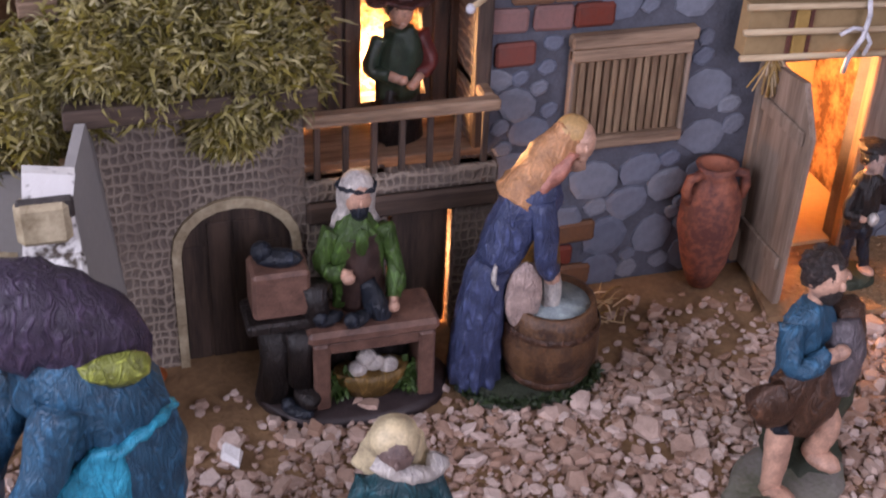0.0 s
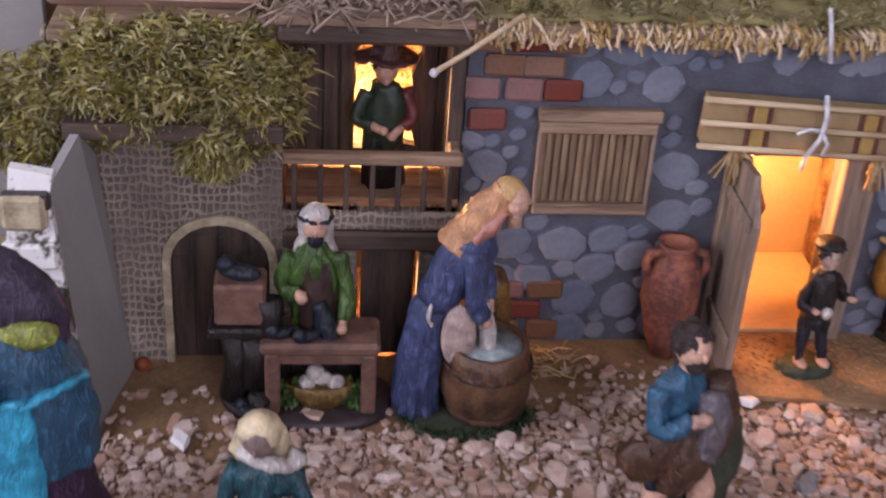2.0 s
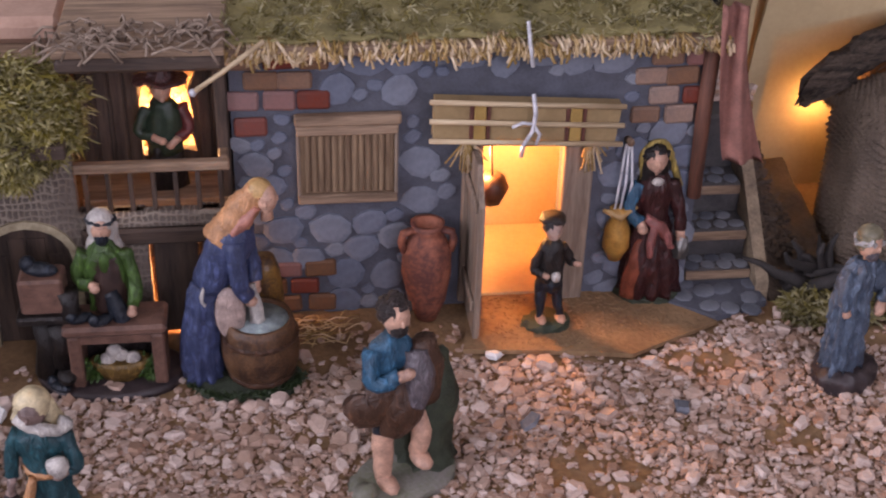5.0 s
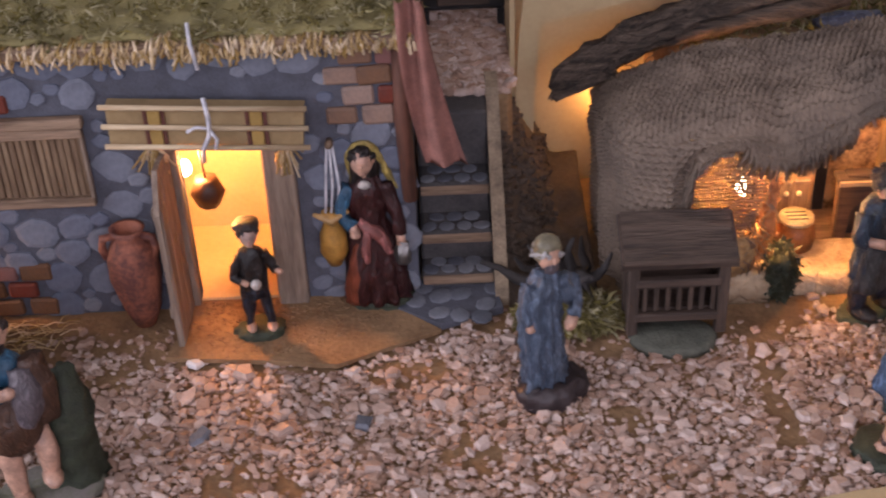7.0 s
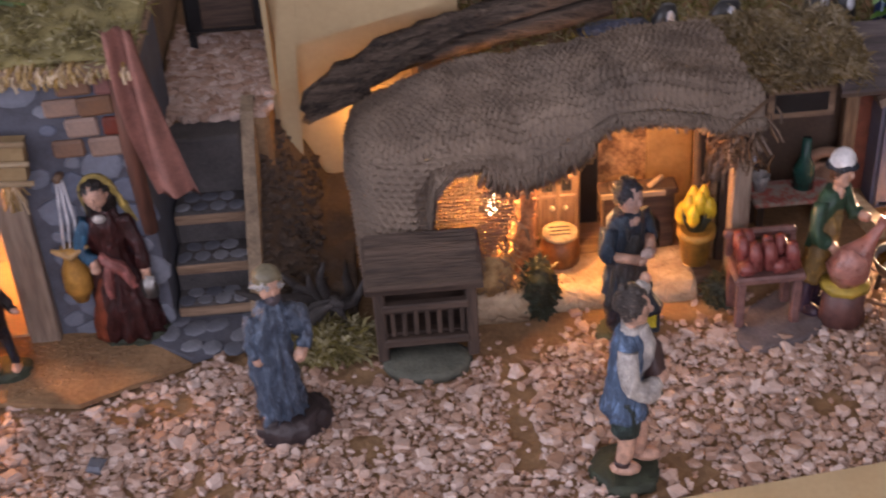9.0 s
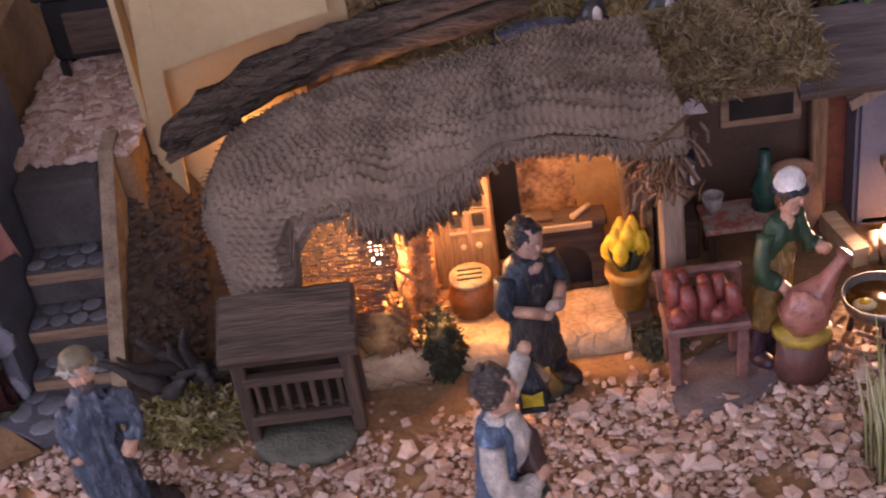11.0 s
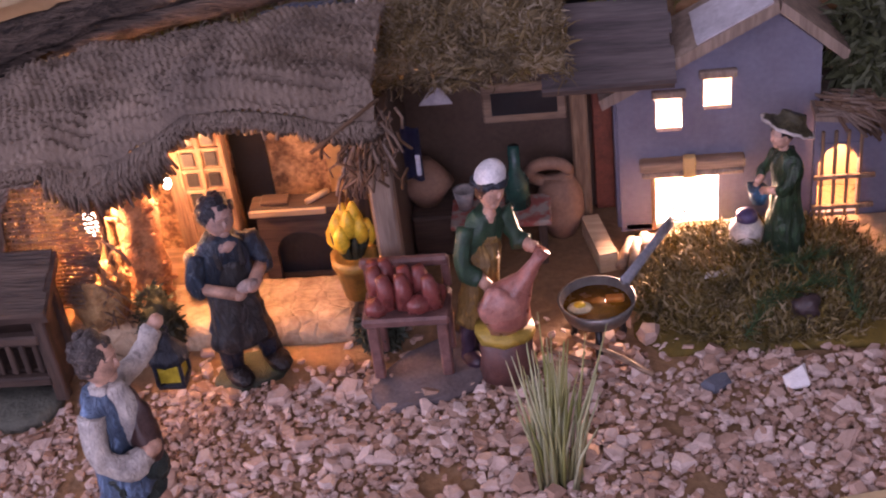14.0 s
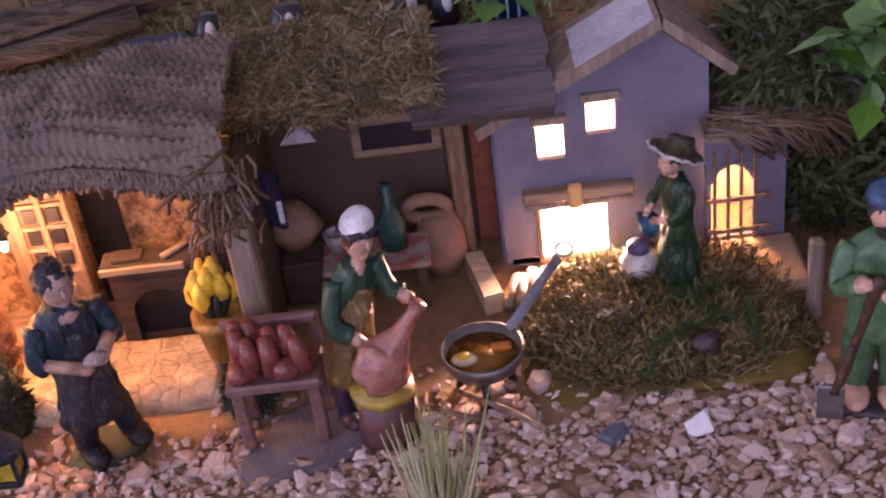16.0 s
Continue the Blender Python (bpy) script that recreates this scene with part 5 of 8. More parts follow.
hc.sheet(lambda u, v: (81.6 + 1.1 * u, 3.2 + 0.2 * math.sin(u * 6), 12.2 - 3.6 * v), 8, 12, 0.05)
hc.use(paint(0.6, 0.62, 0.7)).box(82.3, 82.6, 2.9, 3.05, 9.0, 10.4, 0.05)
thing("dark_cloth", hc, "dark blue sheet with a white strip hanging by the post", "cloth")

# ---- blue house ----
blue = thing("blue_house", None, "blue-washed toy house with brightly lit doorway", "house", base=(101, 11, 0))


def holed(b, x0, x1, top, holes, y0, y1):
    """A wall with a sloping top and openings, column by column. top: points of its upper line."""
    cuts = sorted({x0, x1, *[p[0] for p in top if x0 < p[0] < x1], *[h[0] for h in holes], *[h[1] for h in holes]})
    for a, c in zip(cuts, cuts[1:]):
        z = 0.0
        za, zc = (float(np.interp(q, [p[0] for p in top], [p[1] for p in top])) for q in (a, c))
        for h in sorted((h for h in holes if h[0] <= a and h[1] >= c), key=lambda h: h[2]):
            if h[2] > z:
                b.slab([(a, z), (c, z), (c, h[2]), (a, h[2])], y0, y1)
            z = h[3]
        b.slab([(a, z), (c, z), (c, zc), (a, za)], y0, y1)
    return b


HOLESB = [(96.8, 100.8, 0.0, 4.5), (96.95, 98.55, 7.4, 9.75), (99.9, 101.6, 8.75, 10.95)]
bw = part("front_wall", holed(B(BLUEWALL), 94.5, 107.0, [(94.5, 9.9), (104.2, 15.0), (107.0, 12.6)], HOLESB, 9.0, 9.5), blue, "blue-grey washed front wall")
bm = bmesh.new()
bm.from_mesh(bw.data)
bmesh.ops.remove_doubles(bm, verts=bm.verts, dist=0.0001)
bm.to_mesh(bw.data)
bm.free()
part("side_wall", B(BLUEWALL).box(94.3, 94.8, 9.5, 13.6, 0, 9.8), blue)
part("side_wall", B(BLUEWALL).box(106.5, 107.0, 9.5, 13.6, 0, 12.4), blue)
part("back_wall", B(CARD).box(94.8, 106.5, 13.2, 13.6, 0, 12.5), blue)
# white floor added as a reflector for the glare in the doorway
part("inner_floor", B(PLASTER).box(94.8, 106.5, 9.0, 13.2, 0.1, 0.6), blue)
part("roof", B(GREYWOOD).slab([(93.6, 9.6), (104.3, 15.3), (104.2, 16.0), (93.4, 10.3)], 8.2, 14.0), blue, "pale weathered roof board")
part("roof", B(GREYWOOD).slab([(104.3, 15.3), (108.3, 11.8), (108.5, 12.5), (104.4, 16.0)], 8.2, 14.0), blue)
part("roof_sheet", B(mat("foil", (0.6, 0.58, 0.62), 0.4, (0.35, 0.33, 0.36), 60, 300, 0.5, metal=0.5)).slab([(99.5, 13.45), (104.0, 15.8), (103.9, 15.95), (99.4, 13.6)], 8.4, 13.0), blue, "crinkled silvery sheet on the roof")
li = part("lintel", B(BROWNWOODX).box(95.8, 102.4, 8.1, 9.0, 4.9, 5.6, 0.1), blue, "pale wooden lintel over the doorway")
part("lintel_strip", B(GREYWOOD).box(95.9, 102.3, 7.9, 8.2, 4.6, 4.95, 0.08), li)
part("lintel_tie", B(STRAW).box(98.5, 99.3, 7.8, 8.3, 4.5, 6.1, 0.1), li)
for x0, x1, z in ((96.7, 98.8, 9.9), (99.6, 101.9, 11.1)):
    part("window_board", B(GREYWOOD).box(x0, x1, 8.5, 9.0, z, z + 0.5, 0.08), blue)
part("door_frame", B(BROWNWOOD).box(96.5, 96.8, 8.8, 9.6, 0.1, 4.6, 0.05), blue)
an = part("annex_wall", holed(B(BLUEWALL), 106.6, 111.3, [(106.6, 8.2), (111.3, 7.6)], [(106.9, 109.4, 1.2, 6.3)], 8.0, 8.5), blue, "small blue annex with a barred window")
part("annex_side", B(BLUEWALL).box(110.9, 111.4, 8.5, 13.6, 0, 7.5), blue)
part("annex_back", B(CARD).box(106.6, 111.3, 13.0, 13.4, 0, 8), blue)
part("annex_arch", B(BLUEWALL).slab([(106.9, 6.35), (106.9, 5.0), (107.4, 5.9), (108.15, 6.25), (108.9, 5.9), (109.4, 5.0), (109.4, 6.35)], 7.9, 8.3), blue)
for i in range(4):
    part("bar", B(BROWNWOOD).box(106.95 + i * 0.78, 107.15 + i * 0.78, 7.5, 7.75, 0.9, 7.4, 0.05), blue)
for z in (1.9, 4.1):
    part("cross_bar", B(BROWNWOOD).box(106.5, 110.3, 7.2, 7.5, z, z + 0.28, 0.05), blue)
part("annex_roof", B(GREYWOOD).slab([(106.4, 8.5), (111.6, 7.8), (111.6, 8.2), (106.4, 8.9)], 7.0, 13.6), blue)
tw = B(MATS["dry_twig"])
for _ in range(150):
    x, y = R.uniform(106.3, 112), R.uniform(6.4, 9)
    a = R.gauss(-0.25, 0.3)
    ln = R.uniform(1.5, 4.5)
    tw.sweep([(x, y, 9.2 + R.random() * 0.5), (x + math.cos(a) * ln / 2, y - 0.4, 9.3 + R.random() * 0.3), (x + math.cos(a) * ln, y - 0.9, 8.4 + math.sin(a) * ln * 0.4)], R.uniform(0.06, 0.13), 4)
tagged(part("twig_roof", tw, blue, "brown twigs laid over the annex"), kind="stuff")
thing("porch_slab", B(mat("porch_stone", (0.4, 0.3, 0.2), 0.85, (0.25, 0.17, 0.1), 50, 300, 0.5)).box(105.6, 111.8, 2.6, 7.9, 0, 1.2, 0.3), "tan stone porch before the barred window", "slab")


# moss mound
def mound_z(x, y):
    return max(0.0, 2.0 * math.exp(-((x - 103) / 7.0) ** 4 - ((y - 1.5) / 5.9) ** 4)) + 0.35 * noise.noise((x * 0.5, y * 0.5, 9))


ms = B(mat("dark_moss", (0.245, 0.17, 0.047), 0.9, (0.07, 0.058, 0.018), 40, 300, 0.2, rand=-0.6))
ms.sheet(lambda u, v: (94.6 + 16.6 * u, -4.6 + 13.2 * v, mound_z(94.6 + 16.6 * u, -4.6 + 13.2 * v) - 0.15), 50, 40, 0.4)


def mound_pt():
    while True:
        x, y = R.uniform(94.8, 111), R.uniform(-4.4, 8.3)
        if ((x - 103) / 8.4) ** 2 + ((y - 1.8) / 6.6) ** 2 < 1 + 0.3 * noise.noise((x, y, 0)):
            return (x, y, mound_z(x, y) - 0.1), (0, -0.2, 1)


tufts(ms, 12500, mound_pt, 0.9, 0.06, 0.1, 0.6)
thing("moss_mound", ms, "low mound of dark green and brown moss", "moss", kind="stuff")
for cx, cy, tilt in ((103.5, -2.0, 0.3), (105.0, -0.6, 2.4), (101.9, -3.2, 0.9), (107.2, -2.2, 1.6), (104.2, 0.9, 0.1)):
    pn = B(paint(0.05, 0.1, 0.03))
    d = Vector((math.cos(tilt), math.sin(tilt), 0.15))
    for i in range(90):
        p = Vector((cx, cy, mound_z(cx, cy) + 0.55)) + d * (i * 0.045 - 1.9)
        q = Vector((R.gauss(0, 1), R.gauss(0, 1), R.gauss(0.35, 0.8))).normalized() * R.uniform(0.6, 1.0) + d * 0.45
        pn.sweep([p, p + q], [0.035, 0.015], 3)
    thing("pine_sprig", pn, "green pine sprig lying on the moss", "sprig", "sprigs on the mound")
thing("pine_cone", B(paint(0.05, 0.03, 0.03)).blob(104.6, -2.6, 1.8, 0.9, 0.8, 0.8, 12, 0.5), "small dark cone on the moss", "cone")
thing("paper_scrap", B(WHITESTONE).slab([(99.0, 0.3), (100.6, 0.6), (100.1, 1.1), (99.2, 0.9)], 2.05, 2.12, "z"), "torn white paper scrap on the moss", "paper")
wj = thing("round_jar", None, "round white jar with a dark lid", "jar", base=(102, 5.1, 1.2))
part("body", B(paint(0.62, 0.56, 0.48)).loft([(102, 5.1, 1.0, 0.6, 0.6), (102, 5.1, 1.5, 1.05, 1.0), (102, 5.1, 2.2, 1.1, 1.05), (102, 5.1, 2.85, 0.7, 0.7)], 16), wj)
part("lid", B(paint(0.07, 0.05, 0.12)).loft([(102, 5.1, 2.78, 0.7, 0.7), (102, 5.1, 3.25, 0.65, 0.65), (102, 5.1, 3.5, 0.35, 0.35)], 14), wj)
wj.matrix_basis = cm(102, 4.3, 1.9)
thing("wood_block", B(PALEWOOD).slab([(91.9, 8.8), (93.0, 8.9), (94.0, 4.4), (92.9, 4.1)], 0.2, 1.6, "z"), "pale tan wooden block on the ground", "block")
for i, (ax, ay, bx, by) in enumerate(((94.2, 4.0, 95.0, 6.8), (95.0, 3.6, 95.4, 6.6), (95.8, 4.4, 95.9, 7.2), (95.2, 4.8, 96.6, 6.6), (89.3, -4.2, 92.0, -5.6), (91.0, -3.6, 94.4, -5.8), (92.8, -4.6, 95.4, -6.9))):
    thing("firewood", B(BROWNWOODX).sweep([(ax, ay, 0.7 + 0.25 * (i % 3)), ((ax + bx) / 2, (ay + by) / 2, 0.85 + 0.2 * (i % 2)), (bx, by, 0.8)], 0.38 if i < 4 else 0.16, 7, wob=0.3), "thin split stick of brown firewood", "firewood", "firewood")
pan = thing("frying_pan", None, "dark steel pan with orange stew over sticks", "pan", base=(92.5, -2.6, 0))
part("bowl", B(STEEL).loft([(92.5, -2.7, 1.9, 1.3, 1.3), (92.5, -2.7, 2.3, 1.95, 1.95), (92.5, -2.7, 3.3, 2.3, 2.3), (92.5, -2.7, 3.35, 2.15, 2.15), (92.5, -2.7, 2.5, 1.85, 1.85)], 24), pan)
part("stew", B(paint(0.3, 0.13, 0.012, 0.25)).loft([(92.5, -2.7, 2.5, 1.85, 1.85), (92.5, -2.7, 2.85, 1.98, 1.98)], 20), pan)
part("egg", B(paint(0.8, 0.66, 0.38)).blob(91.5, -3.1, 2.95, 0.75, 0.6, 0.25, 10), pan)
part("yolk", B(YEL).blob(91.5, -3.1, 3.15, 0.38, 0.34, 0.2, 8), pan)
part("carrot", B(paint(0.6, 0.2, 0.02)).box(93.0, 94.1, -2.6, -2.0, 2.75, 3.1, 0.1), pan)
part("handle", B(paint(0.3, 0.31, 0.34)).sweep([(94.1, -1.4, 3.3), (94.8, -0.5, 3.6), (96.0, 1.2, 4.1), (97.3, 3.0, 4.6)], [0.45, 0.38, 0.36, 0.42], 8, 0.35), pan)
part("ring", B(STEEL).sweep([(97.7 + 0.5 * math.cos(a), 3.5 + 0.4 * math.sin(a), 4.75 + 0.2 * math.sin(a)) for a in [i * math.pi / 6 for i in range(13)]], 0.1, 6), pan)
for a in (0.5, 2.6, 4.7):
    part("foot", B(BLACK).sweep([(92.5 + 1.4 * math.cos(a), -2.7 + 1.4 * math.sin(a), 2.2), (92.5 + 1.7 * math.cos(a), -2.7 + 1.7 * math.sin(a), 0.1)], 0.22, 6), pan)

# ornamental grass
gs = B(mat("pale_grass", (0.36, 0.35, 0.17), 0.7, (0.22, 0.23, 0.08), 40, 300, 0.1, rand=-0.3))
for _ in range(110):
    a, rr = R.uniform(0, 6.28), abs(R.gauss(0, 0.6))
    x, y = 89.9 + math.cos(a) * rr, -14.4 + math.sin(a) * rr
    h = R.uniform(4.5, 9.8)
    lx, ly = (x - 89.9) * R.uniform(0.3, 1.3) + R.gauss(0, 0.5), (y + 14.4) * 0.6 + R.gauss(0, 0.5)
    gs.sweep([(x, y, 0), (x + lx * 0.3, y + ly * 0.3, h * 0.5), (x + lx, y + ly, h)], [0.11, 0.1, 0.02], 4, 0.4)
thing("grass_clump", gs, "clump of upright pale green grass blades", "grass", kind="stuff")

# planting and clutter behind the roofs
LEAF = mat("leaf", (0.09, 0.2, 0.035), 0.5, (0.05, 0.12, 0.02), 40, 300, 0.2, rand=-0.3)


def leaf(b, p, d, ln, w):
    p, d = Vector(p), Vector(d).normalized()
    s = d.cross(Vector((0.2, 0.3, 1))).normalized() * w
    up = s.cross(d).normalized() * ln * 0.08
    q, e = p + d * ln * 0.45, p + d * ln
    b.put([p, q - s + up, q, q + s + up, e], [(0, 1, 2), (0, 2, 3), (1, 4, 2), (2, 4, 3)])


for cx, cy, cz, n, sp in ((113.6, 1.5, 17.0, 26, 2.2), (96.4, 13.5, 17.6, 20, 1.8)):
    pb = B(LEAF)
    pb.sweep([(cx + 4, cy + 14, 12), (cx + 2.5, cy + 8, cz + 1.5), (cx, cy, cz)], [0.2, 0.15, 0.08], 6)
    for _ in range(n):
        d = (R.gauss(0, 1), R.gauss(0, 1) - 0.4, R.gauss(-0.2, 0.5))
        leaf(pb, (cx + R.gauss(0, sp * 0.6), cy + R.gauss(0, sp * 0.4), cz + R.gauss(0, sp * 0.6)), d, R.uniform(2.4, 3.8), R.uniform(0.7, 1.1))
    thing("leafy_plant", pb, "bright green leafy houseplant behind the houses", "plant", "houseplants")
for cx, cy, cz, n in ((24.0, 7.6, 24.2, 12), (28.5, 8.0, 24.2, 12)):
    pb = B(LEAF)
    pb.sweep([(cx - 3, cy, cz - 0.8), (cx, cy + 0.4, cz - 0.2), (cx + 3, cy, cz - 0.6)], 0.1, 5)
    for _ in range(n):
        leaf(pb, (cx + R.gauss(0, 2.0), cy + R.gauss(0, 0.6), cz + R.uniform(-0.3, 0.4)), (R.gauss(0, 1), R.gauss(-0.3, 0.4), R.uniform(-0.1, 0.3)), R.uniform(1.8, 3.0), R.uniform(0.5, 0.9))
    thing("leaf_sprig", pb, "bright green leafy sprig lying on the roof moss", "sprig", "sprigs on the stone roof")
bs = B(mat("dark_foliage", (0.075, 0.085, 0.03), 0.8, (0.03, 0.034, 0.014), 40, 300, 0.2, rand=-0.5))
for cx, cy, cz, rx, ry, rz in ((116, 12, 4, 5, 4, 6), (112.5, 11, 11.5, 4.5, 3.5, 4), (121, 8, 6, 5, 5, 7), (117, 18, 14, 9, 4, 6)):
    bs.blob(cx, cy, cz, rx * 0.85, ry * 0.85, rz * 0.85, 14, 0.5, cx)
    tufts(bs, 1500, lambda: ((lambda d: ((cx + d.x * rx, cy + d.y * ry, cz + d.z * rz), d))(Vector((R.gauss(0, 1), R.gauss(0, 1) - 0.6, R.gauss(0, 1))).normalized())), 1.5, 0.14)
thing("hedge", bs, "dark green tangled foliage behind the blue house", "hedge", kind="stuff")
fen = thing("fence_post", B(GREYWOOD).box(110.9, 111.7, 0.6, 1.4, 0, 5.2, 0.15), "short grey wooden fence post", "post")

# upper terrace at the back with its clutter
thing("back_terrace", B(SOIL).box(58, 125, 15.2, 66, 0, 13.6, 0.5), "earth terrace behind the stalls", "terrace", kind="structure")
thing("back_terrace", B(SOIL).box(-60, 37.5, 16.5, 66, 0, 18.5, 0.5), "earth terrace behind the houses", "terrace", kind="structure")
ms = B(DRYMOSS)
tufts(ms, 3500, lambda: ((R.uniform(60, 120), R.uniform(14.6, 26), 13.6), (0, -0.2, 1)), 1.4, 0.1, 0.2, 0.4)
tufts(ms, 2500, lambda: ((R.uniform(-40, 37), R.uniform(16.2, 30), 18.5), (0, -0.2, 1)), 1.4, 0.1, 0.2, 0.4)
thing("terrace_moss", ms, "dry moss scattered on the upper terraces", "moss", kind="stuff")
thing("log_cloth", B(crease(paint(0.1, 0.115, 0.17))).blob(74.6, 16.2, 14.2, 3.0, 1.2, 0.8, 16, 0.4), "blue-grey cloth bundle on the terrace", "cloth")
# plain lumps in place of dark figures in black and white clothes
for cx, w, h, m in ((78.2, 1.3, 2.6, BLACK), (83.0, 1.7, 2.6, BLACK), (90.3, 1.2, 3.6, BLACK), (92.4, 1.1, 3.0, BLACK)):
    b = B(m).loft([(cx, 15.6, 13.7, w, 0.9), (cx, 15.6, 13.7 + h * 0.5, w * 0.8, 0.8), (cx + 0.2, 15.4, 13.7 + h, w * 0.45, 0.5)], 12, 5, 0.15)
    b.use(paint(0.6, 0.6, 0.62)).blob(cx + 0.3, 14.9, 14.6 + h * 0.3, 0.35, 0.2, 0.7, 8)
    thing("black_sack", b, "black lump with a white patch on the terrace", "sack", "sacks on the terrace")
b = B(paint(0.03, 0.06, 0.2))
b.sheet(lambda u, v: (94.4 + 3.4 * u, 14.3 - 0.3 * math.sin(u * 20), 17.8 - 3.6 * v), 30, 8, 0.05)
b.use(paint(0.35, 0.5, 0.6))
for i in range(5):
    b.box(94.8 + i * 0.65, 94.95 + i * 0.65, 13.85, 14.0, 14.4, 17.7, 0.02)
thing("striped_cloth", b, "dark blue striped cloth hanging behind the roof", "cloth")
b = B(mat("pink_stripes", (0.34, 0.2, 0.22), 0.85, (0.2, 0.1, 0.12), 60, 300, 0.3))
for i in range(7):
    b.sweep([(-6.3, 10.2 + i * 0.85, 21.9 + 0.15 * (i % 2)), (0, 10.1 + i * 0.85, 22.1), (6.4, 10.2 + i * 0.85, 21.8 + 0.15 * (i % 2))], 0.46, 8)
thing("striped_blanket", b, "dusky pink striped blanket folded on the roof", "blanket")
ov = thing("black_stove", None, "black toy stove on legs at the back", "stove", base=(43, 24, 11.9))
part("body", B(BLACK).box(39.8, 47.0, 22.6, 26, 13.6, 18.5, 0.3), ov)
part("plate", B(BLACK).box(39.4, 47.4, 22.2, 26.4, 18.5, 19.1, 0.2), ov)
part("door", B(DARKWOOD).box(41.2, 45.6, 22.3, 22.62, 14.2, 17.4, 0.1), ov)
for lx in (40.2, 46.6):
    for ly in (23, 25.6):
        part("leg", B(BLACK).box(lx - 0.3, lx + 0.3, ly - 0.3, ly + 0.3, 11.8, 13.6), ov)

# dark driftwood and moss between the stairs and the pen
dw = B(mat("burnt_wood", (0.05, 0.042, 0.04), 0.85, (0.02, 0.017, 0.016), 60, 400, 0.5))
for k in range(15):
    p = Vector((49.8 + R.gauss(0, 1.0), -0.8 + R.gauss(0, 0.8), R.uniform(0.3, 2.5)))
    d = Vector((R.gauss(0, 0.8), R.gauss(-0.1, 0.4), R.uniform(0.2, 1.2))).normalized()
    pts = [p]
    for i in range(4):
        d = (d + Vector((R.gauss(0, 0.4), R.gauss(0, 0.3), R.gauss(0, 0.25)))).normalized()
        pts.append(pts[-1] + d * R.uniform(1.0, 1.7))
    dw.sweep(pts, [0.6, 0.5, 0.42, 0.3, 0.12], 7, wob=0.6)
thing("driftwood", dw, "tangle of gnarled blackened roots beside the stairs", "driftwood", kind="stuff")
ms = B(DRYMOSS)
ms.blob(50, -3.5, 0.4, 3.6, 2.2, 1.4, 14, 0.4, 4.0)
tufts(ms, 1500, lambda: ((lambda d: ((50 + d.x * 3.8, -3.6 + d.y * 2.2, 0.5 + abs(d.z) * 1.6), d))(Vector((R.gauss(0, 1), R.gauss(0, 1), R.gauss(0, 1))).normalized())), 0.9, 0.09)
thing("moss_patch", ms, "patch of dark green moss by the stairs", "moss", kind="stuff")

# animal pen
PENROOF = grained("rough_brown_plank", (0.11, 0.075, 0.055), (0.035, 0.024, 0.018), "X", 45, 0.85)
for node in PENROOF.node_tree.nodes:
    if node.type == "BUMP":
        node.inputs["Strength"].default_value, node.inputs["Distance"].default_value = 1.0, 0.004
pen = thing("wooden_pen", None, "dark brown wooden crib with a barred front", "crib", base=(57.7, -5.5, 0))
part("foot_slab", B(mat("grey_green_base", (0.13, 0.13, 0.1), 0.8, (0.06, 0.065, 0.05), 60, 400, 0.6, depth=0.004)).loft([(57.6, -6.1, 0.05, 3.6, 2.3), (57.6, -6.1, 0.6, 3.5, 2.2), (57.6, -6.1, 0.8, 3.1, 1.9)], 22, 5, 0.04), pen, "grey-green painted base")
rf = part("roof", B(DARKWOOD).slab([(-6.4, 6.6), (-2.7, 8.4), (-2.7, 9.0), (-6.5, 7.2)], 53.2, 62.3, "x"), pen, "sloping dark plank roof")
for i in range(3):
    y, z = -6.55 + i * 1.27, 7.2 + i * 0.6
    part("plank", B(PENROOF).slab([(y, z - 0.1), (y + 1.35, z + 0.55), (y + 1.35, z + 0.75), (y, z + 0.15)], 53.3 + R.uniform(0, 0.3), 62.2 - R.uniform(0, 0.3), "x"), rf)
for x0 in (53.8, 60.9):
    part("post", B(DARKWOODZ).box(x0, x0 + 0.9, -6.2, -5.4, 0.6, 6.7, 0.12), pen)
    part("post", B(DARKWOODZ).box(x0, x0 + 0.9, -3.8, -3.0, 0.6, 8.2, 0.12), pen)
part("back_panel", B(DARKWOOD).box(54.0, 61.5, -3.3, -2.95, 0.8, 8.2), pen)
part("side_panel", B(DARKWOOD).box(54.0, 54.3, -5.4, -3.3, 0.8, 7.0), pen)
part("side_panel", B(DARKWOOD).box(61.2, 61.5, -5.4, -3.3, 0.8, 7.0), pen)
for z in (4.9, 1.9):
    part("rail", B(DARKWOOD).box(54.4, 61.1, -6.3, -5.6, z, z + 0.65, 0.1), pen)
for i in range(7):
    part("bar", B(DARKWOODZ).box(55.0 + i * 0.9, 55.38 + i * 0.9, -6.1, -5.75, 2.7, 4.95, 0.07), pen)
part("shelf", B(DARKWOOD).box(54.3, 61.2, -5.5, -3.3, 2.2, 2.6), pen)
pen.matrix_basis = cm(57.4, -5.6, 0) @ Matrix.Diagonal((0.9, 1, 1, 1))

# ---- figurines: plain moulded statues, each one mesh ----
def statue(name, label, x, y, yaw, make, z=0.1, size=1.0, wide=1.0, lean=0.0, cloth=0.17):
    b = Build()
    b.cloth = cloth
    b.t = Matrix(((size * wide, 0, lean, 0), (0, size * wide, 0, 0), (0, 0, size, 0), (0, 0, 0, 1)))
    make(b)
    return thing(name, b, label, "figurine", "moulded figurines", at=cm(x, y, z, yaw))


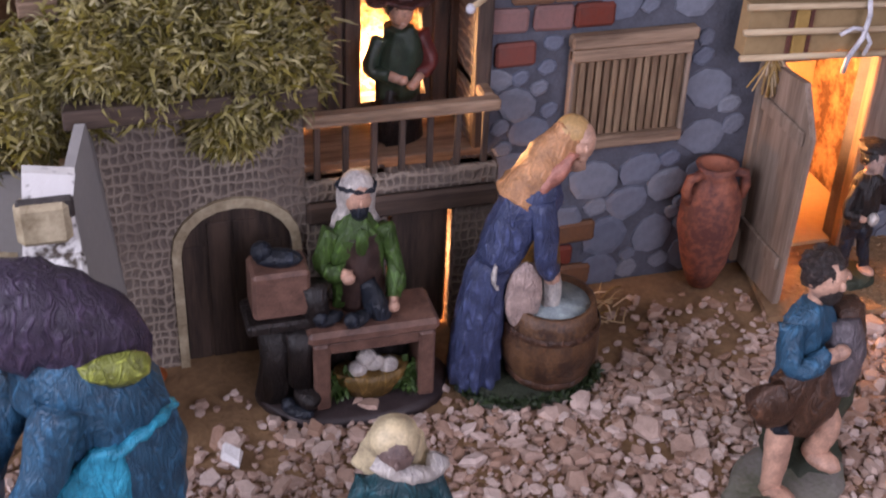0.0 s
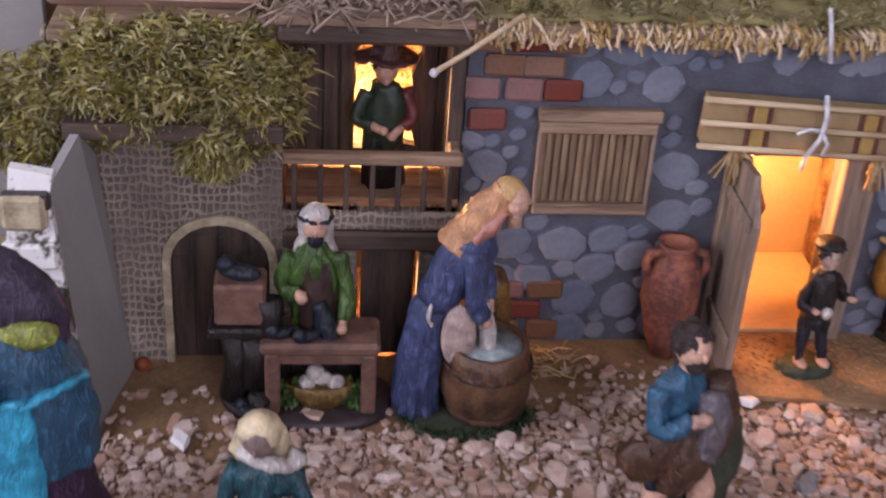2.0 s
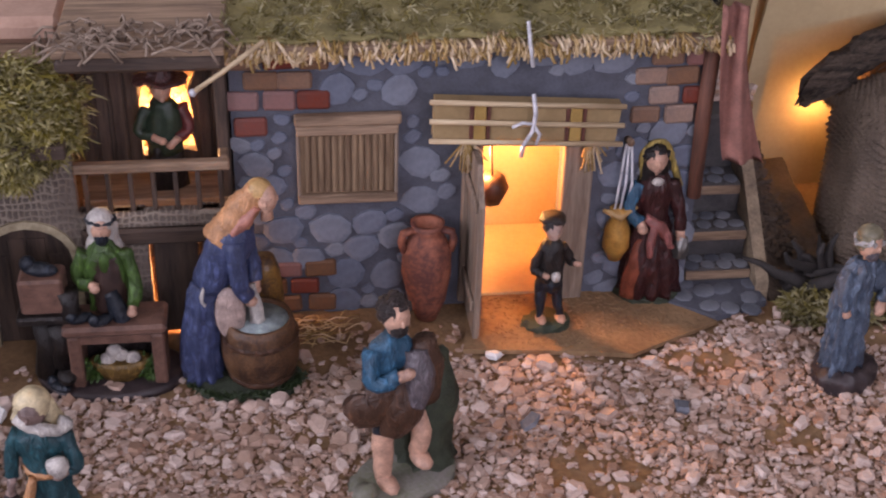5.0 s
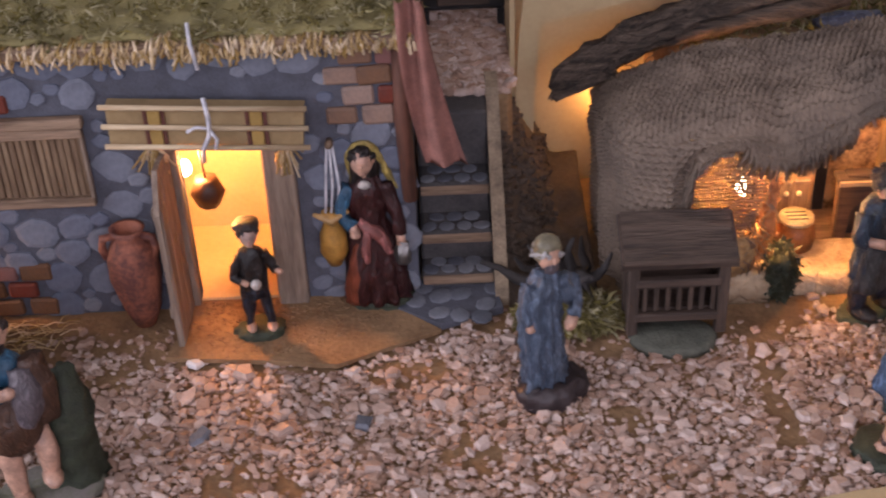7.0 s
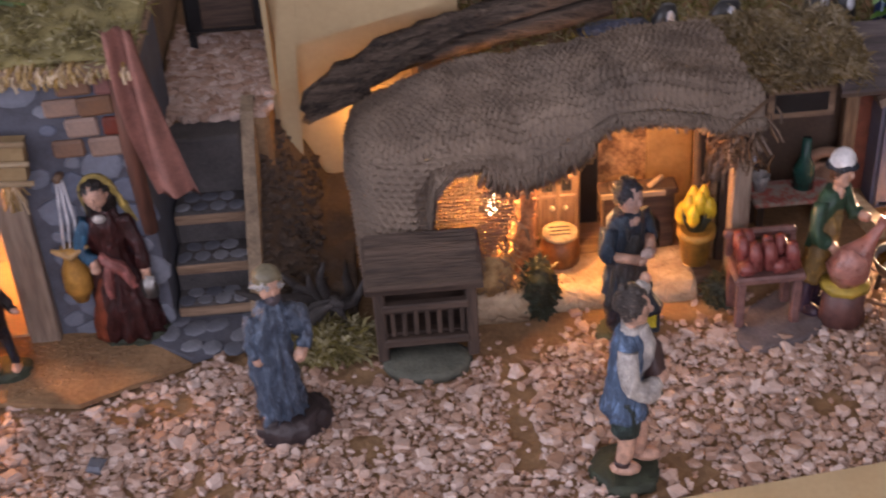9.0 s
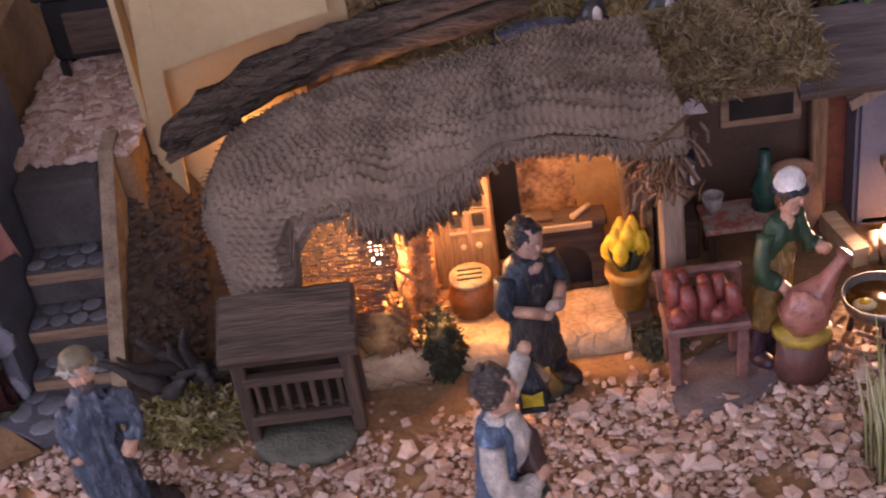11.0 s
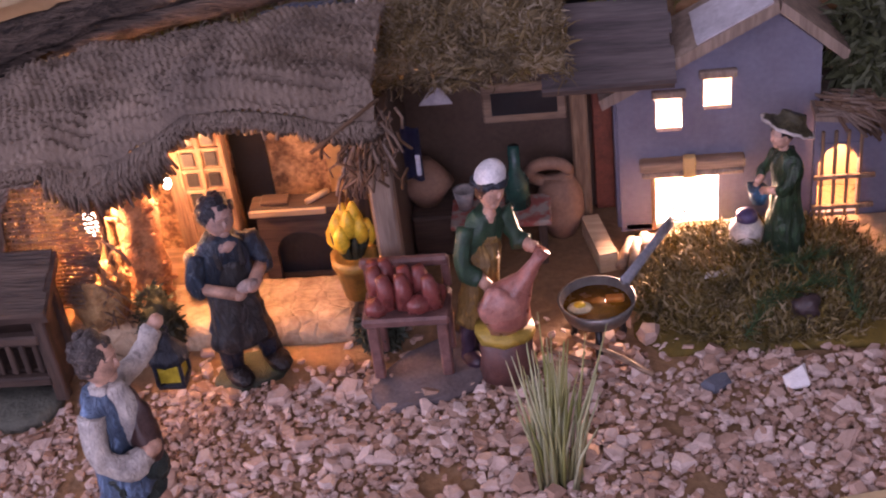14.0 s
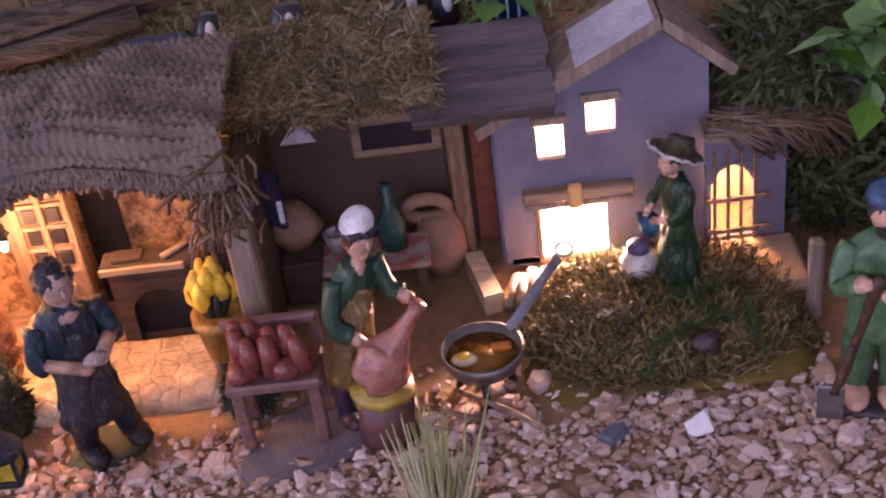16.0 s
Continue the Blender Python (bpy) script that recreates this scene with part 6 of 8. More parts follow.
def plinth(b, rx, ry, m=GREENBASE, h=0.7, x=0.0, y=0.0):
    b.use(m).loft([(x, y, 0, rx, ry), (x, y, h * 0.7, rx * 0.98, ry * 0.98), (x, y, h, rx * 0.86, ry * 0.84)], 20, 5, 0.05)


def skull(b, x, y, z, r, skin=SKIN, hair=None, beard=None):
    b.use(skin).blob(x, y, z, r * 0.84, r * 0.9, r * 1.08, 16)
    b.blob(x, y - r * 0.9, z - r * 0.08, r * 0.13, r * 0.2, r * 0.24, 8)
    b.blob(x, y - r * 0.48, z - r * 0.72, r * 0.34, r * 0.3, r * 0.28, 9)
    b.blob(x, y - r * 0.68, z + r * 0.27, r * 0.5, r * 0.22, r * 0.14, 9)
    for side in (-1, 1):
        b.blob(x + side * r * 0.82, y + r * 0.08, z - r * 0.05, r * 0.12, r * 0.2, r * 0.26, 7)
    b.sweep([(x, y + r * 0.15, z - r * 0.7), (x, y + r * 0.2, z - r * 1.7)], r * 0.42, 8)
    if hair:
        b.use(hair).blob(x, y + r * 0.22, z + r * 0.24, r * 0.96, r * 0.95, r * 0.98, 16, 0.25)
        for k in range(16):
            a, up = k * 2.4, (k % 4) * 0.27
            if math.sin(a) > -0.75 or up > 0.5:
                c = math.sqrt(1 - up * up)
                b.blob(x + math.cos(a) * c * r * 0.86, y + r * 0.22 + math.sin(a) * c * r * 0.84, z + r * (0.2 + up * 0.95), r * 0.27, r * 0.27, r * 0.22, 6, 0.3, k)
    if beard:
        b.use(beard).blob(x, y - r * 0.42, z - r * 0.62, r * 0.6, r * 0.52, r * 0.62, 10)


def veil(b, x, y, z, r, m, drop=2.2, wide=1.25):
    """A cloth over the head that falls on the shoulders behind."""
    b.use(m).blob(x, y + r * 0.25, z + r * 0.25, r * 1.08, r * 1.02, r * 1.05, 14, 0.08)
    b.loft([(x, y + r * 0.75, z - r * drop, r * wide * 1.15, r * 0.6), (x, y + r * 0.7, z - r * drop * 0.5, r * wide, r * 0.65), (x, y + r * 0.5, z + r * 0.3, r * 1.02, r * 0.75)], 14, 5, 0.12)


def arm(b, pts, r, sleeve, skin=SKIN, bare=0.0):
    r *= 0.84
    b.use(sleeve).sweep(pts[:-1] + [tuple(Vector(pts[-2]).lerp(Vector(pts[-1]), 1 - bare))], [r * 1.1] + [r] * (len(pts) - 2) + [r * 0.85], 9)
    if bare:
        b.use(skin).sweep([tuple(Vector(pts[-2]).lerp(Vector(pts[-1]), 0.9 - bare)), pts[-1]], r * 0.66, 8)
    b.use(skin).blob(*pts[-1], r * 0.8, r * 0.72, r * 0.62, 8)


def leg(b, pts, r, m, shoe, skin=SKIN, bare=False):
    b.use(m).sweep(pts, [r * 1.15, r, r * 0.8][: len(pts)], 9)
    x, y, z = pts[-1]
    b.use(shoe).blob(x, y - r * 0.7, z - 0.1, r * 0.95, r * 1.7, r * 0.7, 9)


GREEN, BLUE, NAVY, TEAL = paint(0.075, 0.15, 0.03), paint(0.07, 0.09, 0.19), paint(0.018, 0.024, 0.036), paint(0.012, 0.07, 0.085)
BROWN, DARK, WHITE, PEACH = paint(0.1, 0.045, 0.025), paint(0.025, 0.018, 0.016), paint(0.62, 0.56, 0.5), paint(0.6, 0.29, 0.13)
RED, PINK, GOLD, GREY = paint(0.055, 0.012, 0.011), paint(0.38, 0.13, 0.11), paint(0.5, 0.36, 0.1), paint(0.16, 0.13, 0.14)
HAIR, DENIM, OCHRE, PURPLE = paint(0.06, 0.04, 0.035), paint(0.115, 0.155, 0.215), paint(0.26, 0.15, 0.04), paint(0.07, 0.048, 0.085)
CYAN, SKYB, PALEPINK, BEET = paint(0.02, 0.36, 0.54), paint(0.032, 0.122, 0.21), paint(0.55, 0.4, 0.34), paint(0.05, 0.022, 0.055)
for cloth_paint in (GREEN, BLUE, NAVY, TEAL, BROWN, DARK, WHITE, PEACH, RED, PINK, GOLD, GREY, DENIM, OCHRE, PURPLE, CYAN, SKYB, PALEPINK, BEET):
    crease(cloth_paint, dry=0.12 if cloth_paint in (WHITE, PALEPINK, CYAN, PEACH) else 0.3)
crease(HAIR, 420, 420, 0.004, 0.5)
MEAT, RAW, EARTH = paint(0.24, 0.06, 0.05, 0.3), paint(0.4, 0.15, 0.11, 0.3), paint(0.05, 0.035, 0.035)


def shoemaker(b):
    b.use(DARK).loft([(0, 0.4, 0.2, 2.0, 1.5), (0, 0.4, 3.0, 2.0, 1.5), (0, 0.2, 5.5, 1.7, 1.2)], 14)
    b.use(GREEN).loft([(0, 0.1, 5.0, 1.75, 1.25), (0, 0, 7.5, 1.7, 1.2), (0, 0, 9.3, 1.75, 1.15), (0, 0.05, 10.3, 1.2, 0.9), (0, 0.1, 10.8, 0.5, 0.5)], 16, 6, 0.05)
    b.use(paint(0.055, 0.03, 0.024)).loft([(0.1, -0.2, 5.2, 1.6, 1.25), (0.1, -0.25, 8.0, 1.45, 1.18), (0.1, -0.2, 9.7, 1.25, 0.98)], 16, 5, 0.05)
    b.use(GREEN).blob(0.05, -0.95, 9.4, 0.5, 0.45, 0.9, 10)
    skull(b, 0, -0.15, 11.9, 1.02, beard=NAVY)
    veil(b, 0, -0.1, 11.95, 1.05, WHITE, 2.1, 1.2)
    b.use(NAVY).sweep([(1.12 * math.cos(a), 0.12 + 1.1 * math.sin(a), 12.45) for a in [i * math.pi / 8 for i in range(17)]], 0.13, 6)
    arm(b, [(-1.6, 0, 9.9), (-2.4, -0.3, 7.9), (-0.9, -1.5, 7.6)], 0.68, GREEN, bare=0.2)
    arm(b, [(1.6, 0, 9.9), (2.3, -0.6, 7.6), (1.9, -1.9, 5.7)], 0.68, GREEN, bare=0.2)
    b.use(NAVY).sweep([(0.3, -1.3, 7.2), (0.9, -1.8, 5.6), (1.2, -2.0, 5.0)], [0.6, 0.75, 0.6], 9)


statue("shoemaker_statue", "seated cobbler figurine in green with a white headscarf", -4.6, -6.2, 0, shoemaker, 0.6, 0.99, 0.84)


def churner(b):
    plinth(b, 4.3, 2.6, GREENBASE, 0.8, 2.9, -0.5)
    b.use(BLUE).loft([(-0.4, 0, 0.7, 1.55, 1.6), (-0.35, 0, 4, 1.45, 1.5), (0.1, 0, 7.4, 1.3, 1.35), (0.5, 0, 8.6, 1.15, 1.2)], 20, 10, 0.1)
    b.sweep([(0.5, 0, 8.3), (1.5, 0, 10.4), (2.7, 0, 12.3), (3.6, 0, 13.3)], [1.25, 1.5, 1.6, 0.9], 14)
    b.use(PEACH).sweep([(1.9, 0.1, 11.9), (2.7, 0.15, 13.2), (3.7, 0.1, 14.7), (4.5, 0.1, 15.6)], [1.6, 1.35, 1.1, 0.85], 14, wob=0.15)
    b.use(paint(0.5, 0.2, 0.14)).sweep([(2.6, -1.0, 13.0), (3.6, -1.0, 14.0), (4.4, -0.8, 14.8)], [0.35, 0.45, 0.3], 8)
    skull(b, 5.0, -0.05, 15.1, 1.0)
    b.use(paint(0.6, 0.36, 0.14)).blob(4.55, 0.15, 15.55, 1.02, 0.98, 0.95, 14)
    b.use(PALEPINK).blob(2.0, -1.15, 6.6, 1.15, 0.55, 2.2, 12)
    arm(b, [(2.6, -1.35, 12.4), (2.9, -1.75, 9.4), (3.6, -1.2, 7.6)], 0.78, BLUE, bare=0.25)
    arm(b, [(3.0, 1.2, 12.4), (3.7, 1.2, 9.6), (3.9, 0.3, 7.6)], 0.72, BLUE, bare=0.3)
    b.use(WHITE).sweep([(3.9, -0.5, 5.0), (3.9, -0.6, 6.6), (3.8, -0.5, 8.6)], [0.55, 0.45, 0.3], 8)
    b.sweep([(0.2, -1.2, 8.8), (0.0, -1.45, 8.0), (0.3, -1.5, 7.6)], 0.14, 5)


statue("churning_woman_statue", "figurine of a stooping woman in blue with a peach headscarf", 1.9, -8.0, 0, churner, wide=0.93)
ch = thing("churn_jar", None, "dark brown and ochre jar standing behind the barrel", "jar", base=(6.2, -4.6, 0.6))
part("body", B(mat("glazed_brown", (0.2, 0.1, 0.02), 0.35, (0.045, 0.02, 0.01), 70, 500, 0.4, spread=0.25)).loft([(6.2, -4.6, 0.1, 1.0, 1.0), (6.2, -4.6, 2.5, 1.25, 1.25), (6.2, -4.6, 5.5, 1.3, 1.3), (6.2, -4.6, 7.6, 1.0, 1.0), (6.2, -4.6, 8.4, 0.7, 0.7)], 18), ch)
tf = B(paint(0.035, 0.06, 0.02))
tufts(tf, 700, lambda: ((lambda a, q: ((4.6 + 4.2 * q * math.cos(a), -8.5 + 2.5 * q * math.sin(a), 0.75), (0, 0, 1)))(R.uniform(3.0, 6.4), R.uniform(0.85, 1.0))), 0.4, 0.06)
thing("base_grass", tf, "short green grass round the barrel base", "grass", kind="stuff")
WOODP = mat("barrel_wood", (0.125, 0.06, 0.027), 0.45, (0.035, 0.017, 0.011), 55, 500, 0.5, depth=0.003, spread=0.3)
tub = thing("barrel", None, "round brown wooden barrel filled with milky water", "barrel", base=(5.7, -8.4, 0.8))
part("body", B(WOODP).loft([(5.7, -8.4, 0.85, 2.0, 2.0), (5.7, -8.4, 2.4, 2.7, 2.7), (5.7, -8.4, 3.6, 2.75, 2.75), (5.7, -8.4, 5.2, 2.5, 2.5), (5.7, -8.4, 5.9, 2.35, 2.35), (5.7, -8.4, 5.9, 2.12, 2.12), (5.7, -8.4, 5.2, 2.05, 2.05)], 26, 13, 0.02), tub)
part("milk", B(paint(0.42, 0.5, 0.5, 0.2)).loft([(5.7, -8.4, 5.2, 2.07, 2.07), (5.7, -8.4, 5.6, 2.1, 2.1)], 22), tub, "pale milky surface")
for z, rr in ((1.5, 2.35), (4.6, 2.66)):
    part("hoop", B(BROWN).loft([(5.7, -8.4, z - 0.22, rr, rr), (5.7, -8.4, z, rr + 0.1, rr + 0.1), (5.7, -8.4, z + 0.22, rr, rr)], 26, cap=False), tub)

# cobbler's bench and goods
RB = paint(0.2, 0.105, 0.075)
thing("bench_base", B(EARTH).loft([(-4.9, -6.6, 0.05, 5.4, 3.4), (-4.9, -6.6, 0.55, 5.3, 3.3), (-4.9, -6.6, 0.7, 5.0, 3.0)], 26, 5, 0.04), "dark grey oval resin base under the cobbler", "base")
bench = thing("cobbler_bench", None, "reddish brown wooden workbench with an open front", "workbench", base=(-4.3, -7.4, 0.7))
part("top", B(RB).box(-7.8, -0.7, -8.9, -5.6, 5.0, 5.8, 0.25), bench)
part("apron", B(RB).box(-7.4, -1.1, -8.6, -8.2, 4.2, 5.0, 0.1), bench)
for lx in (-7.5, -1.8):
    part("leg", B(RB).box(lx, lx + 0.9, -8.8, -6.0, 0.65, 5.0, 0.15), bench)
part("back_board", B(DARK).box(-6.6, -1.8, -6.5, -6.2, 0.65, 5.0), bench)
bk = thing("egg_basket", None, "yellow basket of white eggs among green leaves", "basket", base=(-4.2, -7.7, 0.7))
part("basket", B(OCHRE).loft([(-4.2, -7.7, 0.7, 1.2, 0.7), (-4.2, -7.7, 1.8, 2.0, 1.0), (-4.2, -7.7, 2.4, 2.1, 1.0), (-4.2, -7.7, 2.3, 1.7, 0.8)], 16), bk)
for ex, ez in ((-5.0, 2.5), (-4.1, 2.8), (-3.3, 2.5), (-4.5, 3.2)):
    part("egg", B(WHITE).blob(ex, -7.9, ez, 0.6, 0.5, 0.5, 10), bk)
for ex in (-6.2, -2.2):
    g = B(GREEN)
    tufts(g, 90, lambda: ((ex + R.gauss(0, 0.35), -8.0, 0.9 + abs(R.gauss(0, 0.8))), (0, -1, 0.3)), 0.6, 0.12)
    part("leaves", g, bk)
cr = thing("crate", None, "reddish wooden crate on a dark stand", "crate", base=(-8.9, -6.6, 0.7))
part("box", B(RB).box(-10.4, -7.4, -7.9, -5.6, 6.4, 9.2, 0.2), cr)
part("shelf", B(DARK).box(-10.8, -7.0, -8.2, -5.4, 5.7, 6.35, 0.15), cr)
part("column", B(DARK).loft([(-8.9, -6.6, 0.65, 1.5, 1.2), (-8.9, -6.6, 3, 1.1, 0.9), (-8.9, -6.6, 5.7, 1.3, 1.1)], 12), cr)


def shoe(b, x, y, z, s=1.0):
    b.use(NAVY).blob(x, y, z + 0.4 * s, 1.3 * s, 0.62 * s, 0.5 * s, 12, low=-0.8)
    b.blob(x - 0.8 * s, y, z + 0.75 * s, 0.6 * s, 0.55 * s, 0.6 * s, 10)


for i, (x, y, z) in enumerate(((-8.9, -6.9, 9.2), (-8.4, -8.8, 0.65), (-6.5, -7.9, 5.8), (-5.0, -8.3, 5.8))):
    b = Build()
    shoe(b, 0, 0, 0, 1.0 if i == 0 else 0.72)
    thing("shoe", b, "glossy black leather shoe", "shoe", "shoes of the cobbler", at=cm(x, y, z, R.uniform(-40, 40)))
b = B(DARK).sweep([(-8.0, -7.9, 2.2), (-8.0, -7.9, 4.2), (-8.0, -7.9, 5.6)], [0.75, 0.7, 0.85], 10)
b.blob(-7.8, -8.3, 1.6, 0.75, 1.2, 0.6, 10)
thing("boot", b, "tall black boot leaning by the bench", "boot")
b = B(DARK).sweep([(-7.1, -7.7, 6.1), (-7.1, -7.6, 7.0), (-7.2, -7.5, 8.1)], [0.75, 0.6, 0.75], 10)
thing("boot", b, "short black boot standing on the bench", "boot")


def bearded(b):
    plinth(b, 4.0, 2.7, mat("grey_rock", (0.2, 0.18, 0.16), 0.8, (0.1, 0.11, 0.06), 50, 400, 0.5), 0.8, 1.0)
    leg(b, [(-0.6, 0, 7.0), (-0.8, -0.2, 4.0), (-0.7, -0.3, 1.0)], 0.75, SKIN, SKIN)
    leg(b, [(1.0, 0, 7.0), (1.6, -1.2, 5.2), (1.5, -1.0, 3.0)], 0.75, SKIN, SKIN)
    b.use(NAVY).loft([(0.2, 0, 5.4, 1.8, 1.4), (0.2, 0, 7.2, 1.75, 1.35), (0.1, 0, 8.5, 1.4, 1.1)], 14, 6, 0.08)
    b.use(SKYB).loft([(0.1, 0, 8.0, 1.5, 1.15), (0, 0, 10.4, 1.7, 1.2), (-0.1, 0, 12.2, 1.5, 1.0), (-0.1, 0, 13.0, 0.6, 0.6)], 16)
    b.use(BROWN).sweep([(0.9, 0.3, 11.8), (-0.4, -0.7, 9.2), (-2.0, -0.5, 7.8), (-3.2, 0.1, 8.6)], [0.9, 1.6, 1.8, 0.8], 12, 0.55)
    b.sweep([(0.9, -0.8, 11.0), (0.3, -1.3, 8.0), (-0.6, -1.2, 5.6)], [0.8, 1.7, 1.1], 12, 0.5)
    b.use(GREY).sweep([(1.3, -1.0, 12.0), (1.2, -1.5, 9.8), (0.9, -1.7, 8.0)], [0.8, 1.1, 0.7], 12)
    b.use(BROWN).sweep([(2.0, -0.6, 12.4), (2.2, -0.9, 10), (2.0, -0.8, 7.6)], [0.8, 1.0, 0.9], 10)
    skull(b, 0.1, -0.2, 14.6, 1.15, hair=HAIR, beard=HAIR)
    arm(b, [(-1.5, 0, 12.2), (-1.9, -0.9, 10.2), (0.2, -2.0, 11.0)], 0.72, SKYB, bare=0.25)
    b.use(GREENBASE).sweep([(3.3, 1.0, 0.4), (3.2, 0.9, 3.5), (3.6, 0.8, 7.5), (3.9, 0.8, 10.0)], [2.1, 1.9, 1.5, 0.5], 12, wob=0.4)
    b.use(mat("grey_rock", (0, 0, 0))).blob(-2.6, -1.2, 1.0, 1.0, 0.9, 0.8, 10, 0.4)


statue("bearded_man_statue", "figurine of a bearded man in blue with brown cloak", 14.0, -19.8, 22, bearded, size=0.93)


def teal_girl(b):
    plinth(b, 3.0, 2.0, EARTH, 0.6)
    b.use(TEAL).loft([(0.3, 0, 0.7, 2.1, 1.6), (0.2, 0, 3.5, 1.7, 1.35), (0, 0, 6.4, 1.25, 1.0), (0, 0, 7.6, 1.3, 1.0), (0, 0, 9.2, 1.55, 1.05), (0, 0, 9.9, 0.8, 0.7)], 20, 9, 0.1)
    b.use(PEACH).loft([(0, 0, 6.6, 1.36, 1.1), (0, 0, 7.0, 1.36, 1.1)], 16)
    b.sweep([(-0.6, -1.1, 6.8), (-0.8, -1.4, 5.2), (-0.7, -1.5, 4.2)], 0.3, 6)
    skull(b, -0.2, -0.2, 11.2, 1.0, paint(0.2, 0.13, 0.11))
    veil(b, -0.2, -0.1, 11.3, 1.05, paint(0.62, 0.5, 0.3), 1.6, 1.4)
    b.use(WHITE).sweep([(-1.2, -0.5, 11.0), (0.2, -0.9, 10.4), (1.4, -0.3, 10.0), (1.8, 0.2, 10.6)], 0.4, 7)
    arm(b, [(-1.4, 0, 9.4), (-2.0, -0.3, 7.2), (-2.2, -0.6, 5.0)], 0.55, TEAL, paint(0.3, 0.2, 0.17), bare=0.55)
    arm(b, [(1.4, 0, 9.4), (2.1, -0.4, 7.6), (1.3, -1.5, 7.4)], 0.55, TEAL, paint(0.3, 0.2, 0.17), bare=0.5)
    b.use(WHITE).blob(1.4, -1.5, 8.2, 0.75, 0.6, 0.7, 10, 0.3)
    b.use(EARTH).loft([(-2.1, -0.9, 0.9, 0.7, 0.6), (-2.1, -0.9, 3.0, 1.0, 0.8), (-2.2, -0.8, 4.8, 0.5, 0.5)], 10)
    b.use(SKIN).sweep([(-1.6, -1.4, 4.4), (-1.3, -1.6, 2.8)], 0.3, 6)


statue("teal_dress_statue", "figurine of a woman in teal with a cream headscarf", -6.8, -23.7, -10, teal_girl, size=0.97)


def washer(b):
    plinth(b, 6.2, 4.2, GREENBASE, 0.8, -1.5, -0.6)
    b.use(BEET).loft([(0.6, 0, 0.7, 3.4, 2.8), (0.5, 0, 4, 2.9, 2.5), (0.0, 0, 8, 2.5, 2.2), (-0.2, 0, 9.5, 2.3, 2.0)], 22, 9, 0.07)
    b.use(SKYB).sweep([(0.7, 0, 7.5), (0.7, 0, 10.2), (0.1, 0, 13.0), (-1.4, 0, 15.4), (-2.6, 0, 16.8)], [2.5, 2.75, 2.75, 2.5, 1.4], 18, wob=0.1)
    b.use(CYAN).loft([(-1.0, -2.9, 2.8, 0.9, 0.35), (-1.0, -2.85, 5.0, 1.8, 0.45), (-0.9, -2.65, 8.0, 1.9, 0.5), (-0.6, -2.7, 10.8, 1.6, 0.5), (0.0, -2.8, 13.0, 0.6, 0.35)], 18, 5, 0.1)
    b.sweep([(-1.4, -2.5, 11.4), (0.6, -2.8, 12.6), (2.2, -1.9, 13.2), (3.0, -0.3, 12.8)], 0.28, 6)
    skull(b, -5.2, -0.4, 17.0, 1.6)
    b.use(PURPLE).sweep([(2.2, 0.2, 14.6), (0.6, 0.1, 16.2), (-1.6, 0, 17.8), (-3.6, 0, 18.6), (-5.0, -0.1, 18.6)], [0.5, 2.1, 2.5, 2.3, 1.6], 18, 0.8, wob=0.12)
    b.blob(-4.7, 0, 17.7, 1.9, 1.85, 1.8, 14)
    b.use(crease(paint(0.3, 0.33, 0.06))).blob(0.9, -1.75, 16.3, 1.6, 0.7, 0.75, 12, 0.3)
    arm(b, [(-1.6, -2.1, 15.0), (-2.6, -2.7, 12.2), (-3.8, -2.6, 9.6)], 1.25, SKYB, bare=0.2)
    arm(b, [(-3.0, 1.6, 14.4), (-4.6, 1.0, 11.4), (-5.4, 0.0, 9.0)], 1.1, SKYB, bare=0.3)
    b.use(GREY).loft([(-6.0, -0.6, 0.8, 2.0, 1.8), (-6.0, -0.6, 4.5, 2.1, 1.9), (-6.0, -0.6, 7.6, 2.4, 2.0)], 14, 5, 0.05)
    b.use(paint(0.03, 0.2, 0.42)).box(-8.6, -4.6, -2.2, 1.6, 8.0, 11.0, 0.4)
    b.use(WHITE).blob(-5.4, -2.9, 5.4, 1.3, 0.8, 1.3, 12, 0.4)
    b.use(paint(0.25, 0.3, 0.16)).loft([(-5.6, -2.6, 0.6, 1.8, 1.0), (-5.6, -2.5, 3.6, 1.5, 0.9)], 12, 5, 0.1)


statue("washing_woman_statue", "large figurine of a stooping woman in blue and cyan", -18.3, -19.8, 0, washer, size=0.93)


def door_child(b):
    plinth(b, 1.9, 1.4, GREENBASE, 0.6)
    leg(b, [(-0.5, 0.1, 4.2), (-0.6, 0, 2.4), (-0.6, -0.1, 0.9)], 0.42, NAVY, SKIN)
    leg(b, [(0.6, 0.1, 4.2), (0.8, -0.1, 2.4), (0.9, -0.3, 0.9)], 0.42, NAVY, SKIN)
    b.use(NAVY).loft([(0, 0, 3.4, 1.0, 0.8), (0, 0, 4.6, 0.95, 0.75)], 12)
    b.use(DARK).loft([(0, 0, 4.2, 1.05, 0.8), (0, 0, 6.0, 1.1, 0.8), (0, 0, 7.2, 0.85, 0.65), (0, 0, 7.6, 0.4, 0.4)], 14)
    skull(b, 0, -0.1, 8.6, 0.78, paint(0.5, 0.33, 0.26), DARK)
    b.use(DARK).blob(0, 0.1, 9.4, 1.05, 0.95, 0.35, 12, 0.3)
    arm(b, [(-0.9, 0, 6.9), (-1.4, -0.2, 5.4), (-0.6, -0.9, 5.0)], 0.4, DARK, bare=0.25)
    arm(b, [(0.9, 0, 6.9), (1.5, -0.2, 5.6), (1.9, -0.8, 5.6)], 0.4, DARK, bare=0.25)
    b.use(WHITE).blob(0.1, -1.0, 4.9, 0.4, 0.35, 0.45, 8)


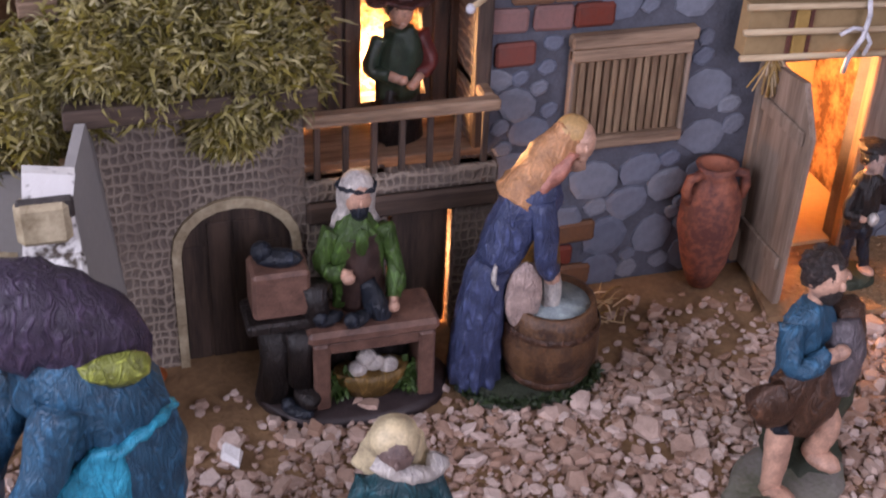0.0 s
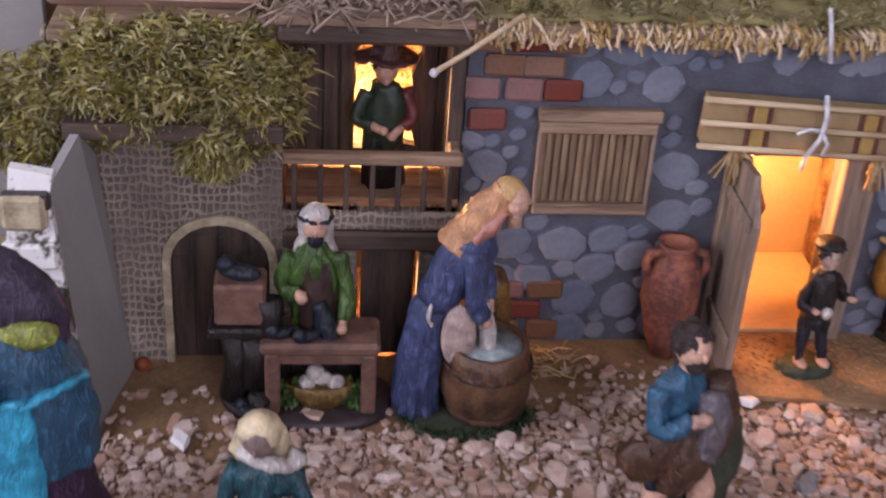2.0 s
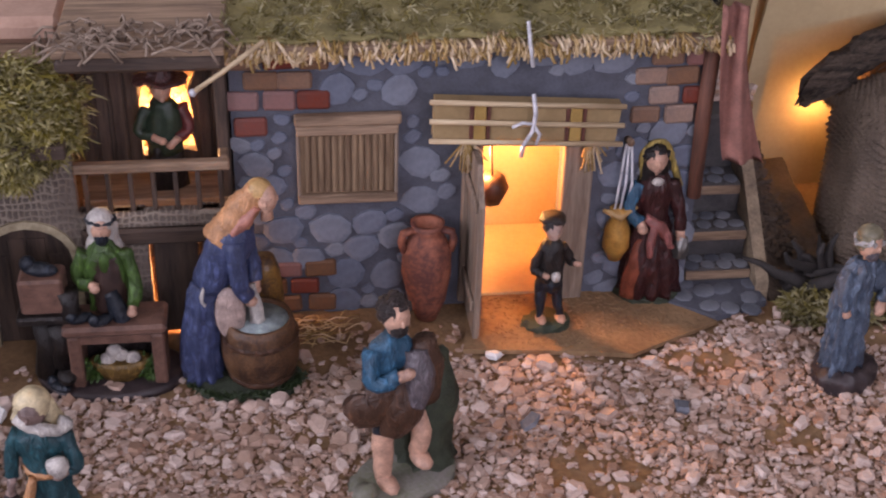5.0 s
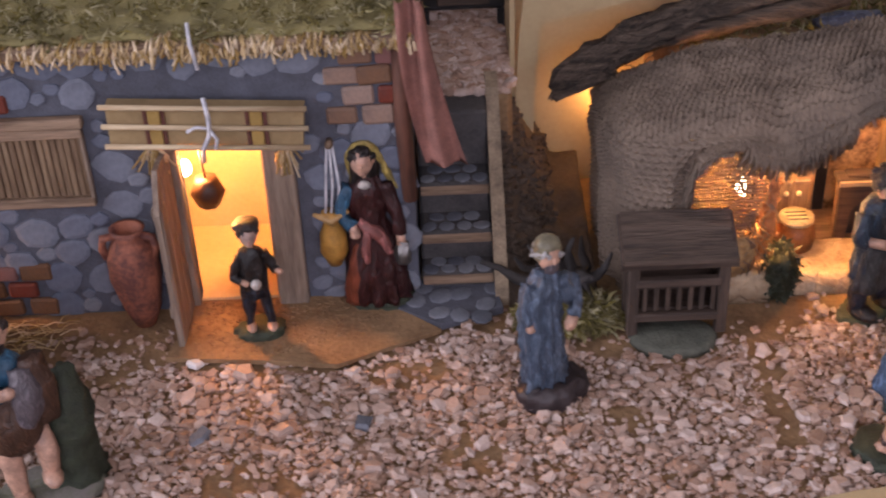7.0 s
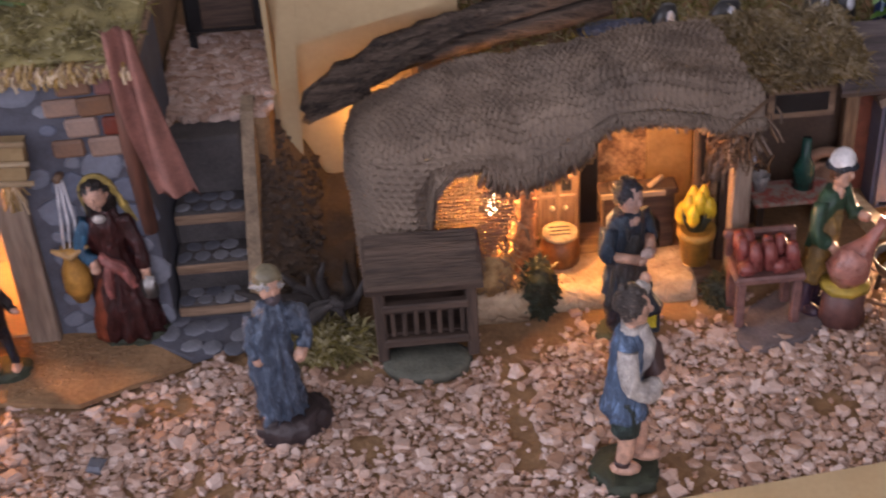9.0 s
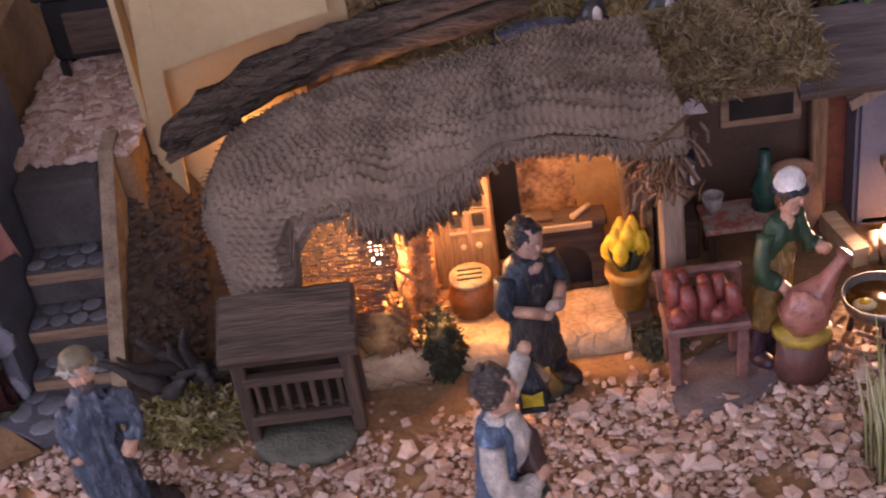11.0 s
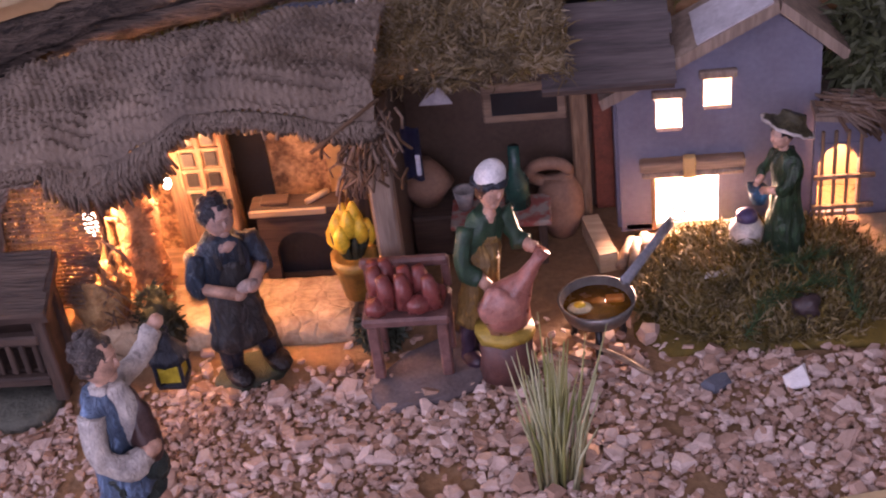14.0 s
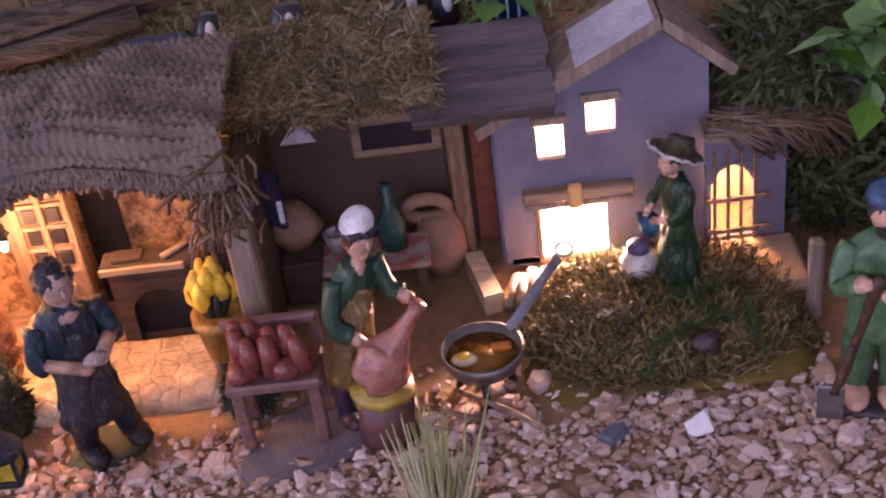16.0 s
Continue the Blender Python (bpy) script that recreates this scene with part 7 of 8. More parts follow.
statue("child_statue", "small figurine of a child in dark clothes and cap", 27.2, -3.9, 10, door_child, 0.75)


def red_woman(b):
    plinth(b, 2.7, 1.8, GREENBASE, 0.6, 0.3)
    b.use(RED).loft([(0.3, -0.2, 0.5, 2.3, 1.7), (0.2, -0.3, 3.0, 2.1, 1.6), (0, -0.1, 5.6, 1.7, 1.3), (-0.1, 0, 7.6, 1.25, 0.95), (-0.1, 0, 9.8, 1.5, 1.0), (-0.1, 0, 10.9, 0.8, 0.7)], 26, 11, 0.17)
    b.use(paint(0.2, 0.045, 0.02)).loft([(-1.3, -0.9, 0.5, 0.9, 0.8), (-1.2, -1.0, 3.0, 0.8, 0.7), (-0.9, -0.8, 5.6, 0.4, 0.4)], 10, 4, 0.1)
    b.use(PINK).sweep([(-0.9, -0.9, 7.4), (0.1, -1.2, 7.0), (0.8, -1.1, 6.2), (1.4, -1.4, 5.0)], [0.45, 0.5, 0.45, 0.3], 8)
    b.sweep([(-0.2, -1.3, 7.0), (-0.4, -1.6, 5.6), (-0.3, -1.7, 4.4)], [0.4, 0.4, 0.25], 8)
    skull(b, -0.3, -0.2, 12.3, 1.0, hair=DARK)
    b.use(DARK).loft([(-0.3, 0.3, 9.4, 1.2, 0.5), (-0.3, 0.2, 11.0, 1.15, 0.7), (-0.3, 0.1, 12.4, 1.0, 0.8)], 12, 5, 0.1)
    b.use(GOLD).sweep([(-1.3, 0.3, 10.2), (-1.3, 0.2, 12.2), (-0.9, 0.1, 13.3), (-0.2, 0.1, 13.6), (0.6, 0.1, 13.1), (1.0, 0.3, 12.0), (1.7, 0.4, 10.6), (2.3, 0.5, 9.4)], [0.15, 0.18, 0.22, 0.28, 0.28, 0.28, 0.25, 0.12], 7)
    b.use(WHITE).blob(-0.2, -0.95, 10.7, 0.5, 0.3, 0.35, 8)
    arm(b, [(-1.4, 0, 10.2), (-2.0, -0.5, 8.2), (-1.1, -1.5, 6.8)], 0.62, SKYB, bare=0.25)
    arm(b, [(1.2, 0, 10.2), (1.9, -0.3, 8.0), (2.2, -0.8, 5.4)], 0.6, RED, bare=0.3)
    b.use(STEEL).loft([(2.3, -0.9, 3.9, 0.5, 0.5), (2.3, -0.9, 4.8, 0.6, 0.6), (2.3, -0.9, 5.6, 0.3, 0.3)], 10)


statue("red_dress_statue", "figurine of a woman in dark red with a golden veil", 35.7, -0.3, 0, red_woman, 0.75, 0.99, 1.0)
jg = thing("hanging_jug", None, "ochre jug hanging from white cords on the wall", "jug", base=(32.9, -0.7, 4.4))
part("body", B(paint(0.48, 0.24, 0.05)).loft([(32.9, -0.8, 4.4, 0.5, 0.5), (32.9, -0.8, 5.6, 1.05, 1.0), (32.9, -0.8, 7.0, 1.0, 0.95), (32.9, -0.8, 8.2, 0.55, 0.55), (32.9, -0.8, 8.9, 0.75, 0.7)], 16), jg)
part("bow", B(paint(0.5, 0.3, 0.12)).sweep([(31.6, -1.0, 8.9), (32.9, -1.2, 8.4), (34.2, -1.0, 9.1)], [0.15, 0.4, 0.15], 7), jg)
cord = B(WHITECORD)
for dx in (-0.4, 0.0, 0.4):
    cord.sweep([(32.9 + dx, -0.9, 8.5), (33.2 + dx * 1.2, -0.7, 11), (33.2 + dx * 0.5, -0.4, 14.2)], 0.1, 5)
part("cord", cord, jg)
part("peg", B(BROWNWOODX).sweep([(33.2, 0.2, 14.3), (33.2, -0.9, 14.5)], 0.3, 7), jg)
b = B(paint(0.07, 0.03, 0.015)).loft([(23.6, 2.4, 8.0, 0.8, 0.8), (23.6, 2.4, 9.2, 1.35, 1.2), (23.6, 2.4, 10.3, 0.9, 0.9)], 7)
b.sweep([(23.6, 2.4, 10.2), (23.4, 2.4, 12.5), (23.5, 2.5, 16)], 0.1, 5)
thing("hanging_pot", b, "small dark pot hanging inside the lit doorway", "pot")


def shepherd(b):
    b.use(EARTH).loft([(0.5, 0, 0, 3.1, 2.5), (0.5, 0, 1.0, 3.1, 2.5), (0.4, 0, 1.7, 2.4, 1.9)], 20, 6, 0.04)
    b.use(DENIM).loft([(-0.2, 0, 1.6, 1.7, 1.5), (-0.3, 0, 3.5, 1.75, 1.5), (-0.5, 0, 6.0, 1.75, 1.4), (-0.5, 0, 8.0, 1.75, 1.3), (-0.2, 0, 9.8, 1.6, 1.15), (0, 0, 10.8, 0.8, 0.8)], 30, 11, 0.2)
    arm(b, [(1.2, -0.3, 10.2), (2.3, -0.6, 8.4), (1.2, -1.6, 6.8)], 0.72, DENIM, bare=0.35)
    arm(b, [(-1.5, 0, 10.2), (-2.0, -0.4, 8.4), (-1.8, -0.8, 7.0)], 0.65, DENIM, bare=0.3)
    b.use(DENIM).blob(1.9, -0.2, 9.0, 1.1, 0.9, 1.2, 12, 0.2)
    skull(b, 0.1, -0.1, 12.2, 1.05, hair=paint(0.2, 0.17, 0.1), beard=GREY)
    b.use(paint(0.4, 0.38, 0.36)).sweep([(1.0 * math.cos(a) + 0.1, 0.05 + 1.02 * math.sin(a), 12.5) for a in [i * math.pi / 7 for i in range(15)]], 0.2, 6)
    b.use(paint(0.22, 0.19, 0.12)).blob(0.1, 0.1, 13.0, 1.05, 1.0, 0.65, 12)


statue("shepherd_statue", "figurine of a man in a crumpled blue robe", 47.6, -11.7, 25, shepherd, size=0.97, wide=0.88, cloth=0.32)


def baker(b):
    plinth(b, 2.6, 1.7, GREENBASE, 0.55, 0.2)
    TROUSER, SHIRT, APRON = crease(paint(0.025, 0.03, 0.045)), crease(paint(0.03, 0.05, 0.075)), crease(paint(0.05, 0.05, 0.05))
    leg(b, [(-0.7, 0.2, 5.0), (-0.95, 0, 2.8), (-1.0, -0.1, 1.0)], 0.85, TROUSER, DARK)
    leg(b, [(0.8, 0.2, 5.0), (1.3, 0, 2.8), (1.7, -0.2, 1.0)], 0.85, TROUSER, DARK)
    b.use(SHIRT).loft([(0, 0, 4.0, 1.9, 1.3), (0, 0, 6.2, 1.6, 1.2), (0, 0, 8.0, 1.65, 1.2), (0, 0, 9.6, 1.75, 1.15), (0, 0, 10.5, 0.9, 0.8)], 18, 7, 0.05)
    b.use(APRON).loft([(0, -0.3, 3.0, 2.0, 1.25), (0, -0.35, 4.6, 1.75, 1.15), (0, -0.35, 6.4, 1.5, 1.05), (0, -0.3, 8.9, 1.0, 1.0)], 16, 5, 0.1)
    for sx in (-0.75, 0.75):
        b.sweep([(sx, -1.1, 8.6), (sx * 1.1, -0.8, 9.8), (sx * 1.1, 0, 10.4)], 0.16, 6)
    b.use(paint(0.5, 0.31, 0.24)).blob(0, -0.38, 9.85, 0.95, 0.78, 0.55, 12)
    skull(b, 0.1, -0.3, 11.7, 1.12, paint(0.5, 0.31, 0.24), hair=crease(paint(0.04, 0.04, 0.05), 420, 420, 0.004, 0.5))
    arm(b, [(-1.6, 0, 9.7), (-2.3, -0.4, 7.8), (-0.2, -1.9, 7.2)], 0.74, SHIRT, bare=0.85)
    arm(b, [(1.6, 0, 9.7), (2.3, -0.4, 7.9), (0.7, -1.9, 7.4)], 0.74, SHIRT, bare=0.85)
    b.use(PALEPINK).blob(0.4, -2.0, 7.6, 0.75, 0.45, 0.4, 9)


statue("baker_statue", "figurine of a man in dark apron kneading dough", 71.65, -4.0, 36, baker, size=0.97, wide=0.96)


def lantern_boy(b):
    VEST, SHORTS, BAG = crease(paint(0.12, 0.19, 0.3)), crease(paint(0.03, 0.05, 0.045)), paint(0.07, 0.035, 0.03)
    plinth(b, 2.7, 2.6, GREENBASE, 0.7)
    leg(b, [(-0.8, 0.2, 5.6), (-0.85, -0.1, 3.4), (-0.8, 0.5, 1.2)], 0.7, SKIN, SKIN)
    leg(b, [(0.8, 0.1, 5.6), (0.9, -0.9, 3.6), (0.85, -1.0, 1.2)], 0.7, SKIN, SKIN)
    b.use(BAG).sweep([(-0.85, 0.35, 1.5), (-0.85, 0.3, 1.8)], 0.72, 9)
    b.use(SHORTS).sweep([(-0.75, 0.2, 6.8), (-0.85, 0.1, 5.4), (-0.9, 0.0, 4.2)], [1.05, 1.1, 1.0], 10)
    b.sweep([(0.75, 0.1, 6.8), (0.85, -0.4, 5.4), (0.9, -0.7, 4.3)], [1.05, 1.1, 1.0], 10)
    b.use(VEST).loft([(-0.1, 0.15, 5.4, 1.95, 1.65), (-0.1, 0.15, 7.4, 1.65, 1.35), (-0.1, 0.1, 9.2, 1.6, 1.2), (-0.1, 0.1, 10.8, 1.65, 1.1), (-0.1, 0.1, 11.6, 0.9, 0.8)], 18, 5, 0.06)
    b.use(WHITE).sweep([(0, -1.05, 8.2), (0, -1.1, 10.2), (0, -0.7, 11.7)], [0.5, 0.75, 0.6], 9)
    b.loft([(0, 0, 11.2, 0.95, 0.85), (0, -0.1, 11.9, 0.75, 0.7)], 12)
    skull(b, 0, -0.3, 13.2, 1.2, hair=crease(paint(0.13, 0.1, 0.085), 420, 420, 0.004, 0.5))
    arm(b, [(-1.6, 0, 10.9), (-2.2, -0.2, 8.9), (-1.7, -1.4, 7.9), (-0.4, -2.4, 8.4)], 0.8, WHITE, bare=0.35)
    arm(b, [(1.6, 0, 10.9), (3.5, -0.5, 10.9), (5.2, -1.2, 12.1)], 0.72, WHITE, bare=0.2)
    b.use(BAG).sweep([(0.7, -1.0, 11.2), (0.3, -1.7, 9.8), (-0.1, -1.9, 8.4), (0.2, -1.9, 7.4)], [0.3, 0.65, 0.8, 0.5], 12)
    b.use(SHORTS).blob(0.5, -1.6, 6.6, 0.95, 0.85, 0.9, 10, 0.3)


statue("lantern_boy_statue", "figurine of a boy in blue waistcoat and white shirt", 69.2, -18.8, 80, lantern_boy, wide=0.86)
ln = thing("lantern", None, "black toy lantern with yellow panes held on a hook", "lantern", at=cm(71.1, -14.5, 8.3) @ Matrix.Scale(0.8, 4))
part("base", B(NAVY).box(-0.9, 0.9, -0.9, 0.9, 0, 0.4, 0.1), ln)
part("glass", B(paint(0.6, 0.45, 0.04, 0.25)).box(-0.75, 0.75, -0.75, 0.75, 0.4, 2.0, 0.1), ln, "yellow lantern panes")
for sx in (-0.8, 0.8):
    for sy in (-0.8, 0.8):
        part("corner_bar", B(NAVY).box(sx - 0.12, sx + 0.12, sy - 0.12, sy + 0.12, 0.3, 2.1, 0.03), ln)
part("roof", B(NAVY).loft([(0, 0, 2.0, 1.35, 1.35), (0, 0, 2.4, 1.2, 1.2), (0, 0, 3.4, 0.45, 0.45), (0, 0, 3.8, 0.3, 0.3)], 8), ln)
part("ring", B(NAVY).sweep([(0.35 * math.cos(a), 0, 4.1 + 0.4 * math.sin(a)) for a in [i * math.pi / 6 for i in range(13)]], 0.1, 5), ln)


def butcher(b):
    b.use(mat("grey_base", (0.15, 0.115, 0.11), 0.8, (0.07, 0.055, 0.055), 60, 400, 0.6)).loft([(-1.9, 0.3, 0, 6.4, 3.2), (-1.9, 0.3, 0.4, 6.3, 3.1), (-1.9, 0.3, 0.55, 6.0, 2.8)], 24, 6, 0.04)
    leg(b, [(-0.5, 0.2, 4.4), (-0.6, 0, 2.4), (-0.6, -0.2, 0.9)], 0.7, paint(0.04, 0.02, 0.035), paint(0.04, 0.02, 0.035))
    leg(b, [(0.7, 0.3, 4.4), (0.8, 0.2, 2.4), (0.9, 0, 0.9)], 0.7, paint(0.04, 0.02, 0.035), paint(0.04, 0.02, 0.035))
    b.use(OCHRE).loft([(0, -0.1, 3.2, 1.7, 1.3), (0, -0.1, 5.2, 1.5, 1.2), (0, -0.15, 7.4, 1.3, 1.1), (0, -0.2, 8.6, 0.9, 0.9)], 16, 7, 0.05)
    b.use(paint(0.02, 0.06, 0.032)).loft([(0, 0.1, 5.6, 1.45, 1.1), (0, 0.1, 7.6, 1.5, 1.1), (0, 0.05, 9.2, 1.6, 1.05), (0, 0, 10.0, 0.9, 0.75)], 16)
    b.use(OCHRE).loft([(0, -0.5, 5.0, 1.1, 0.9), (0, -0.45, 8.2, 0.85, 0.85)], 12)
    b.use(SKIN).blob(0, -0.5, 9.7, 0.55, 0.45, 0.6, 8)
    skull(b, 0.15, -0.3, 11.3, 1.02, hair=BROWN)
    b.use(paint(0.75, 0.72, 0.7)).blob(0.15, 0.0, 12.0, 1.12, 1.12, 0.95, 14)
    b.use(NAVY).sweep([(0.15 + 1.12 * math.cos(a), -0.05 + 1.12 * math.sin(a), 11.75) for a in [i * math.pi / 8 for i in range(17)]], 0.2, 6)
    arm(b, [(-1.5, 0, 9.4), (-2.0, -0.5, 7.2), (-0.4, -1.8, 5.8)], 0.66, paint(0.02, 0.06, 0.032), bare=0.4)
    arm(b, [(1.5, 0, 9.4), (2.3, -0.8, 7.8), (2.9, -2.0, 7.4)], 0.66, paint(0.02, 0.06, 0.032), bare=0.5)
    b.use(BLACK).box(-0.4, 1.4, -2.3, -1.9, 5.6, 6.1, 0.1)


statue("butcher_statue", "figurine of a butcher in green with a white cap", 85.0, -3.9, 36, butcher, size=0.98, wide=0.84, lean=0.2)
stump = thing("chopping_block", None, "reddish tree stump carrying a raw ham", "chopping block", base=(87.2, -5.4, 0.6))
part("stump", B(paint(0.14, 0.06, 0.05)).loft([(87.2, -5.4, 0.55, 1.7, 1.6), (87.2, -5.4, 1.6, 1.5, 1.4), (87.2, -5.4, 3.6, 1.55, 1.45)], 18, 9, 0.06), stump)
part("cloth", B(paint(0.48, 0.32, 0.05)).loft([(87.2, -5.4, 3.3, 1.75, 1.6), (87.2, -5.4, 3.8, 1.7, 1.55)], 16, 7, 0.06), stump, "yellow rim under the ham")
hm = B(RAW).sweep([(87.2, -5.4, 3.8), (87.2, -5.4, 4.6), (87.7, -5.4, 5.7), (88.6, -5.2, 6.8), (89.3, -5.0, 7.8), (89.7, -4.9, 8.4)], [1.1, 1.5, 1.25, 0.55, 0.36, 0.48], 14, wob=0.2)
hm.use(paint(0.5, 0.22, 0.17, 0.3)).blob(87.1, -6.1, 5.5, 1.2, 0.75, 1.25, 14, 0.25, 2.0)
ham = thing("ham", hm, "pink raw ham standing on the stump", "ham")
mtab = thing("meat_table", None, "rough reddish wooden stall table for meat", "table", base=(81.9, -4, 0.6))
RW = paint(0.2, 0.1, 0.085)
part("tabletop", B(RW).box(79.2, 84.2, -6.0, -2.9, 4.4, 5.0, 0.15), mtab)
part("back_rail", B(RW).box(79.0, 84.2, -3.0, -2.4, 6.4, 7.0, 0.15), mtab)
for lx in (79.4, 83.4):
    for ly in (-5.8, -3.3):
        part("leg", B(RW).box(lx, lx + 0.65, ly, ly + 0.6, 0.6, 4.4, 0.1), mtab)
for lx in (79.2, 83.7):
    part("rail_post", B(RW).box(lx, lx + 0.5, -2.9, -2.5, 4.9, 6.6, 0.08), mtab)
for i in range(13):
    mx, my = 80.0 + (i % 5) * 0.85 + R.uniform(-0.2, 0.2), -5.3 + (i // 5) * 0.85
    if i % 3:
        b = B(MEAT).sweep([(0, 0, 0.3), (0.1, 0.2, 1.3), (0.0, 0.3, 2.3)], [0.5, 0.55, 0.35], 8, wob=0.2)
    else:
        b = B(MEAT).blob(0, 0, 0.55, 0.85, 0.7, 0.6, 10, 0.3, i)
    thing("meat_cut", b, "glossy dark red cut of meat on the table", "meat", "meats on the table", at=cm(mx, my, 5.0, R.uniform(0, 90)))


def hat_lady(b):
    crease(paint(0.025, 0.06, 0.025))
    b.use(paint(0.025, 0.06, 0.025)).loft([(0, 0, 0.1, 1.6, 1.4), (0, 0, 2.5, 1.35, 1.15), (0, 0, 4.9, 1.0, 0.9), (0, 0, 6.6, 1.25, 0.95), (0, 0, 7.5, 0.7, 0.6)], 18, 9, 0.12)
    skull(b, -0.3, -0.3, 8.5, 0.78, hair=DARK)
    keep = b.t
    b.t = keep @ Matrix.Translation((-0.2, 0.1, 8.9)) @ Matrix.Rotation(radians(-24), 4, "X")
    b.use(crease(paint(0.09, 0.075, 0.035), 300, 300)).loft([(0, 0, 0, 1.85, 1.7), (0, 0, 0.15, 1.85, 1.7), (0, 0.1, 0.45, 1.0, 0.95), (0, 0.15, 1.0, 0.75, 0.7)], 18)
    b.use(WHITE).sweep([(1.85 * math.cos(a), 1.7 * math.sin(a), 0.08) for a in [i * math.pi / 10 for i in range(21)]], 0.1, 5)
    b.t = keep
    arm(b, [(-1.1, 0, 7.0), (-1.7, -0.6, 5.6), (-1.3, -1.5, 4.9)], 0.42, paint(0.025, 0.06, 0.025), bare=0.6)
    arm(b, [(1.1, 0, 7.0), (1.3, -0.9, 5.6), (-0.3, -1.7, 5.0)], 0.42, paint(0.025, 0.06, 0.025), bare=0.6)
    b.use(SKYB).loft([(-1.0, -1.6, 3.9, 0.6, 0.5), (-1.0, -1.7, 5.0, 0.85, 0.7)], 12)


statue("hat_lady_statue", "figurine of a woman in dark green with broad hat", 104.1, 3.2, -62, hat_lady, 1.6, 0.97, 0.9)


def digger(b):
    plinth(b, 2.6, 1.8, EARTH, 0.6)
    leg(b, [(-0.7, 0.1, 5.4), (-0.9, -0.2, 3.2), (-0.9, -0.3, 1.1)], 0.75, paint(0.06, 0.13, 0.06), SKIN)
    leg(b, [(0.7, 0.1, 5.4), (0.8, 0, 3.2), (0.8, -0.1, 1.1)], 0.75, paint(0.06, 0.13, 0.06), SKIN)
    b.use(paint(0.08, 0.17, 0.08)).loft([(0, 0, 4.6, 1.7, 1.3), (0, 0, 7.0, 1.5, 1.1), (0, 0, 9.4, 1.7, 1.1), (0, 0, 10.3, 0.8, 0.7)], 16, 7, 0.07)
    skull(b, 0, -0.2, 11.6, 1.0, hair=HAIR, beard=HAIR)
    b.use(paint(0.04, 0.09, 0.17)).blob(0, 0, 12.4, 1.1, 1.1, 0.7, 12)
    arm(b, [(-1.5, 0, 9.6), (-2.0, -0.8, 7.8), (-0.9, -1.9, 8.6)], 0.66, paint(0.08, 0.17, 0.08), bare=0.2)
    arm(b, [(1.5, 0, 9.6), (1.9, -0.8, 7.8), (0.2, -1.9, 8.0)], 0.66, paint(0.08, 0.17, 0.08), bare=0.2)
    b.use(BROWN).sweep([(-0.3, -2.0, 9.0), (-1.3, -2.1, 5.0), (-2.0, -2.1, 2.2)], 0.24, 6)
    b.use(STEEL).box(-2.8, -1.5, -2.3, -2.1, 0.5, 2.6, 0.08)
    b.use(BROWN).sweep([(2.0, 0.6, 10), (2.6, 0.7, 7.4), (2.3, 0.6, 5)], [0.5, 0.9, 0.6], 8)


statue("digger_statue", "figurine of a man in green holding a spade", 112.4, -6.6, -15, digger, size=1.02)


def balcony_man(b):
    b.use(DARK).loft([(0, 0, 0, 1.3, 0.9), (0, 0, 3.2, 1.2, 0.85)], 14)
    b.use(paint(0.03, 0.05, 0.03)).loft([(0, 0, 2.6, 1.25, 0.9), (0, 0, 5.0, 1.3, 0.9), (0, 0, 6.3, 0.8, 0.7)], 14)
    skull(b, 0, -0.15, 7.3, 0.82, hair=DARK)
    b.use(crease(paint(0.1, 0.04, 0.035))).loft([(0, 0, 7.75, 1.75, 1.4), (0, 0, 7.95, 1.7, 1.4), (0, 0, 8.1, 0.9, 0.85), (0, 0, 8.9, 0.75, 0.7)], 14)
    arm(b, [(-1.1, 0, 5.8), (-1.6, -0.4, 4.4), (-0.2, -1.2, 3.9)], 0.48, paint(0.03, 0.05, 0.03), bare=0.4)
    arm(b, [(1.1, 0, 5.8), (1.6, -0.4, 4.4), (0.3, -1.3, 3.6)], 0.48, paint(0.14, 0.03, 0.025), bare=0.4)


statue("balcony_man_statue", "figurine of a man in a brown hat on the balcony", -0.5, 1.7, 5, balcony_man, 11.0, 1.08)

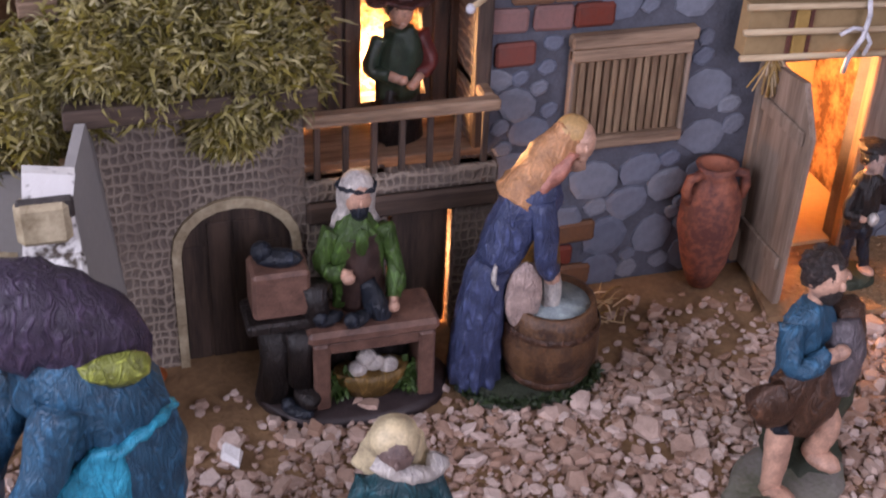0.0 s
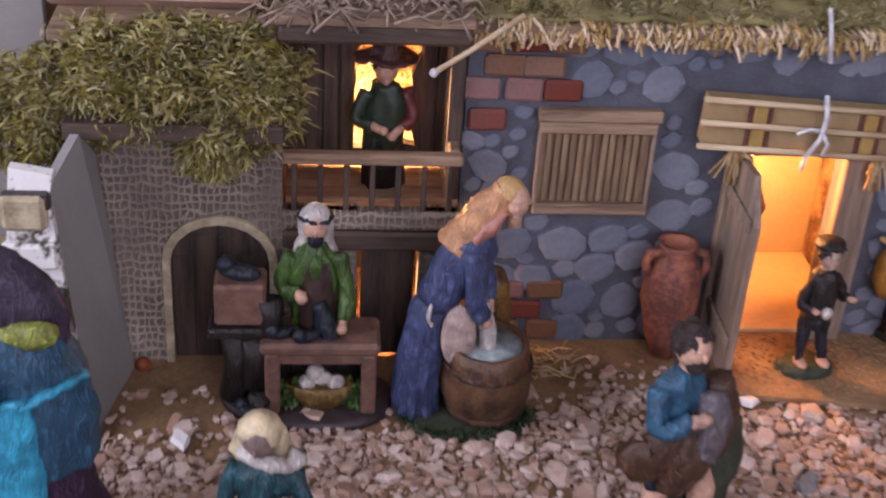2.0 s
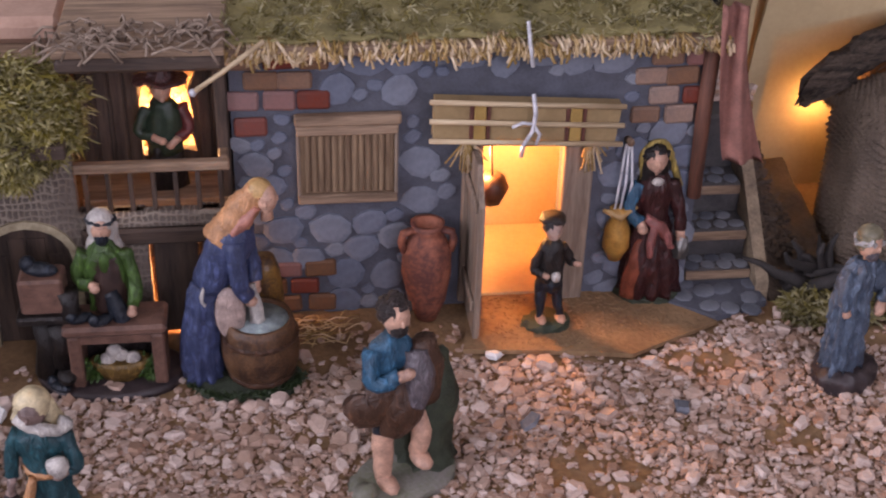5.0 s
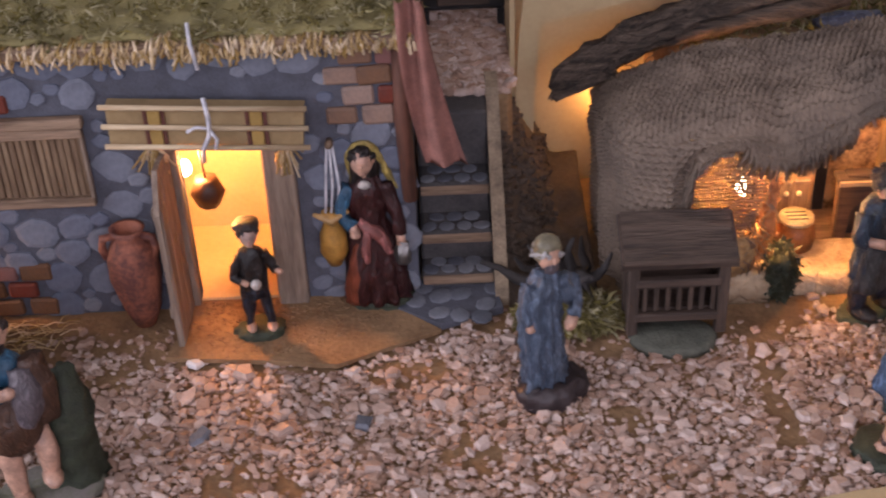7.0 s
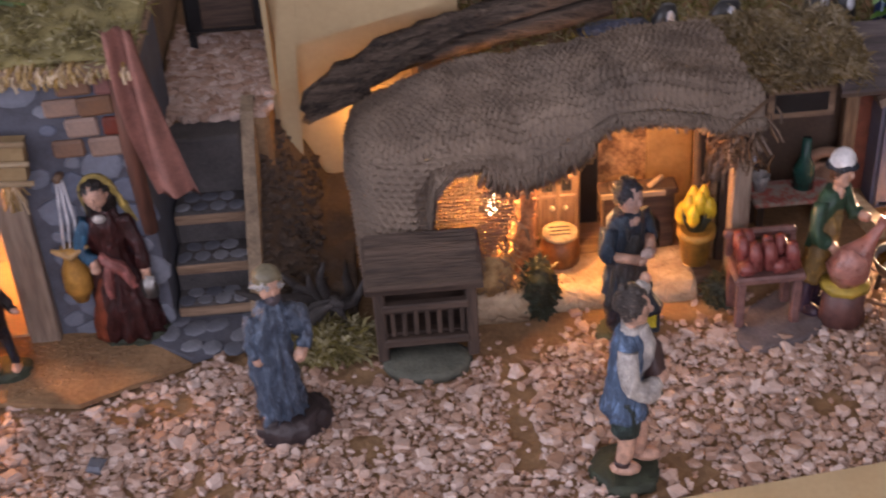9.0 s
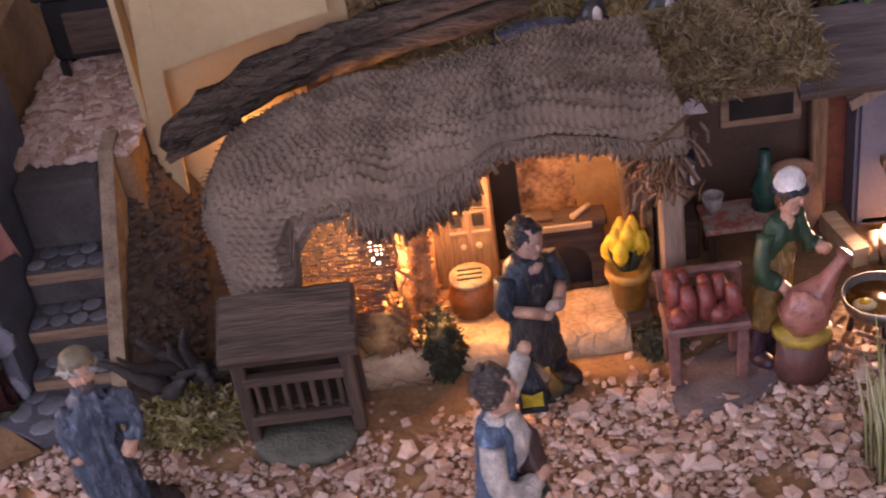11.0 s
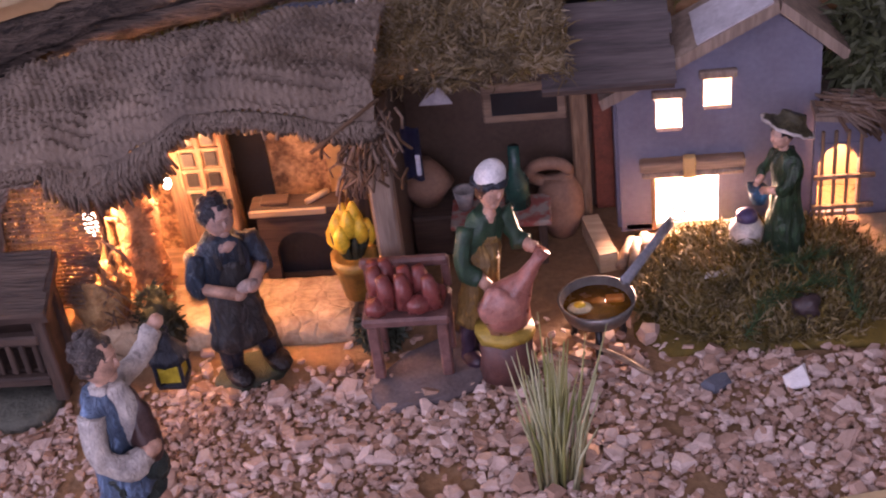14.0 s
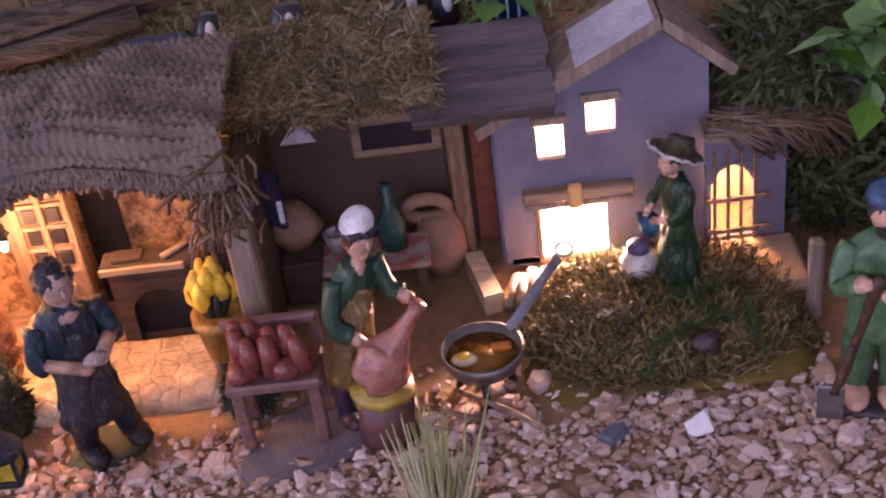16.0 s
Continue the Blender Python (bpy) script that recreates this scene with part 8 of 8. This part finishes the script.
# amphora by the stone house
am = thing("amphora", None, "tall terracotta amphora with two small handles", "amphora", base=(18.2, -1.7, 0.4))
part("body", B(TERRA).loft([(18.3, -1.7, 0.4, 0.8, 0.8), (18.3, -1.7, 2.0, 1.4, 1.35), (18.2, -1.7, 4.6, 1.9, 1.7), (18.2, -1.7, 6.6, 1.85, 1.65), (18.2, -1.7, 7.8, 1.3, 1.2), (18.2, -1.7, 8.3, 1.0, 0.95), (18.2, -1.7, 8.9, 1.3, 1.2), (18.2, -1.7, 8.85, 0.95, 0.85), (18.2, -1.7, 7.8, 0.6, 0.6)], 24), am)
for s in (-1, 1):
    part("handle", B(TERRA).sweep([(18.2 + s * 0.9, -1.9, 8.4), (18.2 + s * 1.8, -2.0, 8.2), (18.2 + s * 1.95, -2.0, 7.4), (18.2 + s * 1.7, -2.0, 6.6)], 0.32, 7), am)
b = B(PALEWOOD).sweep([(2.0, -3.0, 20.6), (4.0, -3.0, 22.0), (6.9, -3.0, 24.2)], 0.18, 6)
b.use(WHITECORD).blob(2.0, -3.0, 20.6, 0.28, 0.28, 0.28, 8)
thing("stick", b, "thin pale stick with a white tip under the eaves", "stick")
st = B(STRAW)
for _ in range(60):
    x, y, a = R.uniform(7, 12), R.uniform(-5, -1.5), R.uniform(0, 3.14)
    st.sweep([(x, y, 0.4), (x + math.cos(a), y + math.sin(a) * 0.6, 0.7), (x + 2 * math.cos(a), y + math.sin(a) * 1.2, 0.45)], 0.05, 4)
thing("hay_wisp", st, "wisp of loose hay on the ground", "hay", kind="stuff")
thing("apple", B(paint(0.3, 0.08, 0.02)).blob(-15.3, -3.6, 0.6, 0.55, 0.5, 0.5, 10), "small reddish fruit lying by the wall", "fruit")

bs = thing("straw_basket", None, "rough straw sack standing open in the lamp light", "sack", base=(62.4, -0.8, 2.6))
b = B(mat("basket_straw", (0.48, 0.3, 0.13), 0.85, (0.2, 0.1, 0.04), 90, 400, 0.8, depth=0.004))
b.loft([(62.4, -0.8, 2.4, 1.3, 1.1), (62.4, -0.8, 3.6, 1.7, 1.4), (62.5, -0.8, 5.2, 1.75, 1.4), (62.5, -0.8, 6.1, 1.6, 1.3), (62.5, -0.8, 5.8, 1.35, 1.1), (62.5, -0.8, 4.6, 1.2, 1.0)], 22, 7, 0.16)
part("body", b, bs)
for k in range(6):
    part("lump", B(MATS["basket_straw"]).blob(61.7 + 0.32 * k, -0.8 + 0.5 * (k % 2), 5.2 + 0.35 * (k % 3), 0.6, 0.5, 0.55, 9, 0.5, k), bs)

thing("bulb", B(BULB).blob(22.1, 3.0, 10.9, 0.45, 0.45, 0.7, 10), "small glowing bulb hanging in the stone house", "bulb")
thing("bulb_cable", B(BLACK).sweep([(22.9, 3.5, 12.7), (22.9, 3.7, 15), (23.2, 4, 18.5)], 0.1, 6), "thin black cable inside the stone house", "cable")
